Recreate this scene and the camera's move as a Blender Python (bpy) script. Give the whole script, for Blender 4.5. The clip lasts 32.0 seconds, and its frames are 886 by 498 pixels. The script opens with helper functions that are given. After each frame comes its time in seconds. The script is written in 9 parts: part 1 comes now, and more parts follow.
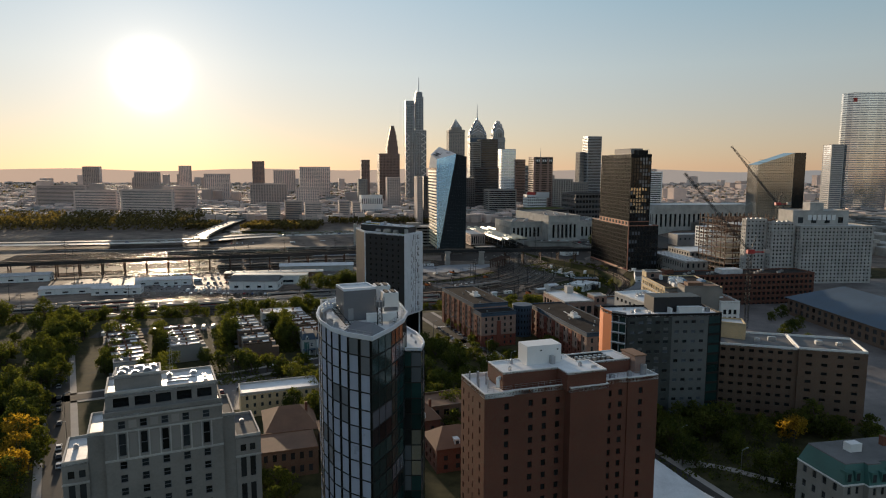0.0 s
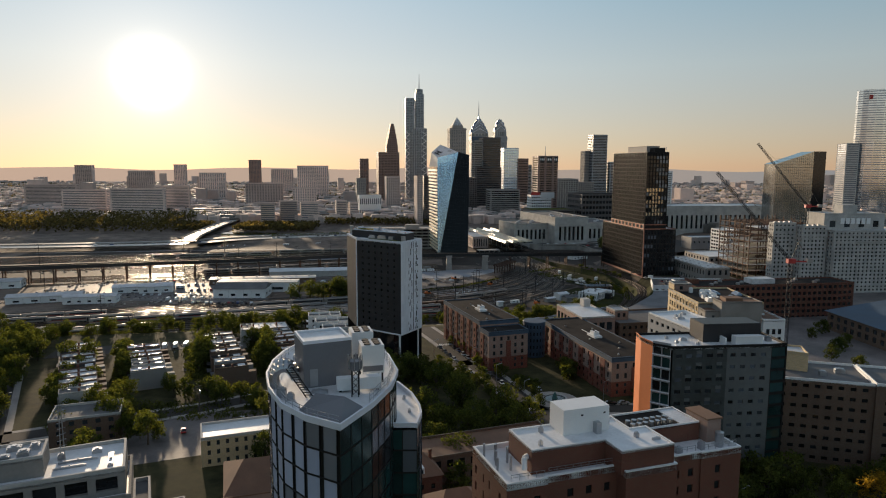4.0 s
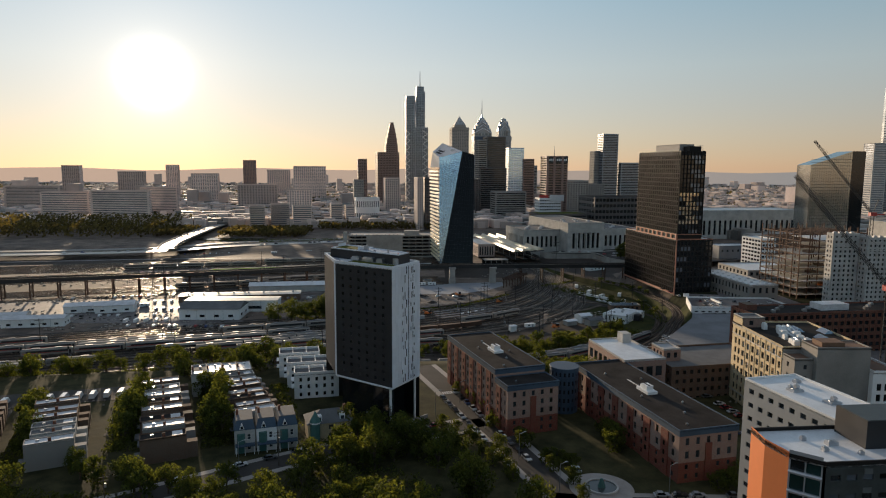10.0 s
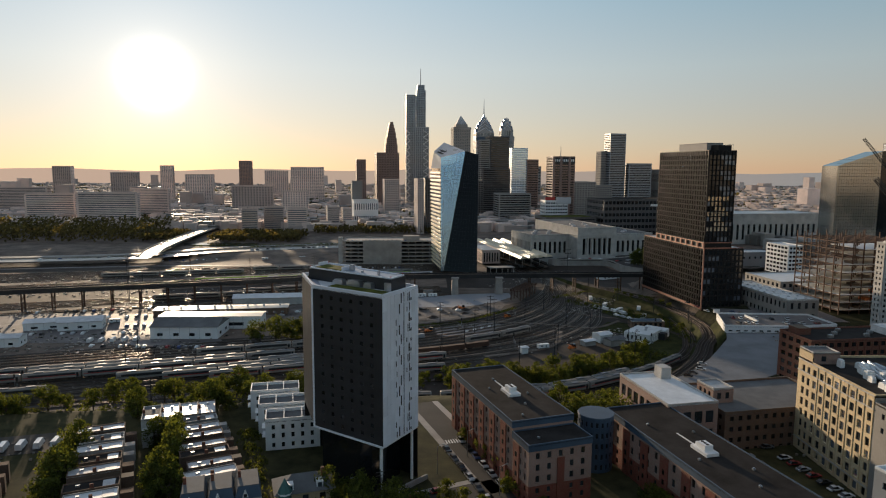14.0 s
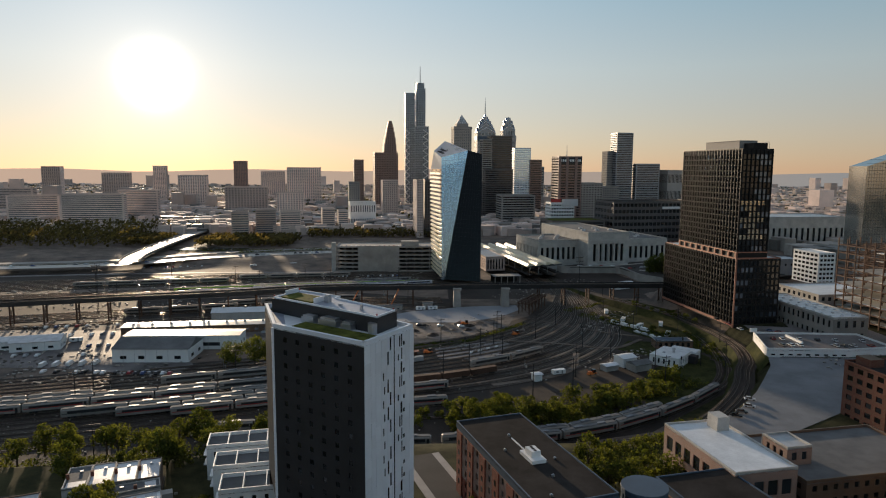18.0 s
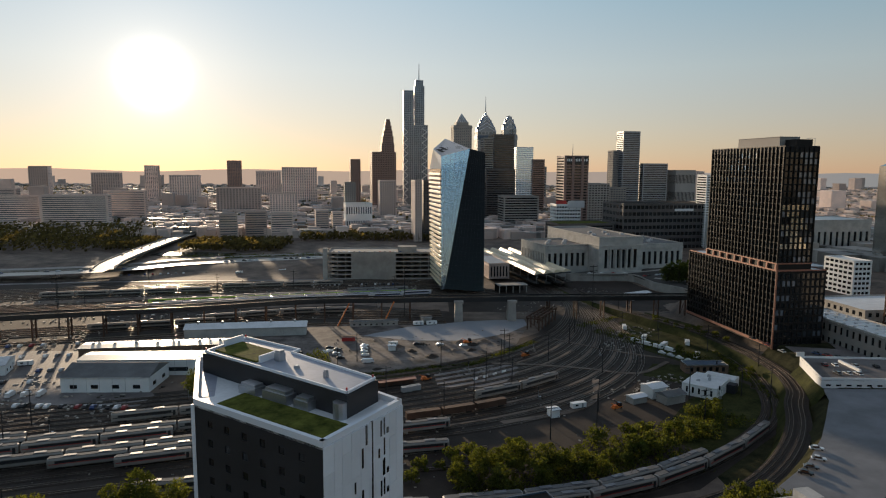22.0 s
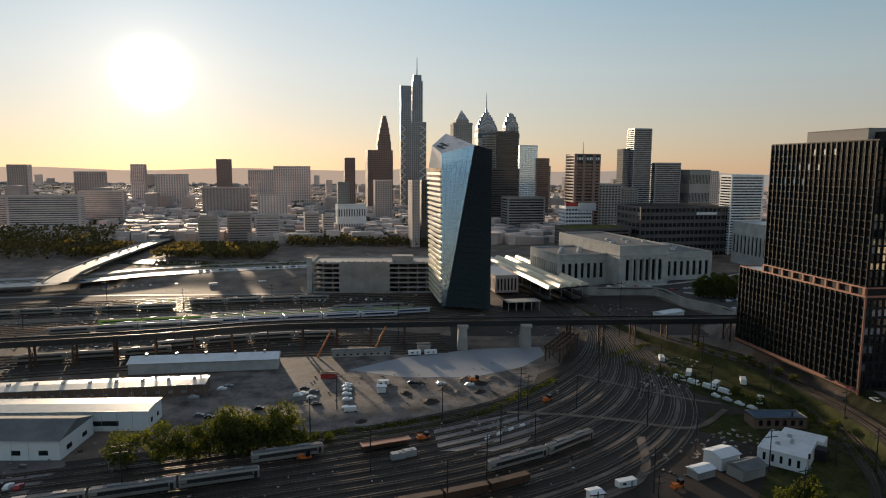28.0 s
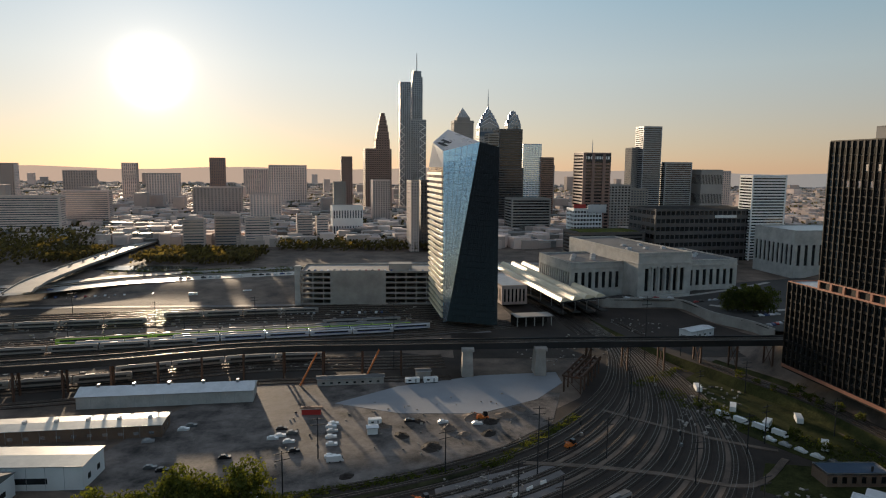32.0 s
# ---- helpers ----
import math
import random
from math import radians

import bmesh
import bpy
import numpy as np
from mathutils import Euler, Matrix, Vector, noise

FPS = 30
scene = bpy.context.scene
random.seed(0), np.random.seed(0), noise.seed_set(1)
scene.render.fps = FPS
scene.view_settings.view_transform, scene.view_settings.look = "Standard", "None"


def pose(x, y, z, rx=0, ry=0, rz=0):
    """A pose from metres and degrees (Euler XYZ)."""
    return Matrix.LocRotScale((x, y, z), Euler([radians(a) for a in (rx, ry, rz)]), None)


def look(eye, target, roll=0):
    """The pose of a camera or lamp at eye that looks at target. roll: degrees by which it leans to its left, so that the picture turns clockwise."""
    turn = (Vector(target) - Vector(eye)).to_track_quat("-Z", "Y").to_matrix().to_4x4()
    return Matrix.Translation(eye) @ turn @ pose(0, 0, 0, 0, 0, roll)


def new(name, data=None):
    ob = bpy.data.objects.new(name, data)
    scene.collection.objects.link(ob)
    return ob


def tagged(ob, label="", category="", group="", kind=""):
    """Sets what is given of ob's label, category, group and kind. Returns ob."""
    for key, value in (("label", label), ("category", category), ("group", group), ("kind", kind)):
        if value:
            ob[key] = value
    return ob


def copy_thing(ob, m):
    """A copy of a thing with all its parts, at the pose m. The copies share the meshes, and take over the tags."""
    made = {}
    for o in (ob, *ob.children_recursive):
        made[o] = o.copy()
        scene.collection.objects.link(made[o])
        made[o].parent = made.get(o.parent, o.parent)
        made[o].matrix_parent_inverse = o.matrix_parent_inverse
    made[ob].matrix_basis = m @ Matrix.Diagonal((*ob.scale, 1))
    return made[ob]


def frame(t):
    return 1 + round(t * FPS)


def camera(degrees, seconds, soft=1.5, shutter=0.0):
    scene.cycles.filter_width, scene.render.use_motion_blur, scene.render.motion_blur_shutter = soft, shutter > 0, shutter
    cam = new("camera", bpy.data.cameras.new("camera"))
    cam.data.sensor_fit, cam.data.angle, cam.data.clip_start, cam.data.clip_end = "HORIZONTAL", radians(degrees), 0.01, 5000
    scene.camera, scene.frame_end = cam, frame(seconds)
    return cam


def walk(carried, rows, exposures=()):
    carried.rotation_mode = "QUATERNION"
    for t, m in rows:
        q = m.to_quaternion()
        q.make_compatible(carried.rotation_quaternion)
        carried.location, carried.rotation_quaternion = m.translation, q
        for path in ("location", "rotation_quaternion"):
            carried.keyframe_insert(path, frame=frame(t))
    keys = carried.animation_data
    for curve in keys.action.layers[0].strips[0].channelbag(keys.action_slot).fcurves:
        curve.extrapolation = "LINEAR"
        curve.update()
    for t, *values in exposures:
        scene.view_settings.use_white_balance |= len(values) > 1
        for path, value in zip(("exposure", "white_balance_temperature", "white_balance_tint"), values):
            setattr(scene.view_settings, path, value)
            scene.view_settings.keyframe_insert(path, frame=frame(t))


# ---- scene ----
cam = camera(67.8, 32.0, soft=1.1)
PATH = [
    (0, (-0.39, 4.18, 95.39), (1.71, 103.39, 82.99), 0.15),
    (1, (-0.48, 13.63, 95.16), (1.60, 112.83, 82.73), 0.18),
    (2, (-0.46, 24.32, 95.00), (1.60, 123.52, 82.53), 0.20),
    (3, (-0.38, 35.81, 94.88), (1.67, 135.01, 82.39), 0.23),
    (4, (-0.28, 47.80, 94.80), (1.76, 146.99, 82.30), 0.24),
    (5, (-0.17, 60.05, 94.75), (1.84, 159.25, 82.25), 0.26),
    (6, (-0.07, 72.43, 94.74), (1.91, 171.63, 82.25), 0.27),
    (7, (0.00, 84.83, 94.74), (1.96, 184.03, 82.27), 0.29),
    (8, (0.05, 97.20, 94.76), (1.97, 196.40, 82.31), 0.30),
    (9, (0.07, 109.51, 94.79), (1.96, 208.72, 82.36), 0.30),
    (10, (0.08, 121.76, 94.83), (1.92, 220.97, 82.43), 0.31),
    (11, (0.07, 133.96, 94.87), (1.87, 233.18, 82.50), 0.31),
    (12, (0.05, 146.12, 94.91), (1.82, 245.34, 82.57), 0.32),
    (13, (0.02, 158.25, 94.95), (1.77, 257.48, 82.64), 0.32),
    (14, (0.00, 170.37, 94.98), (1.72, 269.60, 82.69), 0.32),
    (15, (-0.01, 182.49, 95.01), (1.70, 281.72, 82.74), 0.32),
    (16, (-0.01, 194.62, 95.02), (1.69, 293.85, 82.77), 0.33),
    (17, (0.00, 206.76, 95.02), (1.71, 305.99, 82.79), 0.33),
    (18, (0.02, 218.91, 95.02), (1.75, 318.14, 82.79), 0.33),
    (19, (0.06, 231.07, 95.00), (1.81, 330.30, 82.77), 0.33),
    (20, (0.10, 243.25, 94.97), (1.88, 342.48, 82.75), 0.34),
    (21, (0.14, 255.44, 94.93), (1.96, 354.67, 82.70), 0.34),
    (22, (0.18, 267.64, 94.89), (2.04, 366.88, 82.65), 0.35),
    (23, (0.20, 279.87, 94.84), (2.11, 379.10, 82.59), 0.36),
    (24, (0.21, 292.13, 94.79), (2.16, 391.36, 82.52), 0.37),
    (25, (0.19, 304.43, 94.73), (2.19, 403.65, 82.45), 0.38),
    (26, (0.15, 316.78, 94.68), (2.18, 416.00, 82.38), 0.39),
    (27, (0.08, 329.18, 94.64), (2.15, 428.40, 82.32), 0.41),
    (28, (-0.02, 341.64, 94.61), (2.08, 440.85, 82.27), 0.43),
    (29, (-0.13, 354.13, 94.59), (1.99, 453.34, 82.23), 0.45),
    (30, (-0.24, 366.63, 94.60), (1.89, 465.83, 82.21), 0.48),
    (31, (-0.32, 379.06, 94.64), (1.82, 478.26, 82.22), 0.51),
    (32, (-0.35, 391.32, 94.71), (1.80, 490.51, 82.25), 0.54),
]
walk(cam, [(t, look(eye, target, roll)) for t, eye, target, roll in PATH])

# ---- world, sun and exposure ----
SUN_AZ, SUN_EL = radians(-22.2), radians(6.9)      # from +y towards +x; height over the horizon
SUN_DIR = Vector((math.sin(SUN_AZ) * math.cos(SUN_EL), math.cos(SUN_AZ) * math.cos(SUN_EL), math.sin(SUN_EL)))


def build_world():
    w = bpy.data.worlds.new("morning_sky")
    scene.world = w
    w.use_nodes = True
    nt = w.node_tree
    nt.nodes.clear()
    N, L = nt.nodes.new, nt.links.new
    out = N("ShaderNodeOutputWorld")
    bg = N("ShaderNodeBackground")
    sky = N("ShaderNodeTexSky")
    sky.sky_type, sky.sun_disc = "NISHITA", False
    sky.sun_elevation, sky.sun_rotation = SUN_EL, SUN_AZ
    sky.altitude, sky.air_density, sky.dust_density, sky.ozone_density = 100, 1.0, .06, 2.0
    bg.inputs["Strength"].default_value = SKY_STRENGTH
    co = N("ShaderNodeTexCoord")
    dot = N("ShaderNodeVectorMath"); dot.operation = "DOT_PRODUCT"
    dot.inputs[1].default_value = SUN_DIR
    L(co.outputs["Generated"], dot.inputs[0])
    top = N("ShaderNodeMath"); top.operation = "MAXIMUM"; top.inputs[1].default_value = 0.0
    L(dot.outputs["Value"], top.inputs[0])
    last = sky.outputs["Color"]
    # the glow of the low sun in the hazy air round it
    for power, amount, colour in AUREOLE:
        p = N("ShaderNodeMath"); p.operation = "POWER"; p.inputs[1].default_value = power
        L(top.outputs[0], p.inputs[0])
        mul = N("ShaderNodeVectorMath"); mul.operation = "SCALE"
        mul.inputs[0].default_value = [c * amount for c in colour]
        L(p.outputs[0], mul.inputs["Scale"])
        add = N("ShaderNodeVectorMath"); add.operation = "ADD"
        L(last, add.inputs[0]); L(mul.outputs[0], add.inputs[1])
        last = add.outputs[0]
    # pale haze low over the whole horizon
    sep = N("ShaderNodeSeparateXYZ"); L(co.outputs["Generated"], sep.inputs[0])
    ab = N("ShaderNodeMath"); ab.operation = "ABSOLUTE"; L(sep.outputs["Z"], ab.inputs[0])
    ramp = N("ShaderNodeValToRGB")
    L(ab.outputs[0], ramp.inputs[0])
    els = ramp.color_ramp.elements
    els[0].position, els[0].color = 0.0, (*HAZE[0], 1)
    els[1].position, els[1].color = 1.0, (*HAZE[-1][1], 1)
    for pos, col in HAZE[1:-1]:
        e = els.new(pos); e.color = (*col, 1)
    add = N("ShaderNodeVectorMath"); add.operation = "ADD"
    gain = N("ShaderNodeVectorMath"); gain.operation = "SCALE"; gain.inputs["Scale"].default_value = 1 / SKY_STRENGTH
    L(ramp.outputs["Color"], gain.inputs[0])
    L(last, add.inputs[0]); L(gain.outputs[0], add.inputs[1])
    L(add.outputs[0], bg.inputs["Color"])
    L(bg.outputs[0], out.inputs[0])


SKY_STRENGTH = 0.05
AUREOLE = ((2300, 50, (1, .95, .86)), (190, 4.4, (1, .80, .60)), (14, 1.8, (1, .70, .54)), (4, 4.3, (1, .84, .76)))
HAZE = ((.27, .165, .15), (0.05, (.285, .21, .195)), (0.14, (.27, .285, .285)), (0.28, (.13, .255, .318)), (0.45, (.15, .205, .25)), (1.0, (.19, .205, .25)))
build_world()
sun = new("sun", bpy.data.lights.new("sun", "SUN"))
sun.data.energy, sun.data.angle, sun.data.color = 5.0, radians(1.4), (1, .77, .53)
sun.matrix_world = look(SUN_DIR * 100, (0, 0, 0))


# ---- materials ----
def mat(name, colour, rough=0.8, metal=0.0, vary=0.25, grain=6.0, patch=0.08, bump=0.15, tint=None, island=0.0, spec=0.5, coat=0.0):
    """A surface with grain and larger stains; island: how far each piece differs in tone."""
    m = bpy.data.materials.new(name)
    m.use_nodes = True
    nt = m.node_tree
    N, L = nt.nodes.new, nt.links.new
    b = nt.nodes["Principled BSDF"]
    b.inputs["Roughness"].default_value, b.inputs["Metallic"].default_value = rough, metal
    b.inputs["Specular IOR Level"].default_value = spec
    b.inputs["Coat Weight"].default_value = coat
    geo = N("ShaderNodeNewGeometry")
    fine, big = N("ShaderNodeTexNoise"), N("ShaderNodeTexNoise")
    fine.inputs["Scale"].default_value, fine.inputs["Detail"].default_value = grain, 5
    big.inputs["Scale"].default_value, big.inputs["Detail"].default_value = patch, 6
    big.inputs["Roughness"].default_value = 0.65
    L(geo.outputs["Position"], fine.inputs["Vector"]); L(geo.outputs["Position"], big.inputs["Vector"])
    mix = N("ShaderNodeMath"); mix.operation = "MULTIPLY_ADD"
    L(fine.outputs["Fac"], mix.inputs[0]); mix.inputs[1].default_value = 0.4
    sc = N("ShaderNodeMath"); sc.operation = "MULTIPLY_ADD"; sc.inputs[1].default_value = 1.0; sc.inputs[2].default_value = -0.2
    L(big.outputs["Fac"], sc.inputs[0]); L(sc.outputs[0], mix.inputs[2])
    ramp = N("ShaderNodeValToRGB")
    dark = [c * (1 - vary) for c in colour]
    light = [min(1, c * (1 + vary)) for c in (tint or colour)]
    ramp.color_ramp.elements[0].position, ramp.color_ramp.elements[0].color = 0.3, (*dark, 1)
    ramp.color_ramp.elements[1].position, ramp.color_ramp.elements[1].color = 0.72, (*light, 1)
    L(mix.outputs[0], ramp.inputs[0])
    last = ramp.outputs["Color"]
    if island:
        info = N("ShaderNodeObjectInfo")
        sm = N("ShaderNodeMath"); sm.operation = "ADD"
        L(info.outputs["Random"], sm.inputs[0]); L(geo.outputs["Random Per Island"], sm.inputs[1])
        fr = N("ShaderNodeMath"); fr.operation = "FRACT"; L(sm.outputs[0], fr.inputs[0])
        rng = N("ShaderNodeMapRange"); rng.inputs["To Min"].default_value, rng.inputs["To Max"].default_value = 1 - island, 1 + island
        L(fr.outputs[0], rng.inputs["Value"])
        vm = N("ShaderNodeVectorMath"); vm.operation = "SCALE"
        L(last, vm.inputs[0]); L(rng.outputs[0], vm.inputs["Scale"])
        last = vm.outputs[0]
    L(last, b.inputs["Base Color"])
    rr = N("ShaderNodeMapRange")
    rr.inputs["To Min"].default_value, rr.inputs["To Max"].default_value = max(.02, rough - .12), min(1, rough + .12)
    L(big.outputs["Fac"], rr.inputs["Value"]); L(rr.outputs[0], b.inputs["Roughness"])
    if bump:
        bp = N("ShaderNodeBump"); bp.inputs["Strength"].default_value, bp.inputs["Distance"].default_value = bump, 0.05
        L(fine.outputs["Fac"], bp.inputs["Height"]); L(bp.outputs[0], b.inputs["Normal"])
    return m


def foliage(name, colour, tint):
    """Leaves: a matt surface that lets part of the light through."""
    m = mat(name, colour, .75, vary=.35, grain=.5, patch=.12, island=.45, bump=0, tint=tint, spec=.2)
    nt = m.node_tree
    b, out = nt.nodes["Principled BSDF"], nt.nodes["Material Output"]
    tr, mx = nt.nodes.new("ShaderNodeBsdfTranslucent"), nt.nodes.new("ShaderNodeMixShader")
    col = b.inputs["Base Color"].links[0].from_socket
    up = nt.nodes.new("ShaderNodeVectorMath"); up.operation = "MULTIPLY"; up.inputs[1].default_value = (1.6, 1.45, .6)
    nt.links.new(col, up.inputs[0]); nt.links.new(up.outputs[0], tr.inputs["Color"])
    mx.inputs[0].default_value = .5
    nt.links.new(b.outputs[0], mx.inputs[1]); nt.links.new(tr.outputs[0], mx.inputs[2]); nt.links.new(mx.outputs[0], out.inputs["Surface"])
    return m


def glass(name, colour, rough=0.06, vary=0.3, metal=0.0, spec=0.8):
    """A dark reflecting pane: coated window glass seen from outside."""
    return mat(name, colour, rough, metal, vary, 0.4, 0.05, 0.02, island=0.45, spec=spec)


def brickwork(name, brick, mortar, scale=1.0, rough=0.85):
    """Courses of brick at real size on an upright wall."""
    m = mat(name, brick, rough, vary=.22, grain=3, patch=.06, bump=.2)
    nt = m.node_tree
    N, L = nt.nodes.new, nt.links.new
    b = nt.nodes["Principled BSDF"]
    old = b.inputs["Base Color"].links[0].from_socket
    geo = N("ShaderNodeNewGeometry")
    sep = N("ShaderNodeSeparateXYZ"); L(geo.outputs["Position"], sep.inputs[0])
    s = N("ShaderNodeMath"); s.operation = "ADD"; L(sep.outputs[0], s.inputs[0]); L(sep.outputs[1], s.inputs[1])
    com = N("ShaderNodeCombineXYZ"); L(s.outputs[0], com.inputs[0]); L(sep.outputs[2], com.inputs[1])
    bt = N("ShaderNodeTexBrick")
    bt.inputs["Scale"].default_value = scale
    bt.inputs["Brick Width"].default_value, bt.inputs["Row Height"].default_value, bt.inputs["Mortar Size"].default_value = .22, .075, .008
    bt.inputs["Color1"].default_value = (.75, .75, .75, 1); bt.inputs["Color2"].default_value = (1.15, 1.15, 1.15, 1)
    bt.inputs["Mortar"].default_value = (*[min(2.5, a / c) for a, c in zip(mortar, brick)], 1)
    L(com.outputs[0], bt.inputs["Vector"])
    mx = N("ShaderNodeMix"); mx.data_type, mx.blend_type = "RGBA", "MULTIPLY"
    mx.inputs["Factor"].default_value = 1
    L(old, mx.inputs["A"]); L(bt.outputs["Color"], mx.inputs["B"]); L(mx.outputs["Result"], b.inputs["Base Color"])
    return m


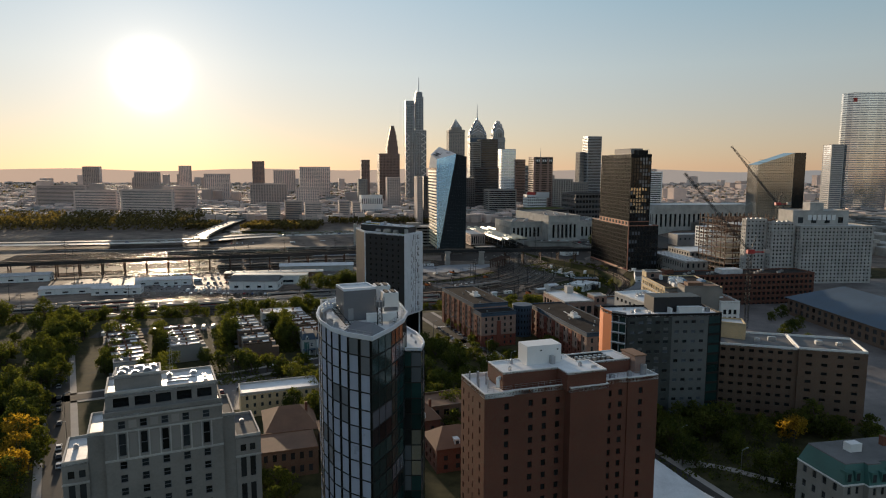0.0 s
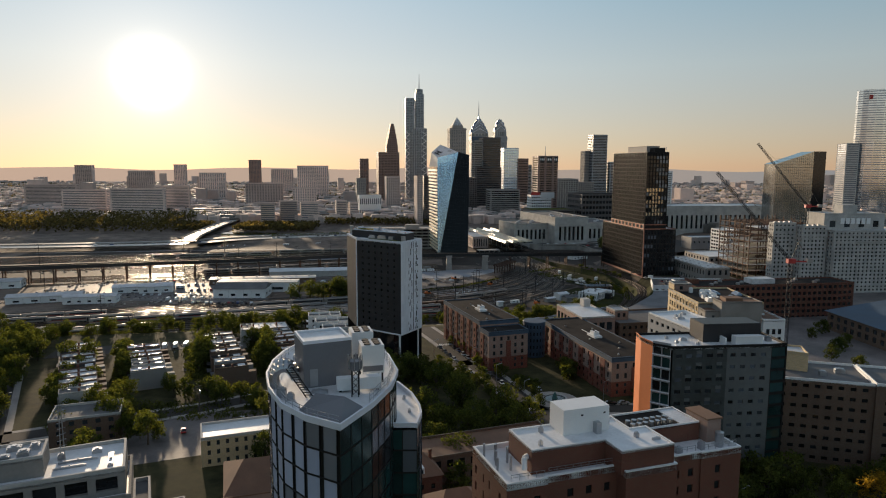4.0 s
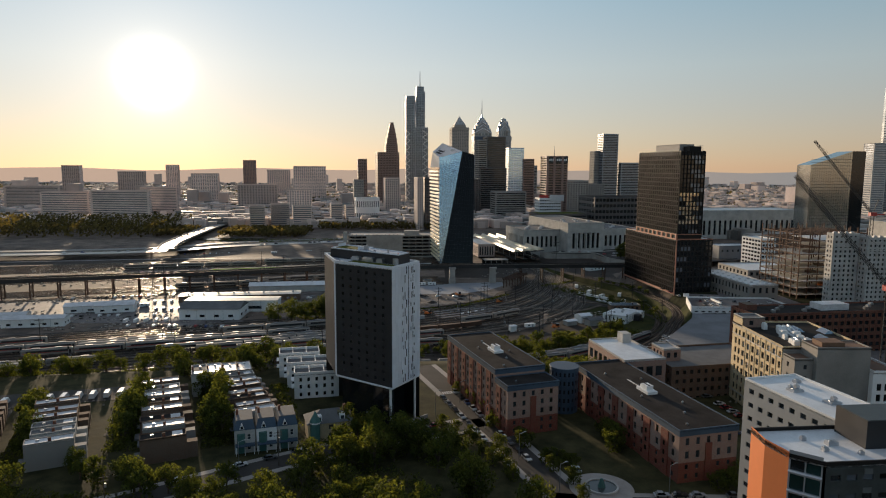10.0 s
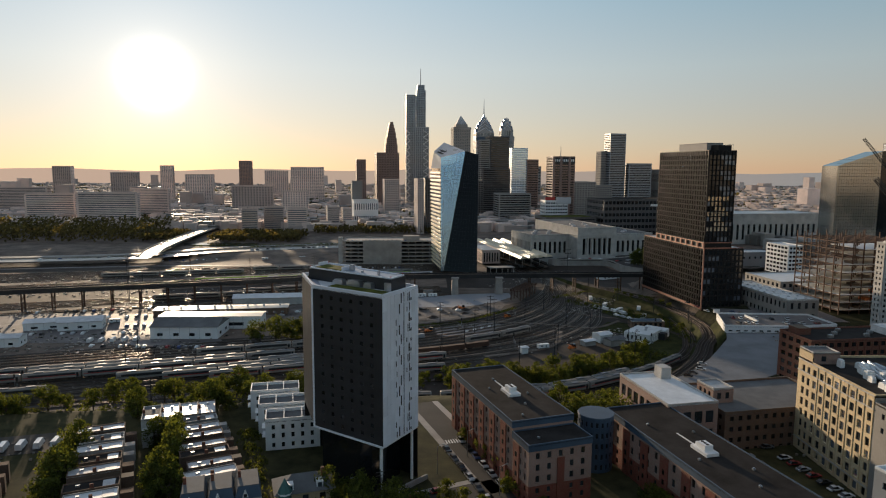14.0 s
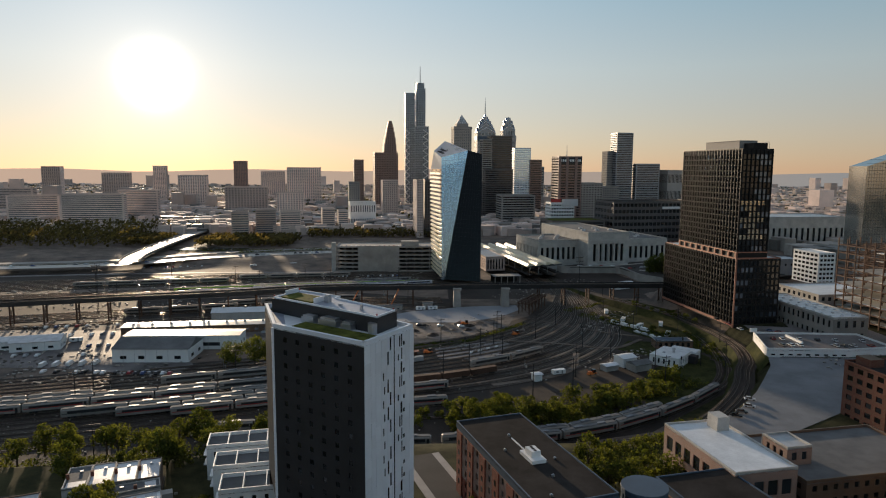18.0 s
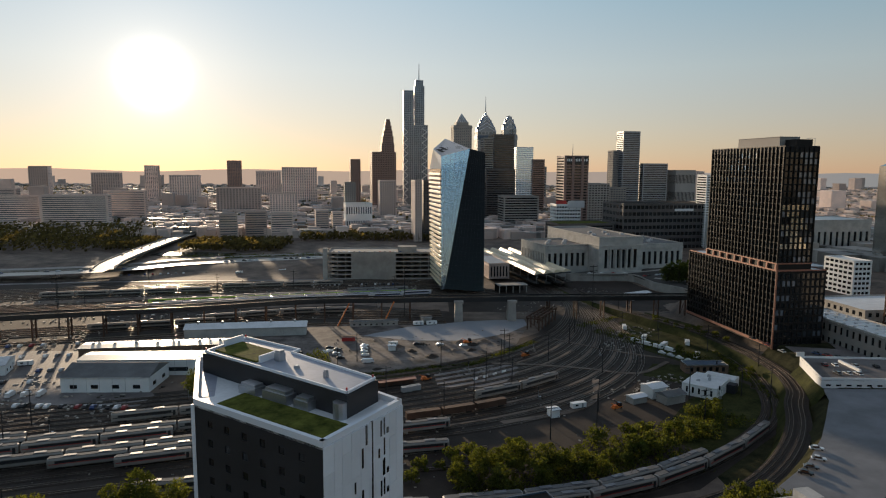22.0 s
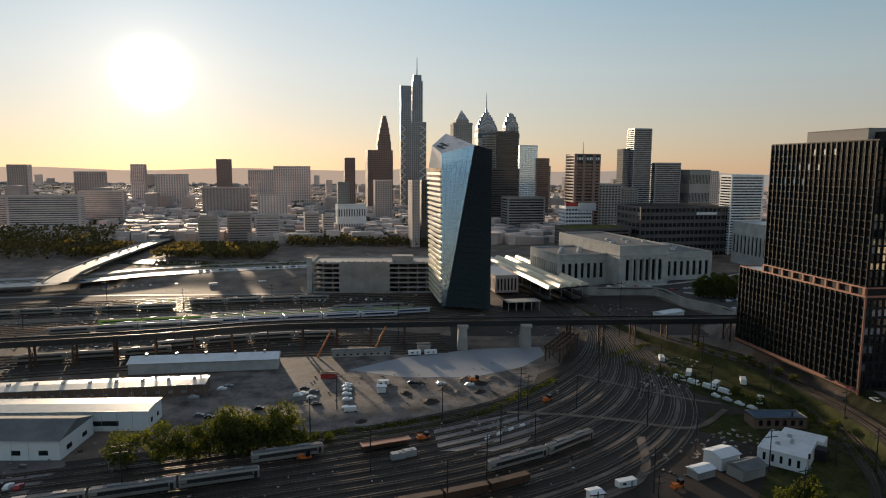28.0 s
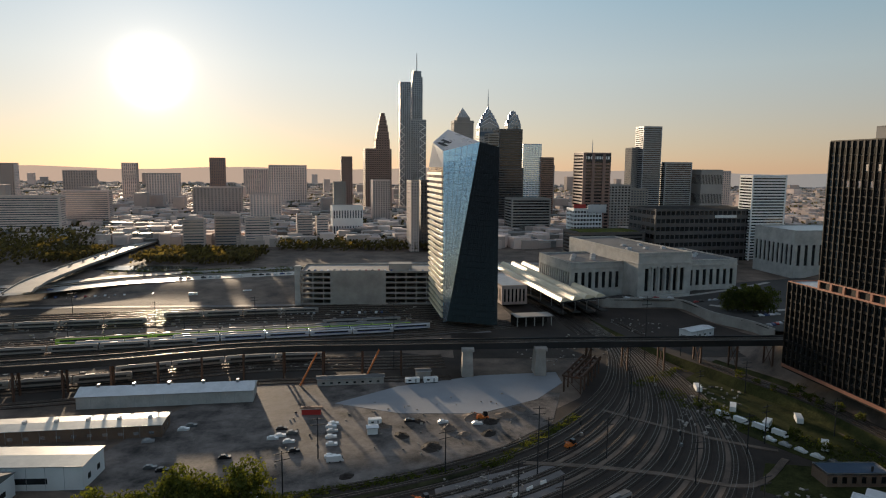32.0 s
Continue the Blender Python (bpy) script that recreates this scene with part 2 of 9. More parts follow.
MAT = dict(
    limestone=mat("limestone", (.44, .425, .40), .8, patch=.12, grain=2),
    beige=mat("beige_stone", (.25, .235, .215), .85, patch=.12, grain=2, vary=.18),
    concrete=mat("concrete", (.36, .33, .30), .85, patch=.1),
    asphalt=mat("asphalt", (.06, .055, .05), .88, vary=.35, patch=.05, spec=.25),
    dirt=mat("dirt", (.095, .068, .052), .8, vary=.6, patch=.05, tint=(.16, .118, .09), spec=.35),
    ballast=mat("ballast", (.041, .031, .025), .82, vary=.5, patch=.06, grain=9, bump=.35, spec=.22),
    yard_ground=mat("stained_yard_asphalt", (.075, .068, .064), .75, vary=.75, patch=.09, tint=(.15, .128, .115), grain=5, spec=.2),
    lot=mat("worn_paving", (.12, .108, .103), .66, vary=.5, patch=.035, tint=(.185, .163, .155), spec=.28),
    blue_lot=mat("blue_grey_paving", (.19, .195, .205), .75, vary=.3, patch=.05, spec=.25),
    pale_lot=mat("pale_concrete", (.27, .28, .30), .7, vary=.15, patch=.03),
    worn_road=mat("worn_road", (.26, .24, .22), .38, vary=.2, patch=.05, spec=.5),
    verge=mat("green_verge", (.022, .034, .012), .95, vary=.5, patch=.1, grain=1.5, bump=.5, tint=(.05, .05, .018), spec=.05),
    clutter=mat("mixed_gear", (.26, .23, .20), .6, vary=.2, island=.85, spec=.4),
    grass=mat("grass", (.032, .038, .017), .95, vary=.4, patch=.12, bump=.5, tint=(.065, .058, .027), spec=.1),
    sedum=mat("sedum", (.055, .07, .014), .95, vary=.5, patch=.25, grain=1.2, bump=.5, tint=(.10, .105, .022), spec=.05),
    roof_white=mat("white_membrane", (.72, .73, .74), .42, vary=.14, patch=.2, grain=2),
    # warm low sun on metal roofs is put into this colour
    roof_cream=mat("sun_cream_metal_roof", (.66, .61, .52), .45, vary=.12, patch=.3, grain=3),
    roof_silver=mat("silver_coating", (.52, .52, .53), .35, vary=.25, patch=.3, grain=3, island=.2),
    roof_grey=mat("grey_membrane", (.15, .15, .15), .85, vary=.3, patch=.12, spec=.25),
    roof_dark=mat("dark_gravel_roof", (.036, .032, .03), .95, vary=.45, patch=.12, spec=.05),
    roof_red=mat("red_shingle", (.22, .035, .025), .85, vary=.25),
    roof_gloss=mat("silver_blue_sheen_roof", (.30, .325, .39), .45, .15, .15, 1.5, .25, .05),
    plant_grey=mat("plant_grey", (.16, .165, .18), .5, vary=.12),
    slate_light=mat("light_slate_panel", (.11, .12, .12), .5, vary=.2, grain=.8),
    panel_blue=mat("blue_grey_panel", (.43, .48, .60), .3, .1, .12, .3, .08, .02, island=.1),
    glass_pale=mat("pale_glass", (.34, .37, .42), .25, .5, .12, .3, .05, .02, island=.1),
    roof_tile=mat("brown_shingle", (.19, .105, .065), .85, vary=.3),
    brick_red=brickwork("red_brick", (.155, .044, .027), (.15, .105, .08)),
    brick_brown=brickwork("brown_brick", (.15, .085, .055), (.16, .13, .1)),
    # the roof's blue sky sheen is put into this base colour
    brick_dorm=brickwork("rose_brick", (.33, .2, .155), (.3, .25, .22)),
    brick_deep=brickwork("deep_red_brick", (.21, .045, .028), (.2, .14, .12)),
    brick_buff=brickwork("buff_brick", (.58, .44, .25), (.5, .42, .3)),
    orange=mat("orange_panel", (.68, .20, .06), .55, vary=.1),
    slate=mat("slate_panel", (.042, .05, .05), .5, vary=.3, grain=.8, patch=.2),
    grey_panel=mat("grey_panel", (.3, .31, .32), .6, vary=.12),
    white_panel=mat("white_panel", (.72, .75, .8), .4, vary=.08, island=.06),
    white_paint=mat("white_paint", (.78, .78, .77), .55, vary=.08),
    black_panel=mat("black_panel", (.02, .02, .023), .5, vary=.3, patch=.2),
    dark_frame=mat("dark_bronze", (.014, .0125, .012), .6, metal=.1, vary=.2, spec=.25),
    copper=mat("copper_panel", (.36, .15, .095), .55, metal=.1, vary=.2),
    steel=mat("steel", (.45, .46, .48), .35, metal=.9, vary=.2),
    rail=mat("rail_steel", (.20, .165, .14), .34, metal=.8, vary=.2),
    rust=mat("rusty_steel", (.11, .06, .04), .75, metal=.3, vary=.4),
    dark_steel=mat("dark_steel", (.035, .035, .037), .6, metal=.5, vary=.3),
    timber=mat("old_timber", (.085, .07, .055), .9, vary=.35),
    stainless=mat("stainless_body", (.30, .275, .25), .55, metal=.25, vary=.18),
    orange_paint=mat("orange_paint", (.6, .16, .03), .5),
    car_pale=mat("pale_coach", (.6, .6, .62), .35, .2, .1),
    red=mat("red_paint", (.45, .035, .03), .45),
    blue=mat("blue_paint", (.05, .10, .32), .4),
    lime=mat("lime_paint", (.35, .55, .06), .45),
    teal=mat("teal_paint", (.05, .14, .125), .6),
    blue_trim=mat("blue_slate_trim", (.045, .08, .125), .6),
    rubber=mat("rubber", (.02, .02, .02), .9),
    glass=glass("window_glass", (.03, .035, .04)),
    glass_blue=mat("blue_glass", (.60, .80, 1.0), .05, .97, .05, .3, .03, .01, island=.05),
    glass_grey=mat("grey_glass", (.22, .25, .30), .22, .6, .12, .3, .05, .02, island=.12),
    glass_green=glass("green_glass", (.02, .06, .06), .08, metal=.3),
    glass_dark=glass("dark_glass", (.012, .014, .016), .05, spec=.6),
    glass_bright=mat("silver_glass", (.75, .76, .78), .1, .9, .1, .3, .05, .02, island=.12),
    glass_warm_reflect=mat("cream_reflection_glass", (.85, .74, .56), .12, .85, .12, .3, .05, .03, island=.25),
    white_glass=mat("white_glass", (.78, .8, .84), .3, .25, .06, .3, .05, .02, island=.05),
    glass_silver=mat("silver_grey_glass", (.50, .49, .46), .14, .8, .12, .3, .03, .03, island=.1),
    concrete_deck=mat("road_deck", (.24, .22, .20), .6, vary=.25, patch=.06, spec=.4),
    bark=mat("bark", (.09, .065, .045), .95, vary=.3),
    leaf=foliage("leaf", (.045, .07, .016), (.095, .105, .028)),
    leaf_gold=foliage("gold_leaf", (.26, .17, .025), (.3, .2, .03)),
    # far_leaf is browned in its base colour to stand in for haze
    far_leaf=foliage("far_leaf", (.07, .06, .03), (.115, .092, .045)),
    weeds=mat("weeds", (.020, .026, .012), .95, vary=.5, patch=.15, grain=2, tint=(.042, .04, .02), bump=.5, spec=.05),
    # warm sunlight is put into this colour for floor bands and canopy ribs
    sun_gold_band=mat("pale_sun_gold_band", (.8, .68, .48), .45, vary=.08),
    # far_wall, far_dark and far_red are lightened to stand in for haze
    far_wall=mat("far_masonry_hazed", (.64, .51, .45), .85, vary=.2, patch=.02, island=.35),
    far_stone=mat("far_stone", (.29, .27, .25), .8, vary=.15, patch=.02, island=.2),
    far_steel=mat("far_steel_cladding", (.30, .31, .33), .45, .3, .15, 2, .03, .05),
    far_dark=mat("far_dark_cladding_hazed", (.10, .088, .085), .5, vary=.2, patch=.03),
    far_red=mat("far_red_granite_hazed", (.27, .17, .14), .6, vary=.15, patch=.03),
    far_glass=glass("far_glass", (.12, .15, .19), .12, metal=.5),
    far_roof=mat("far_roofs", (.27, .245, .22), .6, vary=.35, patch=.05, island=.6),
    water=mat("river_water", (.05, .06, .06), .08, vary=.1, bump=.05),
)


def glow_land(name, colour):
    """Hazy far land: a plain backdrop whose emission paints the haze, warmer sunward."""
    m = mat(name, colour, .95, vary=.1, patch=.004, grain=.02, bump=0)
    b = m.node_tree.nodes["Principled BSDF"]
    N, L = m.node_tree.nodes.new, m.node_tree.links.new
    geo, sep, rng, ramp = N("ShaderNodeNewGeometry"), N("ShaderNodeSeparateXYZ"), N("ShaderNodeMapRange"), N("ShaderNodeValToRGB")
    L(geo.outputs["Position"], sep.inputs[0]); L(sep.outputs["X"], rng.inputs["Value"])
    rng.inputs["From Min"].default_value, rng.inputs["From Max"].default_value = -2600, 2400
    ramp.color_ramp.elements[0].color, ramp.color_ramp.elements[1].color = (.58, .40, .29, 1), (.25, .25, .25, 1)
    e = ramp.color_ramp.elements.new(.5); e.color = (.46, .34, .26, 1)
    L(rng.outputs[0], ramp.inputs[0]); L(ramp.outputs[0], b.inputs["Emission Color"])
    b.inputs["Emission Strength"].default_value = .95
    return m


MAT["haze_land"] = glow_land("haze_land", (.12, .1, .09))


# ---- building blocks ----
def part(name, bm, material, parent, label="", smooth=False, kind=""):
    me = bpy.data.meshes.new(name)
    bm.to_mesh(me)
    bm.free()
    return mesh_part(name, me, material, parent, label, smooth, kind)


def mesh_part(name, me, material, parent, label="", smooth=False, kind=""):
    if not me.materials:
        me.materials.append(MAT[material] if isinstance(material, str) else material)
        if smooth:
            me.polygons.foreach_set("use_smooth", [True] * len(me.polygons))
    ob = new(name, me)
    ob.parent = parent
    if label or kind:
        tagged(ob, label, kind=kind)
    return ob


def thing(name, x, y, z=0, turn=0, label="", category="", group="", kind=""):
    ob = new(name)
    ob.empty_display_size = .2
    ob.matrix_basis = pose(x, y, z, 0, 0, turn)
    return tagged(ob, label, category, group, kind)


def BM():
    return bmesh.new()


def box(bm, x0, y0, z0, x1, y1, z1, turn=0.0, about=None):
    """A box; turn: degrees round its own middle (or about)."""
    cs = [(x0, y0, z0), (x1, y0, z0), (x1, y1, z0), (x0, y1, z0), (x0, y0, z1), (x1, y0, z1), (x1, y1, z1), (x0, y1, z1)]
    if turn:
        ax, ay = about or ((x0 + x1) / 2, (y0 + y1) / 2)
        c, s = math.cos(radians(turn)), math.sin(radians(turn))
        cs = [(ax + (x - ax) * c - (y - ay) * s, ay + (x - ax) * s + (y - ay) * c, z) for x, y, z in cs]
    v = [bm.verts.new(p) for p in cs]
    for f in ((3, 2, 1, 0), (4, 5, 6, 7), (0, 1, 5, 4), (1, 2, 6, 5), (2, 3, 7, 6), (3, 0, 4, 7)):
        bm.faces.new([v[i] for i in f])
    return bm


def prism(bm, ring, z0, z1, top=True, bottom=True, ring1=None):
    """An upright prism over a ring of (x, y), counter-clockwise; ring1: another ring at its top."""
    a = [bm.verts.new((x, y, z0)) for x, y in ring]
    b = [bm.verts.new((x, y, z1)) for x, y in (ring1 or ring)]
    n = len(ring)
    for i in range(n):
        bm.faces.new((a[i], a[(i + 1) % n], b[(i + 1) % n], b[i]))
    if top:
        bm.faces.new(b)
    if bottom:
        bm.faces.new(a[::-1])
    return bm


def tube(bm, p0, p1, r0, r1=None, n=6):
    """A round bar from p0 to p1."""
    p0, p1 = Vector(p0), Vector(p1)
    r1 = r0 if r1 is None else r1
    w = (p1 - p0).normalized()
    u = w.orthogonal().normalized()
    v = w.cross(u)
    a = [bm.verts.new(p0 + r0 * (math.cos(k * 2 * math.pi / n) * u + math.sin(k * 2 * math.pi / n) * v)) for k in range(n)]
    b = [bm.verts.new(p1 + r1 * (math.cos(k * 2 * math.pi / n) * u + math.sin(k * 2 * math.pi / n) * v)) for k in range(n)]
    for k in range(n):
        bm.faces.new((a[k], a[(k + 1) % n], b[(k + 1) % n], b[k]))
    bm.faces.new(a[::-1]); bm.faces.new(b)
    return bm


def disc_ring(cx, cy, r, n=16, ry=None):
    return [(cx + r * math.cos(2 * math.pi * k / n), cy + (ry or r) * math.sin(2 * math.pi * k / n)) for k in range(n)]


def facade(bm, p, u, length, z0, z1, cols, rows, deep=.3, skip=None):
    """A wall from p along u with one hole for every column and row, with its reveals; returns the holes as (place, length, height).
    cols, rows: pairs of start and end along the wall and upwards."""
    p, u = Vector((*p, 0)), Vector((*u, 0)).normalized()
    n_in = Vector((-u.y, u.x, 0))                       # inwards: to the left of u
    P = lambda a, z, d=0: bm.verts.new(p + u * a + n_in * d + Vector((0, 0, z)))
    xs = [0] + [v for c in cols for v in c] + [length]
    zs = [z0] + [v for r in rows for v in r] + [z1]
    grid = [[P(a, z) for a in xs] for z in zs]
    holes = []
    for j in range(len(zs) - 1):
        for i in range(len(xs) - 1):
            if xs[i + 1] - xs[i] < 1e-6 or zs[j + 1] - zs[j] < 1e-6:
                continue
            q = (grid[j][i], grid[j][i + 1], grid[j + 1][i + 1], grid[j + 1][i])
            if i % 2 and j % 2 and not (skip and skip(i // 2, j // 2)):
                back = [P(xs[i], zs[j], deep), P(xs[i + 1], zs[j], deep), P(xs[i + 1], zs[j + 1], deep), P(xs[i], zs[j + 1], deep)]
                for k in range(4):
                    bm.faces.new((q[k], q[(k + 1) % 4], back[(k + 1) % 4], back[k]))
                holes.append((p + u * xs[i] + n_in * deep + Vector((0, 0, zs[j])), u, xs[i + 1] - xs[i], zs[j + 1] - zs[j]))
            else:
                bm.faces.new(q)
    return holes


def spans(length, count, share, margin=0.0):
    """count openings evenly along a length; share: how much of each bay is open."""
    bay = (length - 2 * margin) / count
    return [(margin + bay * (k + .5 - share / 2), margin + bay * (k + .5 + share / 2)) for k in range(count)]


def floors(z0, z1, count, lo=.25, hi=.85):
    f = (z1 - z0) / count
    return [(z0 + f * (k + lo), z0 + f * (k + hi)) for k in range(count)]


PANE = {}


def pane_mesh(w, h, material, bars):
    key = (round(w, 2), round(h, 2), material, bars)
    if key not in PANE:
        bm = BM()
        box(bm, 0, -.05, 0, w, .02, h)
        me = bpy.data.meshes.new("window_pane")
        bm.to_mesh(me); bm.free()
        me.materials.append(MAT[material])
        PANE[key] = me
    return PANE[key]


FRAME = {}


def frame_mesh(w, h, material):
    key = (round(w, 2), round(h, 2), material)
    if key not in FRAME:
        bm = BM()
        t = .09
        box(bm, 0, -.12, 0, t, -.05, h); box(bm, w - t, -.12, 0, w, -.05, h)
        box(bm, t, -.12, 0, w - t, -.05, t); box(bm, t, -.12, h - t, w - t, -.05, h)
        box(bm, t, -.11, h * .5 - t / 2, w - t, -.05, h * .5 + t / 2)
        me = bpy.data.meshes.new("window_frame")
        bm.to_mesh(me); bm.free()
        me.materials.append(MAT[material])
        FRAME[key] = me
    return FRAME[key]


def windows(holes, parent, material="glass", joined=False, name="window", framed=None, mixed=None):
    """Glazing for the holes of a facade: each a part of its own, or all joined for what stays far off."""
    if joined:
        bm = BM()
        for p, u, w, h in holes:
            v = [bm.verts.new(q) for q in (p, p + u * w, p + u * w + Vector((0, 0, h)), p + Vector((0, 0, h)))]
            bm.faces.new(v)
        part("glazing", bm, material, parent, kind="stuff")
        return
    for k, (p, u, w, h) in enumerate(holes):
        m = material if not mixed else mixed[(k * 7 + k // 3) % len(mixed)]
        ob = new(name, pane_mesh(w, h, m, 0))
        ob.parent = parent
        ob.matrix_basis = Matrix.Translation(p) @ pose(0, 0, 0, 0, 0, math.degrees(math.atan2(u.y, u.x)))
        if framed:
            fr = new("window_frame", frame_mesh(w, h, framed))
            fr.parent = ob


def ring_of(w, d):
    return [(0, 0), (w, 0), (w, d), (0, d)]


def walls(parent, ring, z0, z1, bays, wall="limestone", glazing="glass", rows=None, share=.45, joined=False, deep=.3, faces=None,
          margin=1.0, name="wall", framed=None, mixed=None, label="", skip=None):
    """Walls round a counter-clockwise ring, with windows on the sides listed in faces: {side: number of bays}."""
    bm = BM()
    holes = []
    n = len(ring)
    for i in range(n):
        (ax, ay), (bx, by) = ring[i], ring[(i + 1) % n]
        length = math.hypot(bx - ax, by - ay)
        k = bays.get(i, 0)
        cols = spans(length, k, share, min(margin, length * .1)) if k else []
        holes += facade(bm, (ax, ay), (bx - ax, by - ay), length, z0, z1, cols, rows if k else [], deep, skip)
    part(name, bm, wall, parent, label)
    windows(holes, parent, glazing, joined, framed=framed, mixed=mixed)
    return holes


def flat_roof(parent, ring, z, material="roof_grey", edge="limestone", high=.9, thick=.35, name="roof"):
    """A roof deck with a parapet standing on the walls round it."""
    part(name, prism(BM(), ring, z - .3, z, bottom=True), material, parent)
    if high <= 0:
        return
    bm = BM()
    n = len(ring)
    cx, cy = sum(p[0] for p in ring) / n, sum(p[1] for p in ring) / n
    inner = []
    for i in range(n):
        p, a, b = Vector(ring[i]), Vector(ring[i - 1]), Vector(ring[(i + 1) % n])
        e0, e1 = (p - a).normalized(), (b - p).normalized()
        n0, n1 = Vector((-e0.y, e0.x)), Vector((-e1.y, e1.x))
        q = (n0 + n1)
        q = q / max(.3, q.dot(n0)) if q.length > 1e-6 else n0
        inner.append(p + q * thick)
    top = z + high
    for i in range(n):
        j = (i + 1) % n
        o0, o1, i0, i1 = Vector(ring[i]), Vector(ring[j]), inner[i], inner[j]
        V = lambda p, h: bm.verts.new((p.x, p.y, h))
        bm.faces.new((V(o0, z - .3), V(o1, z - .3), V(o1, top), V(o0, top)))
        bm.faces.new((V(i1, z), V(i0, z), V(i0, top), V(i1, top)))
        bm.faces.new((V(o0, top), V(o1, top), V(i1, top), V(i0, top)))
    part("parapet", bm, edge, parent)


def roof_units(parent, spots, material="steel", name="roof_unit"):
    """Ventilation boxes with a cowl, each a part."""
    for x, y, z, w, d, h in spots:
        bm = BM()
        box(bm, x - w / 2, y - d / 2, z, x + w / 2, y + d / 2, z + h * .8)
        box(bm, x - w * .42, y - d * .42, z + h * .8, x + w * .42, y + d * .42, z + h)
        prism(bm, disc_ring(x, y, min(w, d) * .3, 10), z + h, z + h + .15)
        part(name, bm, material, parent)


def block(name, x, y, z, turn, w, d, h, label, bays, nfloors, wall="limestone", glazing="glass", roof="roof_grey", edge=None, share=.45,
          lo=.28, hi=.8, base=0.0, joined=False, deep=.25, framed=None, mixed=None, category="building", group="", parapet=.8, skip=None, margin=1.0):
    """A plain building: four walls with windows, a roof and its parapet. x, y: its near left corner; turn: of its front."""
    t = thing(name, x, y, z, turn, label, category, group)
    ring = ring_of(w, d)
    walls(t, ring, 0, h, bays, wall, glazing, floors(base, h, nfloors, lo, hi), share, joined, deep, margin=margin, framed=framed, mixed=mixed, skip=skip)
    flat_roof(t, ring, h, roof, edge or wall, parapet)
    return t


# ---- the ground ----
def terrain(x, y):
    """The height of the land: streets at 0, the rail yard 11 m lower, the far side of the yard rising again."""
    def step(a, b, v):
        t = min(1, max(0, (v - a) / (b - a)))
        return t * t * (3 - 2 * t)
    edge = float(np.interp(x, (-700, 0, 70, 92, 105, 124, 141, 153, 167, 185), (352, 436, 436, 446, 453, 470, 491, 508, 529, 560)))   # the near bank
    down = step(edge, edge + (22 if x < 80 else 15), y) * (1 - step(180, 187, x) * (1 - step(745, 775, y) * (1 - step(345, 380, x))))
    up = step(900, 960, y) * .45 + step(1000, 1300, y) * .3
    return -11 * down * (1 - up)


def build_ground():
    xs = sorted(set([-6000, -4000, -2500, -1500, -1000, -700] + list(range(-500, 501, 10)) + [700, 1000, 1500, 2500, 4000, 6000]))
    ys = sorted(set([-1500, -600, -200, -60] + list(range(0, 1401, 10)) + [1600, 2000, 2600, 3500, 4800, 7000, 9500]))
    verts = [(x, y, terrain(x, y)) for y in ys for x in xs]
    n = len(xs)
    faces = [(j * n + i, j * n + i + 1, (j + 1) * n + i + 1, (j + 1) * n + i) for j in range(len(ys) - 1) for i in range(n - 1)]
    me = bpy.data.meshes.new("ground")
    me.from_pydata(verts, [], faces)
    me.polygons.foreach_set("use_smooth", [True] * len(me.polygons))
    me.materials.append(MAT["dirt"])
    me.materials.append(MAT["weeds"])
    for p in me.polygons:                                # grass on the banks
        c = p.center
        if c.y < 620 and -10.4 < c.z or 95 < c.x < 172 and 470 < c.y < 575 and c.y < 400 + c.x * 1.15:
            p.material_index = 1
    tagged(new("ground", me), "bare dusty earth ground of the city and rail yard", "ground", kind="structure")


build_ground()


# ---- large buildings of the near side ----
def custom_wall(parent, a, b, z0, z1, cols, rows, wall, glazing="glass", deep=.3, name="wall", framed=None, mixed=None):
    """One wall from a to b with windows at the given stretches."""
    bm = BM()
    holes = facade(bm, a, (b[0] - a[0], b[1] - a[1]), math.hypot(b[0] - a[0], b[1] - a[1]), z0, z1, cols, rows, deep)
    part(name, bm, wall, parent)
    windows(holes, parent, glazing, framed=framed, mixed=mixed)


def beige_building():
    t = thing("apartment_building", -66.5, 133.9, 0, 23, "stepped beige stone apartment building with tall dark windows and white-edged terraces", "building")
    # middle block: small windows below, two-storey windows above them, square ones under the cornice
    mids = [3.3 + k * 4.1 for k in range(5)]
    cols = [(x - .7, x + .7) for x in mids]
    small = [(33.0 - 2.85 * k, 34.7 - 2.85 * k) for k in range(11, -1, -1)]
    rows = small + [(35.9, 40.7), (41.7, 43.4)]
    custom_wall(t, (0, 0), (23, 0), 0, 44.7, cols, rows, "beige", framed="plant_grey", mixed=("glass", "glass_dark", "glass"))
    custom_wall(t, (23, 0), (23, 15), 0, 44.7, [], [], "beige")
    custom_wall(t, (23, 15), (0, 15), 0, 44.7, [], [], "beige")
    custom_wall(t, (0, 15), (0, 0), 0, 44.7, [(4, 5.4), (9, 10.4)], [(35.9, 40.7), (41.7, 43.4)], "beige")
    flat_roof(t, ring_of(23, 15), 44.7, "roof_white", "beige", .8)
    for z0, z1, out in ((35.0, 35.4, .2), (41.0, 41.3, .2), (44.0, 44.4, .28)):
        part("string_course", box(BM(), -.1, -out, z0, 23.1, -.004, z1), "limestone", t)
    for k, x in enumerate(mids):
        for dx in (-1.0, 1.0):
            part("window_trim", box(BM(), x + dx - .14, -.14, 35.44, x + dx + .14, -.004, 40.96), "limestone", t)
        if k < 4:
            part("stone_panel", box(BM(), x + 1.3, -.08, 36, x + 2.8, -.004, 40.6), "far_stone", t)
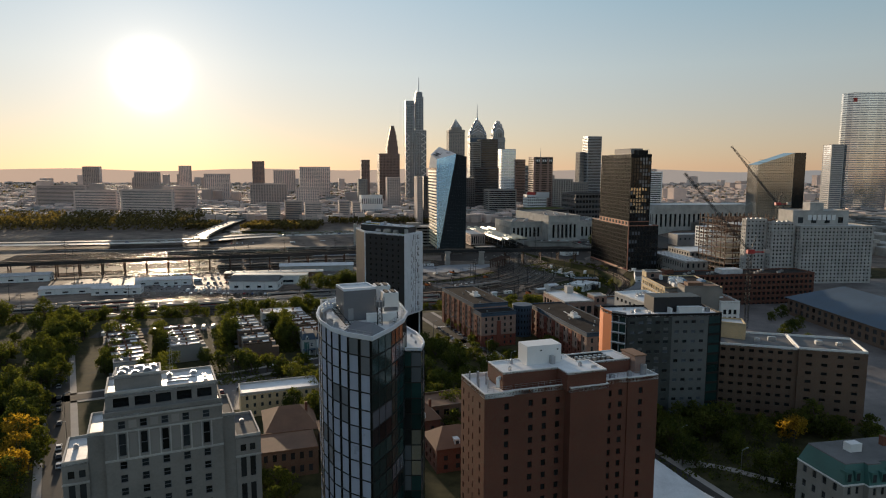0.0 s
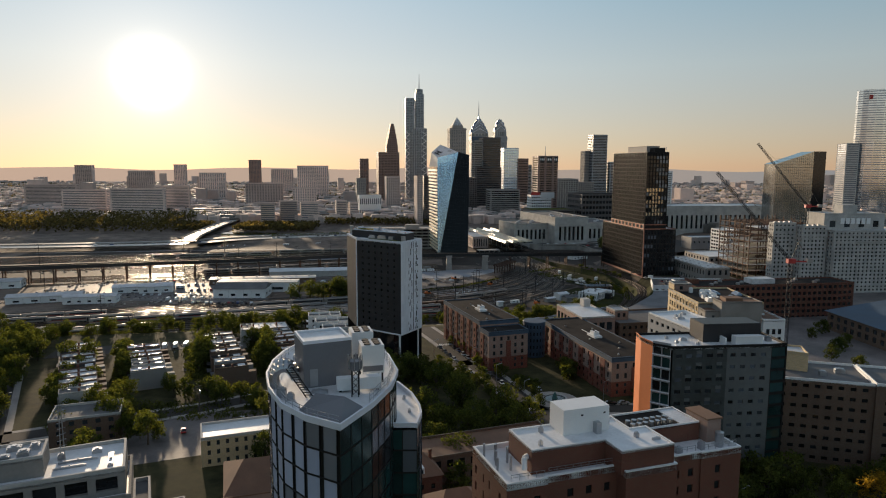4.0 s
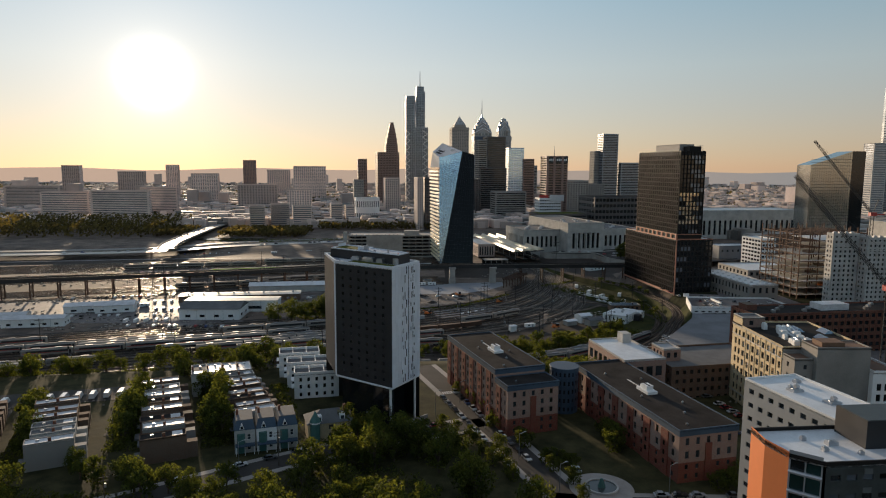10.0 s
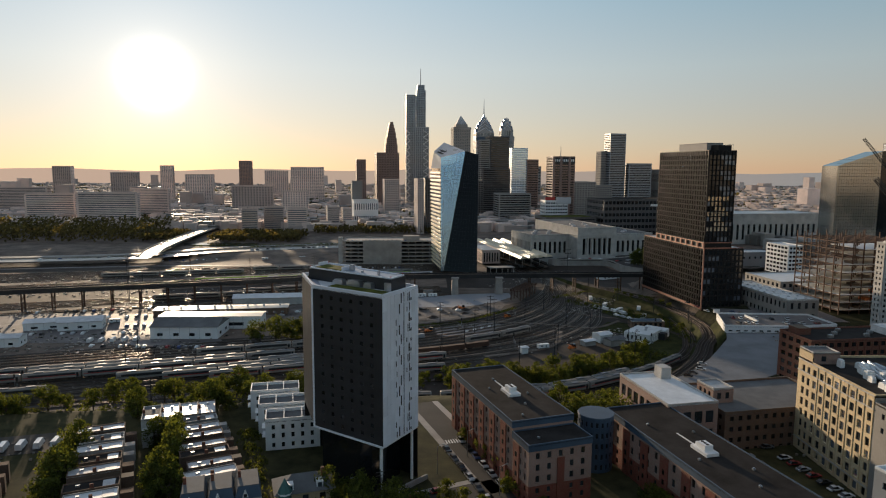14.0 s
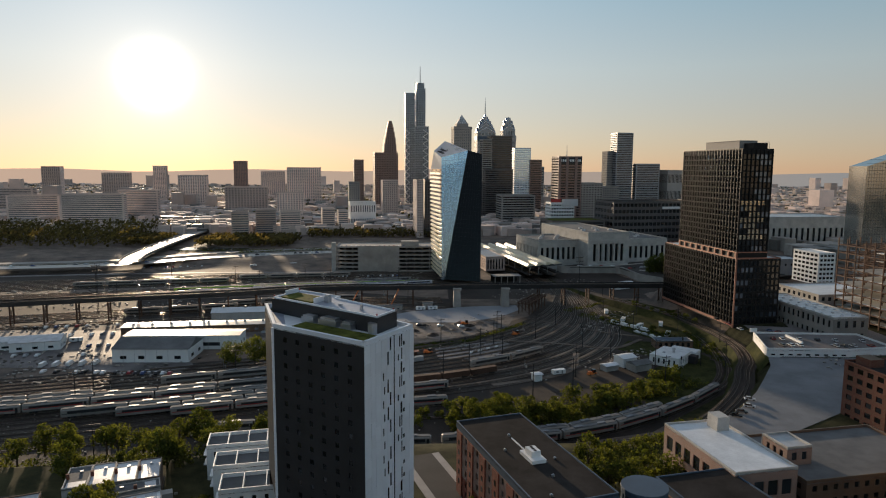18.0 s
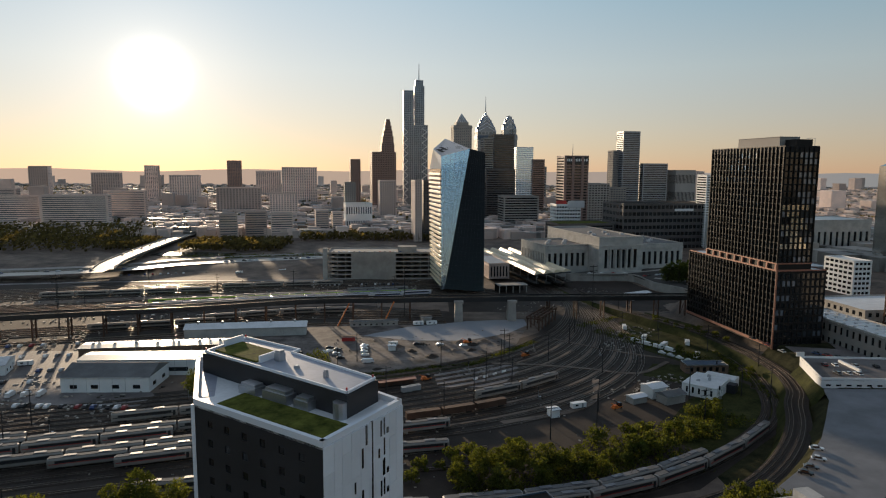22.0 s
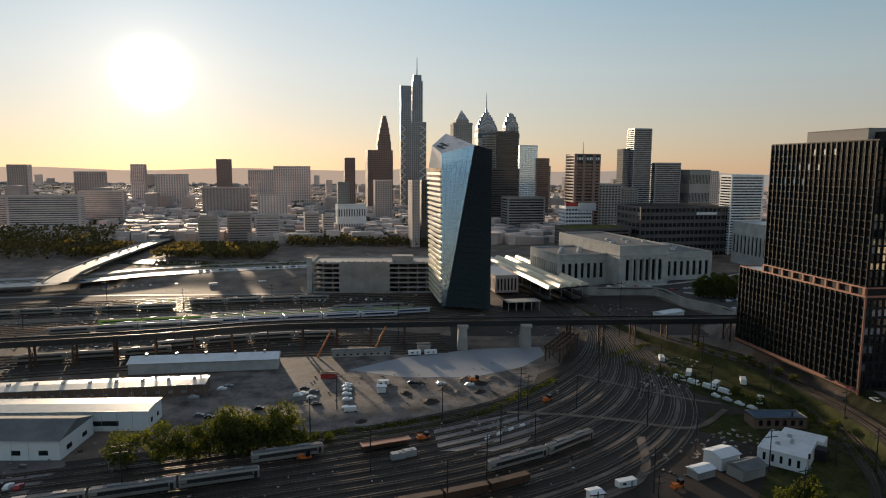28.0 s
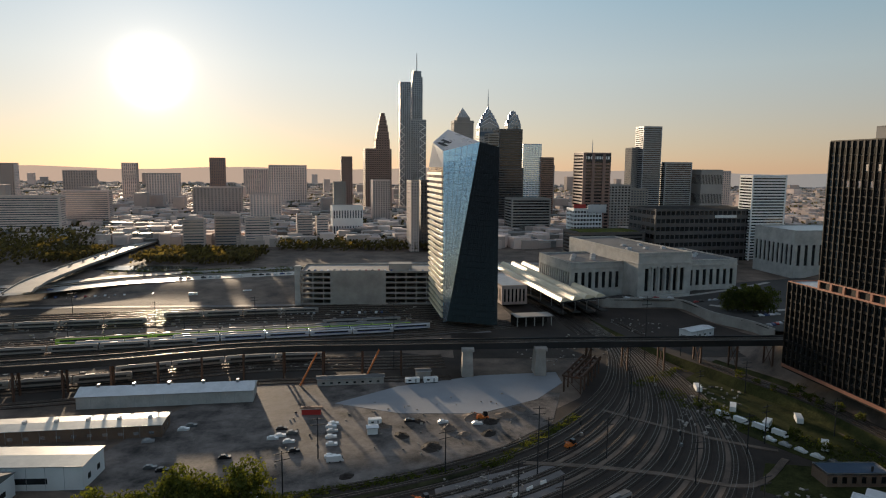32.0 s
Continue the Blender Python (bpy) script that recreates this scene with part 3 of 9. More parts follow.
            part("stone_panel", box(BM(), x + 1.3, -.08, 41.8, x + 2.8, -.004, 43.4), "far_stone", t)
    # side wings with terraces
    pair = [(1.0, 2.2), (3.0, 4.2)]
    for x0, x1, d, h, off, cc in ((-8, -3.2, 15, 35.6, .9, pair), (-3.196, -.004, 14, 40.7, 1.4, []), (23.004, 25.6, 14, 41.0, 1.0, []), (25.604, 31, 15, 35.7, .6, pair)):
        ring = [(x0, off), (x1, off), (x1, d), (x0, d)]
        rr = [(2 + k * 6.1, 6.6 + k * 6.1) for k in range(5)] + [(32.4, 34)]
        side = [(3, 4.4), (8, 9.4)] if cc else []
        custom_wall(t, ring[0], ring[1], 0, h, cc, rr if cc else [], "beige")
        custom_wall(t, ring[1], ring[2], 0, h, side if x0 > 25 else [], rr if x0 > 25 else [], "beige")
        custom_wall(t, ring[2], ring[3], 0, h, [], [], "beige")
        custom_wall(t, ring[3], ring[0], 0, h, side if x0 < -5 else [], rr if x0 < -5 else [], "beige")
        flat_roof(t, ring, h, "roof_white" if x0 < 0 else "roof_grey", "limestone", .6)
        if cc:
            part("string_course", box(BM(), x0 - .1, off - .2, 31.2, x1 + .1, off - .004, 31.6), "limestone", t)
    ring = [(.4, 2.3), (22.3, 2.3), (22.3, 14), (.4, 14)]
    custom_wall(t, ring[0], ring[1], 44.7, 48.4, [(m - .4 - 1.5, m - .4 + 1.5) for m in mids], [(45.5, 47.6)], "beige", "glass_dark", .7)
    custom_wall(t, ring[1], ring[2], 44.7, 48.4, [(2, 4.4), (6.5, 8.9)], [(45.5, 47.6)], "beige", "glass_dark", .5)
    custom_wall(t, ring[2], ring[3], 44.7, 48.4, [], [], "beige")
    custom_wall(t, ring[3], ring[0], 44.7, 48.4, [], [], "beige")
    flat_roof(t, ring, 48.4, "roof_white", "limestone", .6)
    ring = [(2.2, 4.8), (11.3, 4.8), (11.3, 11.5), (2.2, 11.5)]
    for k in range(4):
        custom_wall(t, ring[k], ring[(k + 1) % 4], 48.4, 51.3, [], [], "beige")
    flat_roof(t, ring, 51.3, "roof_silver", "limestone", .45)
    roof_units(t, [(3.6, 6.4, 51.3, 1.6, 1.4, .8), (6.2, 6.2, 51.3, 1.5, 1.3, .7), (8.6, 6.8, 51.3, 1.6, 1.6, .9), (4, 9.4, 51.3, 1.8, 1.4, .8), (7, 9.6, 51.3, 2, 1.4, .7), (9.8, 9.2, 51.3, 1.3, 1.6, .8),
                   (14.5, 6.4, 48.4, 4.5, .4, .4), (15.5, 8.5, 48.4, 5.5, .4, .4), (20.2, 7, 48.4, .8, 5, .4), (13, 10.5, 48.4, 1, 1, .9), (18, 11, 48.4, 1.4, 1, .7), (-6, 9, 35.6, 1, 1, .9), (28, 9, 35.7, 1, 1, 1.0)])
    bm = BM()
    for dx, dy in ((-.3, -.3), (.3, -.3), (.3, .3), (-.3, .3)):
        tube(bm, (13.4 + dx, 9 + dy, 48.4), (13.4 + dx * .4, 9 + dy * .4, 59), .06, n=4)
    for k in range(9):
        tube(bm, (12.8, 9, 50 + k * .95), (14, 9, 50.3 + k * .95), .05, n=3)
    part("antenna", bm, "steel", t)


def glass_tower():
    t = thing("glass_tower", -16, 157, 0, 0, "curved glass residential tower with blue-grey panels and rooftop plant", "building")
    left = [(-5.5, 7.5), (-8.4, -1.2), (-9, -7), (-8.4, -13.5), (-6.6, -19.5), (-3.5, -25.8), (.3, -30), (5, -33)]
    right = [(5, -33), (8.2, -25.5), (10.2, -18.5), (10.7, -12), (8.8, -3.6), (5.4, 3.3), (1.7, 8.3), (-2.6, 10.2)]
    nf, h = 18, 63.4
    storey = h / nf

    def skin(pts, z0, z1, n, material, bays, name, mixed=None, share=.94, slots=False):
        bm = BM()
        holes = []
        rows = floors(z0, z1, n, .03, .96)
        for a, b in zip(pts, pts[1:]):
            length = math.hypot(b[0] - a[0], b[1] - a[1])
            k = max(1, round(length / bays))
            holes += facade(bm, a, (b[0] - a[0], b[1] - a[1]), length, z0, z1, [(length * (i + p) / k, length * (i + q) / k) for i in range(k) for p, q in ((.012, .77), (.79, .985))] if slots else spans(length, k, share), rows, .12)
        part(name, bm, "dark_frame", t)
        return holes

    panels = skin(left, 0, h, nf, "panel_blue", 3.7, "panel_frame", slots=True)
    windows([q for q in panels if q[2] > 1.2], t, "panel_blue", name="glass_panel", mixed=("panel_blue",) * 6 + ("glass_pale",))
    windows([q for q in panels if q[2] <= 1.2], t, "glass_dark", joined=True)
    windows(skin(right[:4], 0, h, nf, "glass_green", 2.6, "curtain_frame"), t, "glass_green", name="glass_pane", mixed=("glass_green",) * 5 + ("glass_dark", "glass_grey"))
    windows(skin(right[3:] + [left[0]], 0, h, nf, "glass_grey", 3.6, "back_frame"), t, "glass_grey", joined=True)
    ring = left + right[1:]
    part("roof", prism(BM(), ring, h - .3, h), "roof_white", t)
    bm = BM()
    big = [(.8 + (x - .8) * 1.03, -12 + (y + 12) * 1.02) for x, y in ring]
    for i in range(len(ring)):
        j = (i + 1) % len(ring)
        o0, o1, i0, i1 = big[i], big[j], ring[i], ring[j]
        v = [bm.verts.new((*p, z)) for z in (h - .1, h + .7) for p in (o0, o1, i1, i0)]
        for f in ((0, 1, 5, 4), (2, 3, 7, 6), (4, 5, 6, 7), (3, 2, 1, 0)):
            bm.faces.new([v[q] for q in f])
    part("parapet", bm, "white_panel", t)
    # lower wing
    wing = [(9.6, -15.3), (13.9, -15.3), (14.6, -10.5), (14.2, -7), (12.9, -1.8), (10.3, 4), (6.5, 5)]
    windows(skin(wing[:4], 0, 56.2, 16, "glass_green", 2.2, "wing_frame"), t, "glass_green", name="glass_pane", mixed=("glass_green", "glass_dark", "glass_grey", "glass_green", "glass_bright"))
    windows(skin(wing[3:] + [wing[0]], 0, 56.2, 16, "glass_green", 4, "wing_back"), t, "glass_grey", joined=True)
    flat_roof(t, wing, 56.2, "roof_white", "white_panel", .7)
    # rooftop plant
    for cx, cy, w, d, z0, z1, a, m, nm in ((0, -14.3, 7, 6.6, 0, 6.4, 22, "plant_grey", "plant_house"), (7.1, -14.4, 3.3, 3.8, 1.5, 5.6, 14, "white_paint", "chiller"), (5.0, -8.3, 3.3, 3.8, 1.5, 6.0, 14, "white_paint", "chiller"),
                                           (5.8, -19.2, 6.2, 1.5, .3, 2.0, 12, "white_paint", "duct_box")):
        turned = lambda x, y: (cx + x * math.cos(radians(a)) - y * math.sin(radians(a)), cy + x * math.sin(radians(a)) + y * math.cos(radians(a)))
        lump = lambda x0, y0, k0, x1, y1, k1: box(BM(), cx + x0, cy + y0, h + k0, cx + x1, cy + y1, h + k1, a, (cx, cy))
        W, D = w / 2, d / 2
        bm = lump(-W, -D, z0, W, D, z1)
        bmesh.ops.bevel(bm, geom=bm.edges[:], offset=.1, segments=1)
        ob = part(nm, bm, m, t)
        if nm == "chiller":
            for k in range(6):
                fx, fy = turned(w * (-.22 + .44 * (k % 2)), d * (-.3 + .3 * (k // 2)))
                part("fan", prism(BM(), disc_ring(fx, fy, .5, 14), h + z1, h + z1 + .18), "rubber", ob, "dark round fan grille")
            for sx in (-1, 1):
                for sy in (-1, 1):
                    part("stand", lump(sx * (W - .25) - .12, sy * (D - .25) - .12, 0, sx * (W - .25) + .12, sy * (D - .25) + .12, z0), "dark_steel", ob)
            part("side_panel", lump(-W + .2, -D - .05, z0 + .3, W - .2, -D - .004, z0 + 1.1), "plant_grey", ob)
        elif nm == "duct_box":
            for sx in (-1, 1):
                part("foot", lump(sx * 2.6 - .2, -.5, 0, sx * 2.6 + .2, .5, z0), "dark_steel", ob)
        else:
            part("roof_sheet", lump(-W + .35, -D + .35, z1, W - .35, D - .35, z1 + .08), "roof_white", ob, "bright white roof sheet")
            for e in ((-W, -D, W, -D + .28), (-W, D - .28, W, D), (-W, -D + .28, -W + .28, D - .28), (W - .28, -D + .28, W, D - .28)):
                part("edge", lump(e[0], e[1], z1 - .02, e[2], e[3], z1 + .45), "white_panel", ob)
            part("door", lump(-2.6, -D - .06, .2, -1.5, -D - .003, 2.7), "grey_panel", ob)
    # big curved ducts
    for k, (dx, dy) in enumerate(((-6.4, -18.0), (-6.9, -15.4))):
        bm = BM()
        for j in range(8):
            p0, p1 = j * math.pi / 8, (j + 1) * math.pi / 8
            tube(bm, (dx + 1.5 - 1.5 * math.cos(p0), dy, h + 1.4 + 1.5 * math.sin(p0)), (dx + 1.5 - 1.5 * math.cos(p1), dy, h + 1.4 + 1.5 * math.sin(p1)), .7, n=8)
        tube(bm, (dx, dy, h), (dx, dy, h + 1.5), .7, n=8)
        part("bent_duct", bm, "steel", t)
    # sloping grey prow roof and the cell mast
    bm = BM()
    v = [bm.verts.new(p) for p in ((-1.2, -27.4, h + .02), (4.9, -32.2, h + .02), (7.3, -26.2, h + .02), (-.4, -23.6, h + .02), (.8, -25.2, h + 1.7), (4.8, -26.6, h + 1.7))]
    for f in ((0, 1, 5, 4), (1, 2, 5), (2, 3, 4, 5), (3, 0, 4), (3, 2, 1, 0)):
        bm.faces.new([v[k] for k in f])
    part("prow_roof", bm, "plant_grey", t)
    bm = BM()
    mx, my = 5.6, -21.6
    for k in range(4):
        ox, oy = .45 * (1 if k < 2 else -1), .45 * (1 if k % 2 else -1)
        tube(bm, (mx + ox, my + oy, h), (mx + ox, my + oy, h + 4.4), .09, n=4)
        for j in range(5):
            tube(bm, (mx + ox, my + oy, h + j * .88), (mx - ox if k % 2 else mx + ox, my + oy if k % 2 else my - oy, h + (j + 1) * .88), .05, n=3)
    part("mast", bm, "dark_steel", t)
    ob = part("mast_head", prism(BM(), disc_ring(mx, my, .9, 12), h + 3.8, h + 5.0), "plant_grey", t)
    bm = BM()
    for k in range(8):
        x, y = mx + .95 * math.cos(k * .785), my + .95 * math.sin(k * .785)
        tube(bm, (x, y, h + 4), (x, y, h + 5.8), .09, n=4)
    part("aerials", bm, "steel", ob)
    # steel stair
    bm = BM()
    for k in range(12):
        box(bm, -4.6 + k * .3, -18.6 - k * .32, h + 3 - k * .25, -3.6 + k * .3, -18.3 - k * .32, h + 3.06 - k * .25)
    tube(bm, (-4.6, -18.5, h + 3), (-1.0, -22.3, h), .09, n=4); tube(bm, (-3.6, -18.5, h + 3), (.0, -22.3, h), .09, n=4)
    part("stair", bm, "dark_steel", t)
    part("stair_platform", box(BM(), -5.4, -18.6, h + 2.9, -3.4, -16.6, h + 3.02), "dark_steel", t)
    roof_units(t, [(-4.4, -22, h, 1.2, 1, 1.3), (-3, -23, h, .9, .9, .9), (-6.4, -9, h, 1, 1, .8), (-6, -4, h, 1, 1, .8), (11.5, -3, 56.2, .5, .5, .5), (12.6, -9, 56.2, .5, .5, .5), (.5, -20.4, h, 2.2, .8, .5), (3, -4, h, .9, .9, .8)])
    bm = BM()
    pts = [(.8 + (x - .8) * .93, -12 + (y + 12) * .95) for x, y in left]
    for p, q in zip(pts, pts[1:]):
        for zz in (.6, 1.1):
            tube(bm, (*p, h + zz), (*q, h + zz), .05, n=4)
        for k in range(3):
            f = k / 3
            x, y = p[0] + (q[0] - p[0]) * f, p[1] + (q[1] - p[1]) * f
            tube(bm, (x, y, h), (x, y, h + 1.1), .05, n=4)
    part("railing", bm, "steel", t)
    bm = BM()
    pts = [(.8 + (x - .8) * .95, -12 + (y + 12) * .95) for x, y in right[1:]]
    for p, r2 in zip(pts, pts[1:]):
        for zz in (.6, 1.1, 1.6):
            tube(bm, (*p, h + zz), (*r2, h + zz), .05, n=4)
        for k in range(5):
            f = k / 5
            x, y = p[0] + (r2[0] - p[0]) * f, p[1] + (r2[1] - p[1]) * f
            tube(bm, (x, y, h), (x, y, h + 1.6), .05, n=4)
    part("railing", bm, "steel", t)


def brick_tower():
    t = thing("brick_tower", 12.05, 146.7, 0, 17.5, "tall red brick apartment tower with small dark windows and white coping", "building")
    D, H = 15, 44.5
    ring = [(0, 0), (7.3, 0), (7.3, .5), (20.6, .5), (20.6, -2.2), (30.8, -2.2), (30.8, .3), (37.6, .3), (37.6, 0), (46.3, 0), (46.3, D), (0, D)]
    rows = floors(.5, H - 2, 14, .3, .8)
    cols = {0: [(4.9, 6.05)], 2: [(3.9, 5.05), (7.4, 8.55), (10.9, 12.05)], 6: [(1.3, 2.45), (4.3, 5.45)], 8: [(3.1, 4.25)], 11: [(1.3, 2.1), (5, 5.5), (7.6, 8.1), (11.8, 12.6)]}
    for i in range(len(ring)):
        custom_wall(t, ring[i], ring[(i + 1) % len(ring)], 0, H, cols.get(i, []), rows if i in cols else [], "brick_red", "glass_dark", .3)
    flat_roof(t, ring, H - .7, "roof_white", "white_paint", .95, .4)
    up = [(6, 3.4), (20, 3.4), (20, -1.6), (30.4, -1.6), (30.4, 6.5), (27, 6.5), (27, 12.6), (6, 12.6)]
    for i in range(len(up)):
        custom_wall(t, up[i], up[(i + 1) % len(up)], H - .7, H + 3.4, [], [], "brick_red")
    flat_roof(t, up, H + 3.4, "roof_white", "white_paint", .25, .35)
    deck = [(27.2, 6.7), (42.5, 6.7), (42.5, 14.6), (27.2, 14.6)]
    for i in range(4):
        custom_wall(t, deck[i], deck[(i + 1) % 4], H - .7, H + 2.6, [], [], "brick_red")
    flat_roof(t, deck, H + 2.6, "roof_dark", "white_paint", .3, .3)
    for k in range(14):
        x, y = 29 + (k % 7) * 1.35, 8.4 + (k // 7) * 1.6
        part("fan_unit", prism(BM(), disc_ring(x, y, .5, 8), H + 2.6, H + 3.4), "steel", t)
    part("roof_mat", box(BM(), 38.6, 7.2, H + 2.605, 42, 14, H + 2.75), "roof_silver", t)
    bm = box(BM(), 14, 7.4, H + 3.4, 23.2, 12.4, H + 8)
    bmesh.ops.bevel(bm, geom=bm.edges[:], offset=.12, segments=1)
    ob = part("tank_house", bm, "white_paint", t, "white painted rooftop plant house")
    part("duct", box(BM(), 20.0, 6.2, H + 3.4, 21.0, 7.396, H + 5.4), "steel", ob)
    for x in (17.5, 22):
        part("vent", box(BM(), x, 7.34, H + 6.6, x + .4, 7.396, H + 6.9), "rubber", ob)
    box3 = [(42.9, 5), (46, 5), (46, 11), (42.9, 11)]
    for i in range(4):
        custom_wall(t, box3[i], box3[(i + 1) % 4], H - .7, H + 3.6, [], [], "brick_dorm")
    part("stair_roof", prism(BM(), [(42.7, 4.8), (46.2, 4.8), (46.2, 11.2), (42.7, 11.2)], H + 3.6, H + 3.9), "roof_tile", t)
    part("tank", tube(BM(), (44, 3, H - .7), (44, 3, H + 2), .8, n=10), "steel", t)
    roof_units(t, [(8.4, 5, H + 3.4, .6, .6, .9), (11, 10, H + 3.4, .7, .7, 1.1), (26, 3, H + 3.4, .7, .7, .9), (24, 10, H + 3.4, 1.4, 1, .8), (28.6, 1, H + 3.4, 1.6, .3, .5), (35, 3, H - .7, 1.2, 1, 1.1), (40, 3, H - .7, 1, 1, 1.4)])
    for k, (x, y) in enumerate(((1.2, 6.5), (1.8, 8.5), (2.4, 10.4), (1.2, 12.5), (3.4, 6), (4, 8.8), (3.2, 12))):
        part("vent_pipe", tube(BM(), (x, y, H - .7), (x, y, H + 1.6 + .3 * (k % 3)), .22, n=8), "steel", t)
    for x0, x1, y in ((1, 7, .6), (8, 20, 1.1), (31.5, 37, .9), (38, 45.6, .6)):
        bm = BM()
        n = int((x1 - x0) / 1.5)
        for k in range(n + 1):
            xx = x0 + (x1 - x0) * k / n
            tube(bm, (xx, y, H + .2), (xx, y, H + 1.25), .04, n=4)
        tube(bm, (x0, y, H + 1.25), (x1, y, H + 1.25), .05, n=4); tube(bm, (x0, y, H + .8), (x1, y, H + .8), .04, n=4)
        part("railing", bm, "steel", t)
    part("bent_duct", tube(tube(BM(), (5, 4, H), (5.2, 4.6, H + 1.8), .5, n=8), (5.2, 4.6, H + 1.8), (6, 5, H + 1.9), .5, n=8), "white_paint", t)


def slate_building():
    t = thing("office_block", 69.6, 230.6, 0, 4.5, "dark slate office block with an orange panel end and white roof", "building")
    ring = [(0, 0), (30, 0), (35.5, 1), (35.5, 16), (-4.5, 16), (-5.3, 10), (-4.2, 4.2)]
    H = 43
    rows = floors(0, 42.5, 12, .34, .64)
    pats = ([(1 + k * 3.1, 2.9 + k * 3.1) for k in range(5)], [(17.5 + k * 3.1, 19.1 + k * 3.1) for k in range(4)])
    custom_wall(t, (0, 0), (16.5, 0), 0, H, pats[0], rows, "slate", mixed=("glass", "glass_dark", "glass_grey", "glass"))
    custom_wall(t, (16.5, 0), (30, 0), 0, H, [(a - 16.5, b - 16.5) for a, b in pats[1]], rows, "slate_light", mixed=("glass", "glass_dark", "glass_grey"))
    custom_wall(t, (30, 0), (35.5, 1), 0, H, [(.3, 5.2)], floors(0, H, 12, .1, .88), "dark_frame", "glass_green")
    custom_wall(t, (35.5, 1), (35.5, 16), 0, H, [(2, 6), (8, 12)], rows, "slate_light")
    custom_wall(t, (35.5, 16), (-4.5, 16), 0, H, [], [], "slate")
    custom_wall(t, (-4.5, 16), (-5.3, 10), 0, H + 1, [], [], "orange")
    custom_wall(t, (-5.3, 10), (-4.2, 4.2), 0, H + 1, [], [], "orange", name="orange_wall")
    custom_wall(t, (-4.2, 4.2), (-.3, .4), 0, H + 1.4, [(.25, 2.6), (2.8, 5.2)], floors(0, H + 1, 12, .08, .9), "grey_panel", "glass_green", .5, mixed=("glass_green", "glass_dark"))
    for k in range(12):
        z = k * 44 / 12 + .1
        ob = part("balcony_slab", prism(BM(), [(-4.5, 3.9), (-.6, .1), (-.3, .4), (-4.2, 4.2)], z, z + .22), "white_panel", t)
    for k in range(26):                                  # pale raised panels between the windows
        i, j = k % 5, (k * 5) % 12
        z = j * 42.5 / 12
        part("raised_panel", box(BM(), 1.0 + i * 3.1, -.12, z + 2.35, 2.6 + i * 3.1, -.004, z + 3.3), "slate_light", t)
    flat_roof(t, ring, H, "roof_white", "dark_frame", .7)
    ob = part("plant_house", box(BM(), 12, 6, H, 30, 14.5, H + 5.4), "black_panel", t, "dark louvred plant house on the roof")
    part("plant_roof", box(BM(), 12.2, 6.2, H + 5.4, 29.8, 14.3, H + 5.5), "slate", ob)
    part("air_handler", box(BM(), 20, 2, H, 28.5, 4.4, H + 2.6), "white_paint", t)
    part("screen", box(BM(), 17.2, 3, H, 17.8, 6, H + 2), "white_paint", t)
    roof_units(t, [(4, 6, H, 1, 1, .8), (7, 8.5, H, 2, 1.4, .9), (9.6, 4, H, .8, .8, .7), (3, 11, H, .9, .9, .8), (32.5, 6, H, 1.5, 1.5, 1.4)])
    # pale rear wing
    r = thing("residence_hall", 86.5, 250, 0, 13.0, "pale grey residence hall with white roof and paired dark windows", "building")
    ring = ring_of(15, 32)
    walls(r, ring, 0, 42, {3: 9, 0: 0, 1: 0}, "grey_panel", "glass", floors(0, 41.5, 12, .3, .65), .5)
    flat_roof(r, ring, 42, "roof_white", "white_paint", .5)
    roof_units(r, [(6, 22, 42, 3, 2.6, .6), (8, 13, 42, 3, 2.6, .6), (6.4, 22, 42.75, 1, 1, .7), (8.4, 13, 42.75, 1, 1, .7), (5, 22.4, 42.75, .8, .8, .6), (11, 27, 42, 1.5, 1.5, .8), (4, 6, 42, 1.2, 1.2, .8)])


def brown_building():
    t = thing("brown_hall", 111.5, 252.5, 0, -17, "wide dark brown brick hall with small windows and white roof edge", "building")
    ring = ring_of(29, 22)
    walls(t, ring, 0, 27, {0: 8, 3: 4}, "brick_brown", "glass_dark", floors(0, 27, 8, .35, .7), .5, joined=True)
    flat_roof(t, ring, 27, "roof_grey", "white_paint", .8)
    ring = [(29.004, -1), (52, -1), (52, 20), (29.004, 20)]
    walls(t, ring, 0, 27.5, {0: 4, 3: 0}, "brick_brown", "glass_dark", floors(0, 27, 8, .35, .7), .4, joined=True)
    flat_roof(t, ring, 27.5, "roof_grey", "white_paint", .8)
    ring = [(3, 12), (12, 10), (12, 20), (3, 20)]
    walls(t, ring, 27, 33, {}, "brick_buff")
    flat_roof(t, ring, 33, "roof_silver", "brick_buff", .5)
    roof_units(t, [(16, 8, 27, 2, 2, 1.5), (22, 12, 27, 3, 2, 1.6), (38, 9, 27.5, 2.6, 2.6, 1.5), (45, 9, 27.5, 2, 2, 1.2)])


def mansion():
    t = thing("mansard_hall", 104, 159.5, 0, 10, "old stone hall with green copper mansard dormers and bay windows", "house")
    ring = [(0, 0), (6, 0), (6, -1.6), (12, -1.6), (12, 0), (26, 0), (26, 16), (0, 16)]
    walls(t, ring, 0, 16, {0: 2, 2: 2, 4: 5, 7: 4}, "beige", "glass", floors(0, 16, 4, .3, .8), .4)
    inner = [(1.5, 1.5), (7, 1.5), (7, .2), (11, .2), (11, 1.5), (24.5, 1.5), (24.5, 14.5), (1.5, 14.5)]
    part("mansard_roof", prism(BM(), ring, 16, 20.5, ring1=inner), "teal", t, "green copper mansard roof")
    part("roof_deck", prism(BM(), inner, 20.5, 20.8), "roof_grey", t)
    part("cornice", prism(BM(), [(x * 1.02 - .2, y * 1.02 - .2) for x, y in ring], 15.6, 15.99), "white_paint", t)
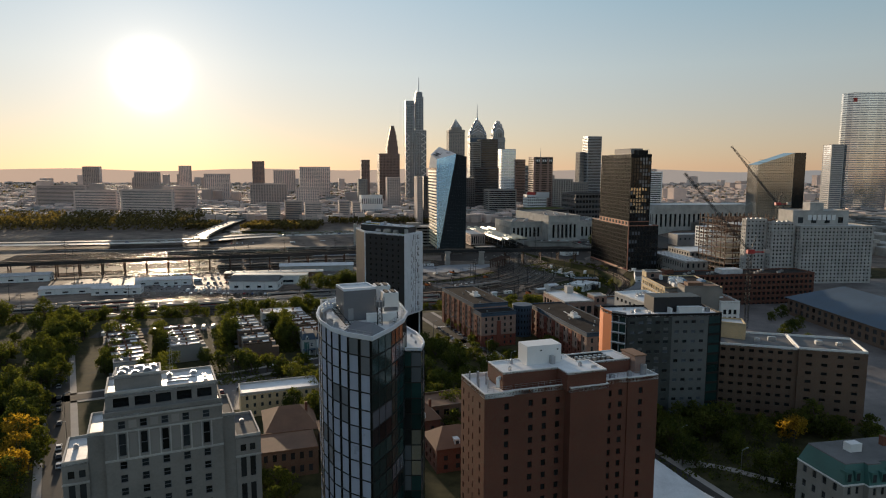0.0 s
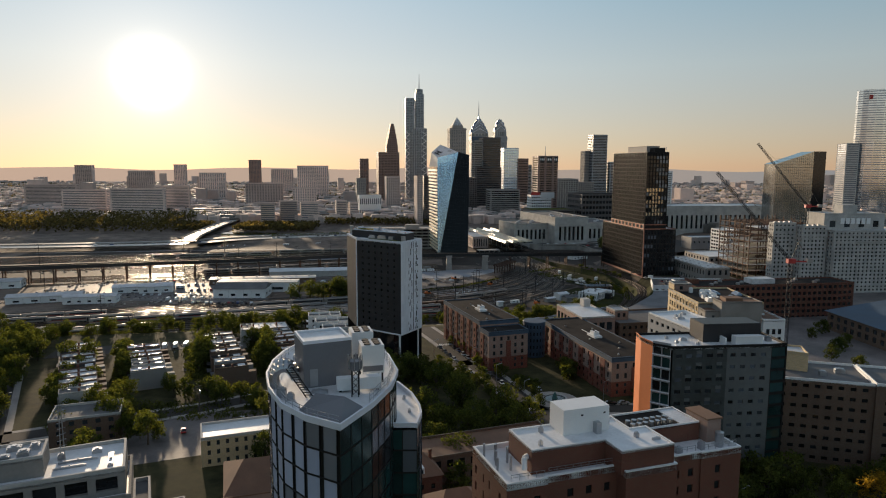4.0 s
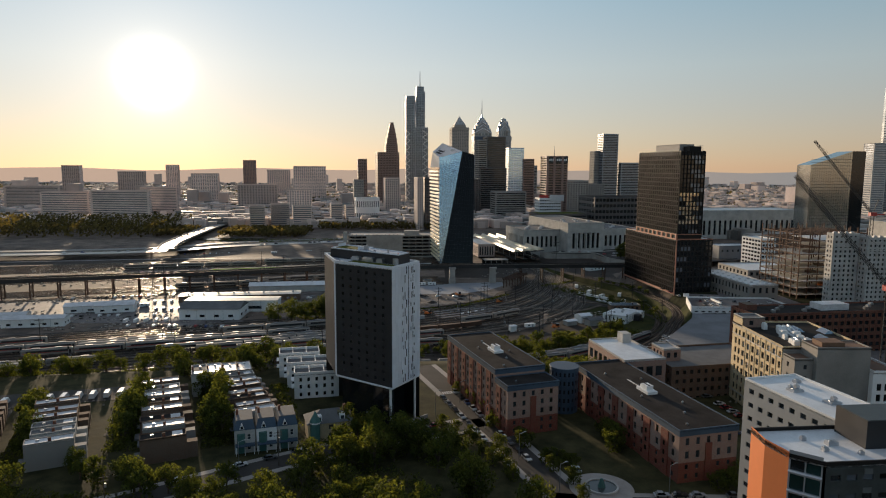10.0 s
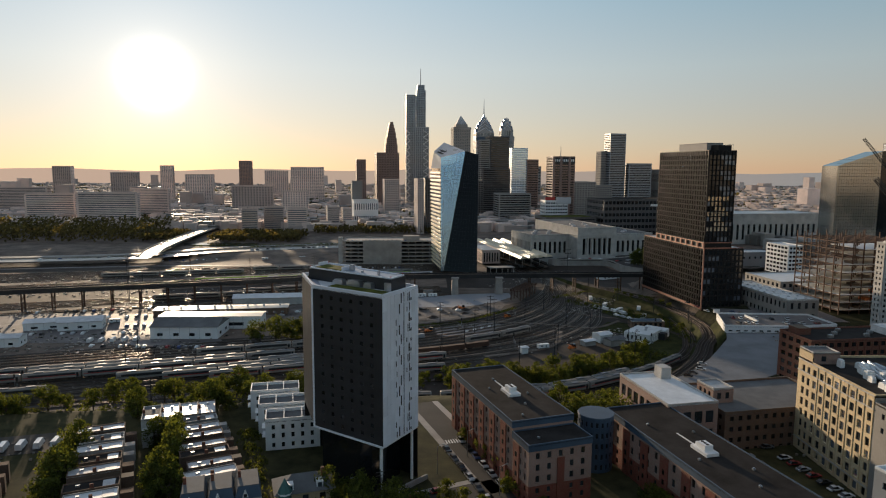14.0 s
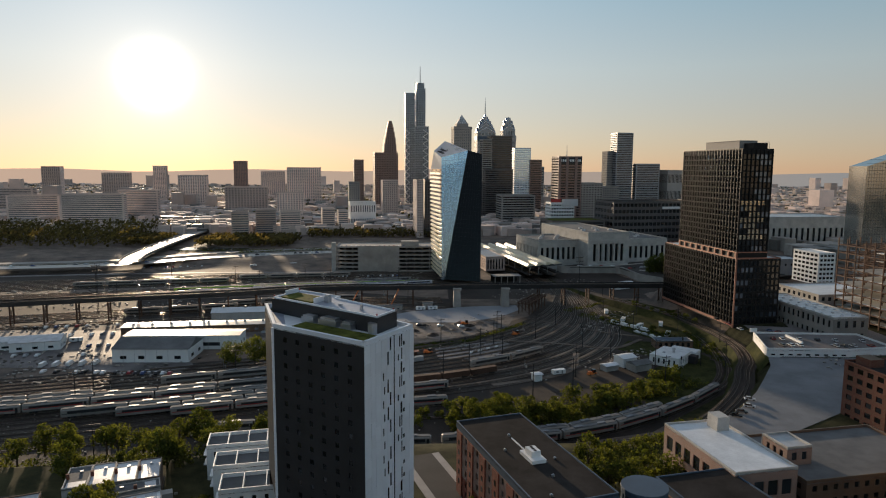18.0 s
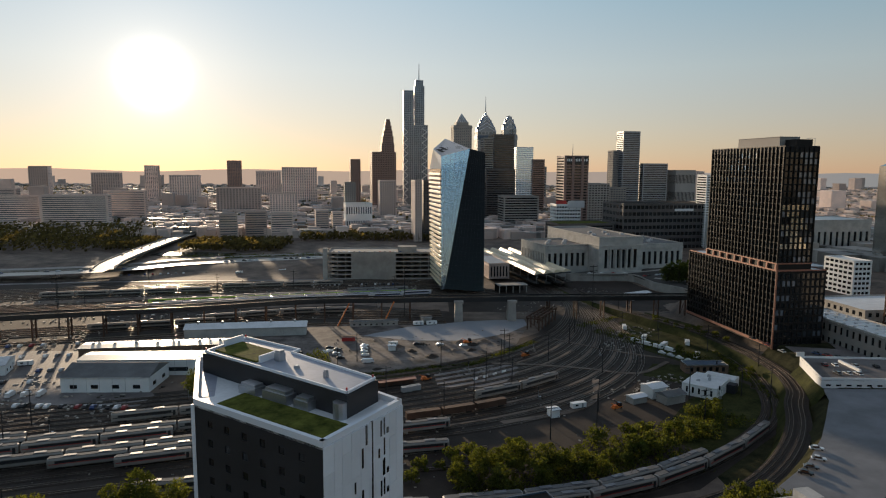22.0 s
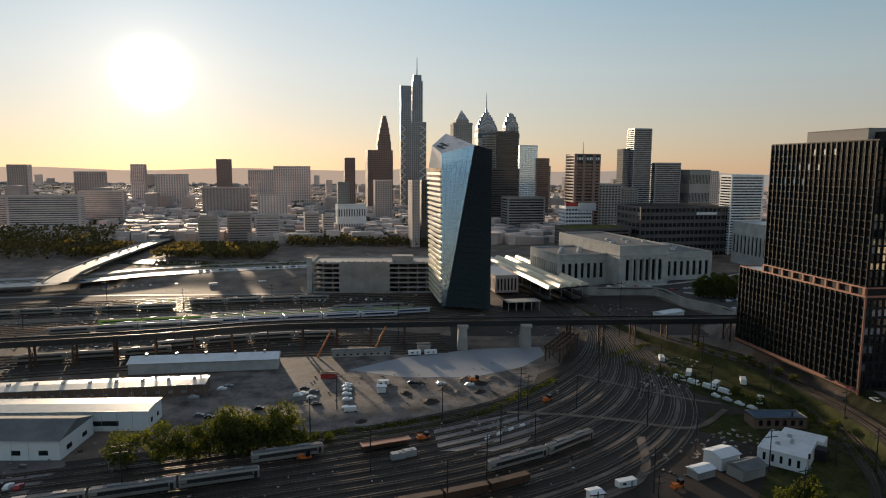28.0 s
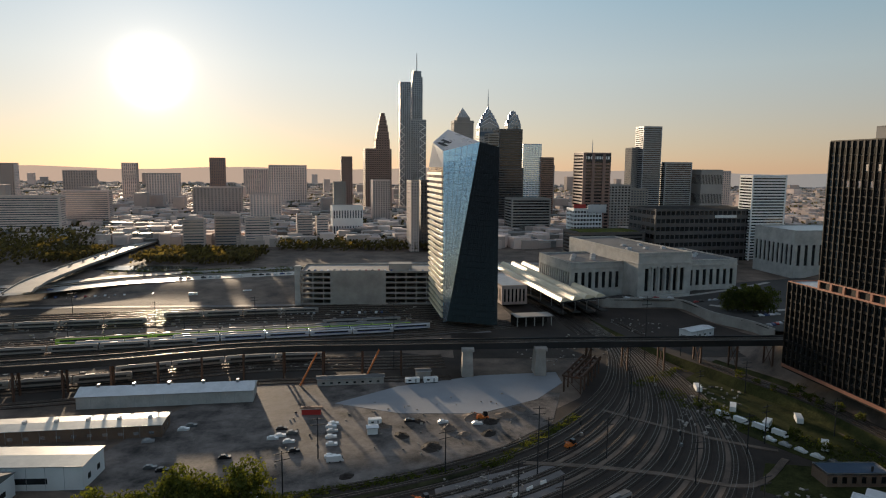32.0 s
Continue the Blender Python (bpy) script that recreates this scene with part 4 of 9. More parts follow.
    for x, y in ((1.6, .6), (4.2, .6), (7.6, -.9), (10.4, -.9), (14, .6), (17, .6), (20, .6), (23, .6)):
        ob = part("dormer", box(BM(), x - .8, y - .6, 16.4, x + .8, y + 1.6, 19.2), "teal", t)
        part("dormer_window", box(BM(), x - .5, y - .68, 16.7, x + .5, y - .6, 18.7), "glass", ob)
    part("chimney", box(BM(), 8, 7, 20.8, 11.5, 9.5, 23), "white_paint", t)
    part("chimney", box(BM(), 20, 9, 20.8, 21.4, 10.4, 23.4), "brick_red", t)


def millennium():
    t = thing("dormitory_tower", 0, 0, 0, 0, "dark dormitory tower with a white panelled end on slender columns", "building")
    a, c, r = Vector((-35.5, 364.0)), Vector((-13.5, 348.2)), Vector((-4.1, 363.8))
    u, v = (c - a).normalized(), (r - c).normalized()
    b = a - u * 8 + v * 23                                   # back corner
    lft = a - u * 18 + v * 14
    H, Z0 = 59.3, 16.4
    rows = floors(Z0 + 1, H - 1, 14, .35, .75)
    bm = BM()
    length = (c - a).length
    holes = facade(bm, a, u, length, Z0, H, spans(length, 6, .3, 2), rows, .18)
    v0, v1 = a + (lft - a), a
    facade(bm, lft, a - lft, (a - lft).length, Z0, H, [], [])
    part("dark_wall", bm, "black_panel", t)
    windows(holes, t, "glass_dark")
    # white end: panels of several heights, with dark slots
    end = r - c
    L = end.length
    bm = BM()
    facade(bm, c, v, L, Z0, H, [], [])
    facade(bm, r, (b - r), (b - r).length, 0, H, [], [])
    facade(bm, b, (lft - b), (lft - b).length, 0, H, [], [])
    part("end_wall", bm, "dark_frame", t)
    rnd = random.Random(5)
    turn = math.degrees(math.atan2(v.y, v.x))
    edges = [0, .11, .2, .31, .42, .52, .60, .71, .8, .9, 1.0]

    def on_end(name, x0, x1, z, h, out, m):
        bm = box(BM(), 0, -out, .02, x1 - x0, -.004, h - .02)
        ob = part(name, bm, m, t)
        p = c + v * x0
        ob.matrix_basis = Matrix.Translation((p.x, p.y, z)) @ pose(0, 0, 0, 0, 0, turn)
    for k in range(len(edges) - 1):
        z = Z0 + .02
        while z < H - .1:
            h = min(rnd.choice((2.9, 2.9, 5.8, 4.3)), H - z)
            on_end("panel", edges[k] * L + .03, edges[k + 1] * L - .03, z, h, .2 + .06 * rnd.random(), "white_panel")
            z += h
    for j in range(14):
        z = Z0 + .6 + j * 3.03
        for f, w, h in ((.43 + .05 * (j % 2), .42, 2.9), (.56, .30, 3.0), (.645 + .03 * (j % 3), .36, 2.4 if j % 3 else 1.4), (.76, .5, .9), (.36 - .02 * (j % 2), .32, 1.7), (.72, .3, 2.6)):
            if (j * 7 + int(f * 100)) % 5 or f == .56:
                on_end("slot_window", f * L, f * L + w, z, h, .29, "glass_dark")
    ring = [tuple(p) for p in (a, c, r, b, lft)]
    part("roof", prism(BM(), ring, H - .3, H), "roof_white", t)
    part("soffit", prism(BM(), [tuple(p) for p in (a, c, r, b)], Z0 - .4, Z0 - .003), "white_paint", t)
    # coping
    bm = BM()
    for p, q in zip(ring, ring[1:] + ring[:1]):
        p, q = Vector(p), Vector(q)
        e = (q - p).normalized(); n = Vector((-e.y, e.x))
        pts = [p, q, q + n * .7, p + n * .7]
        prism(bm, [tuple(x) for x in pts], H, H + .9)
    part("coping", bm, "white_panel", t)
    # green roof, upper volume and plant
    P = lambda s, w: tuple(a + u * s + v * w)
    part("green_roof", prism(BM(), [P(3.5, 1.6), P(25.6, 1.6), P(25.6, 7.2), P(3.5, 7.2)], H, H + .35), "sedum", t, "sedum green roof planting")
    up = [P(-11.5, 10.6), P(23.6, 9.2), P(23.2, 17.2), P(2.6, 19.6), P(2.6, 21.6), P(-12.5, 21.6)]
    part("upper_storey", prism(BM(), up, H, H + 3.4), "black_panel", t)
    ins = [P(-11.1, 11), P(23.2, 9.6), P(22.8, 16.8), P(2.2, 19.2), P(2.2, 21.2), P(-12.1, 21.2)]
    part("upper_roof", prism(BM(), ins, H + 3.4, H + 3.6), "roof_gloss", t, "silver roof sheet with a blue sheen in its colour")
    for p, q in zip(ins, ins[1:] + ins[:1]):
        part("coping", tube(BM(), (*p, H + 3.7), (*q, H + 3.7), .28, n=4), "white_panel", t)
    part("green_roof", prism(BM(), [P(-10, 12.2), P(1.2, 11.8), P(1.2, 17.6), P(-10, 18.4)], H + 3.6, H + 3.9), "sedum", t, "sedum green roof planting")
    part("green_roof", prism(BM(), [P(-13.5, 12), P(-12.6, 11.6), P(-12.9, 16.5), P(-15, 15)], H, H + .35), "sedum", t, "sedum green roof planting")
    part("low_roof_sheet", prism(BM(), [P(-16.4, 13.4), P(-2, 2.2), P(0, 4), P(-13, 15.4)], H + .01, H + .06), "roof_gloss", t, "silver roof sheet with a blue sheen in its colour")
    part("wall_stub", box(BM(), -.15, 0, 0, .15, 4.5, 1.2), "white_panel", t).matrix_basis = Matrix.Translation((*P(1.8, 12), H + 3.6)) @ pose(0, 0, 0, 0, 0, math.degrees(math.atan2(v.y, v.x)) - 90)
    part("wall_stub", box(BM(), -.15, 0, 0, .15, 4.5, 1.2), "white_panel", t).matrix_basis = Matrix.Translation((*P(-11, 15), H + 3.6)) @ pose(0, 0, 0, 0, 0, math.degrees(math.atan2(v.y, v.x)) - 90)
    for s, w, l, d, h, nm in ((10, 8.8, 5.5, 2.4, 2, "air_handler"), (15.5, 8.8, 3, 2, 1.8, "air_handler"), (22.5, 8.9, 2, 2, 2.4, "water_tank"), (3.6, 15, 1.3, 1.3, 1.8, "hatch"), (9, 13.6, .7, .7, .5, "hatch"), (16, 13, .6, .6, 1.2, "hatch"), (4, 8.4, 4, 2.2, 1.8, "air_handler")):
        z = H if w < 9.1 else H + 3.6
        bm = BM()
        if nm == "water_tank":
            prism(bm, [(x, y) for x, y in disc_ring(0, 0, 1.1, 12)], 0, h)
        else:
            box(bm, -l / 2, -d / 2, 0, l / 2, d / 2, h * .75); box(bm, -l * .4, -d * .4, h * .75, l * .4, d * .4, h)
        ob = part(nm, bm, "steel", t)
        p = P(s, w)
        ob.matrix_basis = Matrix.Translation((*p, z)) @ pose(0, 0, 0, 0, 0, math.degrees(math.atan2(u.y, u.x)))
    for s, w in ((23, 9.8), (-12, 21), (-11.2, 11.2), (22.6, 16.6)):
        ob = part("beacon", prism(BM(), disc_ring(*P(s, w), .14, 8), H + 3.6, H + 4.3), "red", t, "small red aviation light")
    # white edge strip, columns and the glazed base
    part("edge_strip", box(BM(), a.x - .3, a.y - .3, Z0, a.x + .25, a.y + .25, H), "white_panel", t)
    part("bottom_trim", tube(BM(), (a.x, a.y - .2, Z0 + .1), (c.x, c.y - .2, Z0 + .1), .32, n=4), "white_panel", t)
    for s, w in ((25.5, 1.2), (26, 16.5)):
        x, y = P(s, w)
        part("column", tube(BM(), (x, y, 0), (x, y, Z0 - .4), .45, n=10), "white_paint", t)
    part("base", prism(BM(), [P(1, 2.5), P(21, 2.5), P(21, 17), P(1, 17)], 0, Z0 - .4), "glass_dark", t, "dark recessed glazed base")
    part("ramp_wall", prism(BM(), [P(26, 1), P(26.6, 1), P(30.5, 19), P(29.9, 19)], 0, 1.6), "concrete", t)


def dorm_wing(name, x, y, turn, w, d, label, units, front, side, tops=((0, 1, 16.6),)):
    """A residence wing; tops: stretches of its length (as shares) with their roof heights."""
    t = thing(name, x, y, 0, turn, label, "building", "brick residence halls")
    for f0, f1, hi in tops:
        y0, y1 = d * f0 + (.004 if f0 else 0), d * f1
        n = max(3, round(side * (f1 - f0)))
        ring = [(0, y0), (w, y0), (w, y1), (0, y1)]
        lo = 6.4
        b = {0: front if not f0 else 0, 3: n}
        walls(t, ring, 0, lo, b, "brick_deep", "glass", [(1.2, 2.8), (4.2, 5.7)], .3, name="base_wall")
        k = int((hi - 1.7 - lo) / 2.85)
        step = (hi - 1.9 - lo) / k
        walls(t, ring, lo, hi - 1.7, b, "brick_dorm", "glass", [(lo + step * (q + .3), lo + step * (q + .85)) for q in range(k)], .34, name="upper_wall")
        # deep red bays standing proud of the wall, and the blue attic band
        m = max(1, round((y1 - y0) / 9.5))
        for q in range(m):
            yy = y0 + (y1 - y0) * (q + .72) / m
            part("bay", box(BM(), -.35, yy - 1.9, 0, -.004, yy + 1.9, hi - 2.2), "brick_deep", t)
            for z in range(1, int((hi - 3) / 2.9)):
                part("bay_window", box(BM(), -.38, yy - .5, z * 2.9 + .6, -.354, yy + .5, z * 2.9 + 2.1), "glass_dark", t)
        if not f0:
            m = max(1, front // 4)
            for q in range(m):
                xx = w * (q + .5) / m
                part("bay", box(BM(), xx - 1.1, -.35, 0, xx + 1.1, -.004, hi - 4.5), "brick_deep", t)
        rim = [(-.25, y0 - (.25 if not f0 else 0)), (w + .25, y0 - (.25 if not f0 else 0)), (w + .25, y1), (-.25, y1)]
        part("attic", prism(BM(), rim, hi - 1.7, hi - .2), "blue_trim", t, "blue slate attic band")
        flat_roof(t, rim, hi, "roof_dark", "blue_trim", .35)
        for (ux, uy) in units:
            if y0 <= uy < y1:
                ob = part("curb", box(BM(), ux - 2, uy - 3.6, hi, ux + 2, uy + 3.6, hi + .9), "white_paint", t)
                part("air_unit", box(BM(), ux - 1.3, uy - 1.8, hi + .9, ux + 1.3, uy + 1.8, hi + 2.5), "white_paint", ob)
                for q in (-1, 0, 1):
                    part("fan", prism(BM(), disc_ring(ux, uy + q * 1.1, .42, 10), hi + 2.5, hi + 2.62), "rubber", ob)
                part("duct", box(BM(), ux - .6, uy + 1.8, hi + .9, ux + .6, uy + 3.4, hi + 1.7), "white_paint", ob)
                part("pipe_run", box(BM(), ux - .15, uy + 3.6, hi, ux + .15, min(y1 - .5, uy + 13), hi + .25), "white_paint", ob)
        roof_units(t, [(w * (.25 + .5 * ((q * 7) % 3) / 2), y0 + 4 + q * 8.5, hi, .7, .7, .5) for q in range(int((y1 - y0) / 9))])
    return t


def dorms():
    dorm_wing("residence_wing", 27.2, 344.5, 18.0, 20, 63, "rose brick residence wing with blue attic band and flat dark roof", [(10, 34)], 5, 15, ((0, .17, 18.4), (.17, 1, 21.2)))
    dorm_wing("residence_wing", 74.8, 309.5, 13.8, 20.5, 71, "rose brick residence wing with blue attic band and white roof unit", [(10, 34)], 5, 16)
    t = thing("stair_tower", 52.5, 371.5, 0, 0, "round blue-tiled stair tower joining the residence wings", "building")
    ring = disc_ring(0, 0, 5.6, 20)
    walls(t, ring, 0, 17.6, {k: 1 for k in range(9, 20)}, "blue_trim", "glass", floors(0, 17, 5, .3, .8), .5, margin=.1)
    part("roof", prism(BM(), disc_ring(0, 0, 5.2, 20), 16.9, 17.2), "roof_dark", t)
    part("ring_cap", prism(BM(), disc_ring(0, 0, 5.8, 20), 17.6, 17.9, ring1=disc_ring(0, 0, 5.7, 20)), "blue_trim", t)


def white_roof_building():
    t = thing("warehouse", 78.2, 378.5, 0, 11, "low red brick warehouse with large windows and a white roof", "building")
    ring = ring_of(18.6, 34)
    walls(t, ring, -4, 17.2, {3: 7, 0: 4, 1: 6}, "brick_dorm", "glass", [(-1, 2.4), (4.6, 8.2), (10.4, 14.6)], .7)
    flat_roof(t, ring, 17.2, "roof_white", "limestone", .6)
    part("stair_head", box(BM(), 12.5, 26, 17.2, 16.5, 31, 21.5), "limestone", t)
    t2 = thing("brick_annex", 99, 382, -2, 11, "low dark brick annex with a flat grey roof", "building")
    ring = ring_of(48, 30)
    walls(t2, ring, 0, 15, {0: 14, 3: 8}, "brick_brown", "glass_dark", floors(0, 15, 4, .3, .75), .45, joined=True)
    flat_roof(t2, ring, 15, "roof_grey", "brick_brown", .8)
    ring = [(2, 10), (10, 10), (10, 20), (2, 20)]
    walls(t2, ring, 15, 20, {0: 2, 3: 3}, "brick_dorm", "glass", [(16.5, 18.8)], .5)
    flat_roof(t2, ring, 20, "roof_silver", "limestone", .6)
    bm = BM()
    for k in range(3):
        tube(bm, (5 + k * 2.2, 23, 15), (5 + k * 2.2, 23, 18.8), .8, n=10)
    part("tank", bm, "steel", t2)


def yellow_building():
    t = thing("factory_loft", 125.5, 338, 0, 0, "buff brick factory loft with a blank wing and cluttered roof", "building")
    rows = [(1 + k * 3.75, 3.5 + k * 3.75) for k in range(8)]
    # window front with its sun put into buff brick; taller head at far corner
    ring = [(0, 10), (31, 10), (31, 49), (0, 49)]
    custom_wall(t, ring[3], (0, 41), 0, 35, [(2.4, 4.0), (5.4, 7.0)], rows, "brick_buff", "glass", .35)
    custom_wall(t, (0, 41), ring[0], 0, 31.5, [(k * 3.9 + .6, k * 3.9 + 3.5) for k in range(7)] + [(28.2, 30.4)], rows, "brick_buff", "glass", .35, mixed=("glass", "glass_dark", "glass_bright", "glass", "glass_grey"))
    for k in range(8):
        part("pier", box(BM(), -.18, 10.2 + k * 3.9, 0, -.004, 10.8 + k * 3.9, 31), "brick_buff", t)
    for z in (3.9, 27.4, 31.2):
        part("string_course", box(BM(), -.3, 10, z, -.19, 49, z + .35), "limestone", t)
    # this wall, out of the sun, is coloured greyer
    custom_wall(t, ring[0], ring[1], 0, 31.5, [(14, 17), (20, 23)], rows, "beige")
    custom_wall(t, ring[1], ring[2], 0, 31.5, [], [], "brick_brown")
    custom_wall(t, ring[2], ring[3], 0, 31.5, [], [], "brick_brown")
    flat_roof(t, ring, 31.3, "roof_dark", "brick_buff", .7)
    head = [(.3, 41), (9, 41), (9, 48.7), (.3, 48.7)]
    for i in range(3):
        custom_wall(t, head[i], head[i + 1], 31.3, 35, [(2.5, 4.2)] if not i else [], [(32.2, 34)], "brick_dorm")
    flat_roof(t, [(0, 41), (9, 41), (9, 49), (0, 49)], 35, "roof_grey", "limestone", .4)
    # blank grey wing towards the street, with a lower step beside it
    for ring, h, wall, cols in ((((6.5, 0), (25, 0), (25, 9.996), (6.5, 9.996)), 34, "beige", []), (((0, 2), (6.496, 2), (6.496, 9.996), (0, 9.996)), 29.5, "beige", [(3.2, 4.4)])):
        for i in range(4):
            custom_wall(t, ring[i], ring[(i + 1) % 4], 0, h, cols if i in (0, 3) else [], [(22, 23.6), (26, 27.6)], wall)
        flat_roof(t, list(ring), h, "roof_tile", "beige", .4)
    part("roof_shed", box(BM(), 9, 2, 34, 17, 8, 35.6), "roof_tile", t)
    ring = [(25.004, -2), (35, -2), (35, 34), (31.004, 34), (31.004, 9.99), (25.004, 9.99)]
    walls(t, ring, 0, 26, {0: 3}, "white_paint", "glass_dark", rows[:6], .6)
    flat_roof(t, ring, 26, "roof_tile", "white_paint", .8)
    rnd = random.Random(3)
    roof_units(t, [(4 + rnd.uniform(0, 12), 14 + k * 1.5, 31.3, rnd.uniform(1.2, 3), rnd.uniform(1.2, 2.4), rnd.uniform(1, 2.6)) for k in range(17)], "white_paint")
    bm = BM()
    for k in range(3):
        tube(bm, (9 + k * 1.7, 16 + k * 2, 32.4), (13 + k * 2.5, 38 + k, 32.4), .55, n=8)
    part("duct_run", bm, "steel", t)
    for x, y in ((20, 20), (27, 30), (17, 33)):
        part("skylight", prism(BM(), [(x, y), (x + 4, y), (x + 4, y + 6), (x, y + 6)], 31.3, 32.6, ring1=[(x + 1.6, y + .4), (x + 2.4, y + .4), (x + 2.4, y + 5.6), (x + 1.6, y + 5.6)]), "glass_grey", t)
    m = block("brick_mill", 164, 445, -2, 8, 110, 21, 23, "long red brick mill block with rows of large windows", {0: 30, 3: 4}, 6, "brick_red", "glass_dark", "roof_dark", "brick_red", .6, joined=True)
    for k in range(31):
        part("pier", box(BM(), .9 + k * 3.6, -.25, 0, 1.5 + k * 3.6, -.004, 22.6), "brick_red", m)
    part("stair_head", box(BM(), 3, 12, 23, 9, 19, 26), "brick_red", m)
    part("roof_hall", box(BM(), 42, 6, 23, 58, 15, 26.2), "roof_silver", m, "pale blue-grey metal roof house")
    roof_units(m, [(14 + 6 * k, 6 + (k % 3) * 5, 23, 2, 1.8, 1.3) for k in range(14) if not 4 < k < 8])


for f in (beige_building, glass_tower, brick_tower, slate_building, brown_building, mansion, millennium, dorms, white_roof_building, yellow_building):
    f()


# ---- the dark glass tower by the railway curve ----
def dark_tower():
    t = thing("dark_office_tower", 185.8, 613.6, -2, 7.6, "black gridded office tower with a copper loggia storey above its podium", "building")
    H, P = 109, 43
    W, D = 20, 69.3
    ring = ring_of(W, D)
    up = floors(47.5, H - 2.5, 17, .1, .88)
    bm = BM()
    holes = []
    holes += facade(bm, (0, 0), (1, 0), W, P, H, spans(W, 7, .7, .3), up, .35)
    part("front_wall", bm, "dark_frame", t)
    bm = BM()
    side = facade(bm, (0, D), (0, -1), D, P, H, spans(D, 21, .68, .3), up, .35)
    part("side_wall", bm, "dark_frame", t)
    # cream panes on these storeys stand in for warm reflections
    low = [q for q in holes if 52 < q[0].z < 78]
    windows(low, t, "glass_bright", mixed=("glass_warm_reflect", "glass_warm_reflect", "glass_dark", "glass_warm_reflect", "glass_grey", "glass_warm_reflect", "glass"))
    windows([q for q in holes if not 52 < q[0].z < 78], t, "glass_dark", mixed=("glass_dark", "glass_grey", "glass_dark", "glass", "glass_dark", "glass_dark", "glass_grey"))
    windows(side[:-110], t, "glass_dark", joined=True)
    windows(side[-110:], t, "glass_dark", mixed=("glass_dark",) * 12 + ("glass", "glass_bright", "glass_dark"))
    bm = BM()
    for k in range(17):                                  # spandrel edges of the storeys
        z = 47.5 + k * 3.47 + .1
        box(bm, -.2, .1, z, -.006, D - .1, z + .07); box(bm, .1, -.2, z, W - .1, -.006, z + .07)
    part("spandrels", bm, "dark_frame", t, kind="stuff")
    bm = BM()
    facade(bm, (W, 0), (0, 1), D, P, H, [], []); facade(bm, (W, D), (-1, 0), W, P, H, [], [])
    part("back_wall", bm, "dark_frame", t)
    flat_roof(t, ring, H, "roof_grey", "dark_frame", .5)
    # deep vertical fins
    for k in range(22):
        y = D - .3 - k * (D - .6) / 21
        part("fin", box(BM(), -.45, y - .22, 47, -.004, y + .22, H), "dark_frame", t)
    for k in range(8):
        x = .3 + k * (W - .6) / 7
        part("fin", box(BM(), x - .2, -.4, 47, x + .2, -.004, H), "dark_frame", t)
    # loggia storey in copper
    part("loggia_sill", box(BM(), -.8, -.6, P - .2, W, D, P + .6), "copper", t)
    part("loggia_head", box(BM(), -.8, -.6, 46.6, W + .004, D, 47.2), "copper", t)
    for k in range(10):
        y = k * (D - 1.2) / 9
        part("loggia_pier", box(BM(), -.8, y, P + .6, .6, y + 1.2, 46.6), "copper", t)
    # podium
    pr = [(0, 0), (29.6, 0), (29.6, 90), (0, 90)]
    rows = floors(2, P - 1, 10, .12, .86)
    bm = BM()
    fr = facade(bm, (0, 0), (1, 0), 29.6, 0, P - .2, spans(29.6, 10, .68, .3), rows, .35)
    sd = facade(bm, (0, 90), (0, -1), 90, 0, P - .2, spans(90, 27, .66, .3), rows, .35)
    facade(bm, (29.6, 0), (0, 1), 90, 0, P - .2, [], []); facade(bm, (29.6, 90), (-1, 0), 29.6, 0, P - .2, [], [])
    part("podium_wall", bm, "dark_frame", t)
    windows(fr, t, "glass_dark", mixed=("glass_dark",) * 5 + ("glass", "glass_grey"))
    windows(sd, t, "glass_dark", joined=True)
    for k in range(28):
        y = .3 + k * 89.4 / 27
        part("fin", box(BM(), -.45, y - .22, 2.5, -.004, y + .22, P - .2), "dark_frame", t)
    part("base_band", box(BM(), -.6, -.3, .9, -.46, 90, 2.4), "copper", t)
    part("corner_trim", box(BM(), -.6, -.35, 0, .3, -.005, P - .2), "copper", t)
    flat_roof(t, pr, P - .19, "roof_silver", "copper", .5)
    ring = [(5, 12), (17, 12), (17, 50), (5, 50)]
    walls(t, ring, H, H + 5.5, {}, "far_stone")
    flat_roof(t, ring, H + 5.5, "roof_grey", "far_stone", .3)
    part("roof_screen", box(BM(), 8, 2.5, H, 17.5, 11.5, H + 4), "dark_frame", t)
    for y in (1.5, 5):
        bm = tube(BM(), (18, y, H), (18, y, H + 4.5), .12); tube(bm, (18, y, H + 4.5), (15.5, y, H + 4.5), .08)
        part("roof_davit", bm, "steel", t)


# ---- the glass crystal tower ----
def crystal_tower():
    t = thing("crystal_tower", 0, 0, 0, 0, "faceted mirror-glass office tower with a slanted prow top", "building")
    A0, A1 = (9.4, 818, -8), (8.8, 832, 104.5)       # prow edge, foot and head
    B0, B1 = (11.9, 819.6, -7.3), (34.0, 848, 111.5)  # edge between the blue and the dark facet
    C0, C1 = (44.6, 811, -8), (47.0, 843, 108)
    D0, D1 = (0.9, 880, -8), (-0.8, 880, 94)
    E0, E1 = (44, 862, -8), (46, 866, 106)
    F = (2.0, 852, 111); G = (12.8, 872, 121)
    K = (8.85, 831, 94)                               # where the crown meets the prow

    def poly(name, pts, m, label=""):
        bm = BM()
        bm.faces.new([bm.verts.new(p) for p in pts])
        bmesh.ops.solidify(bm, geom=bm.faces[:], thickness=.3)
        return part(name, bm, m, t, label)

    # facet colours stand in for reflections: blue for sky, dark for city
    blue = poly("blue_facet", (A1, A0, B0, B1), "glass_blue", "mirror facet narrowing to its foot, tinted for reflected sky")
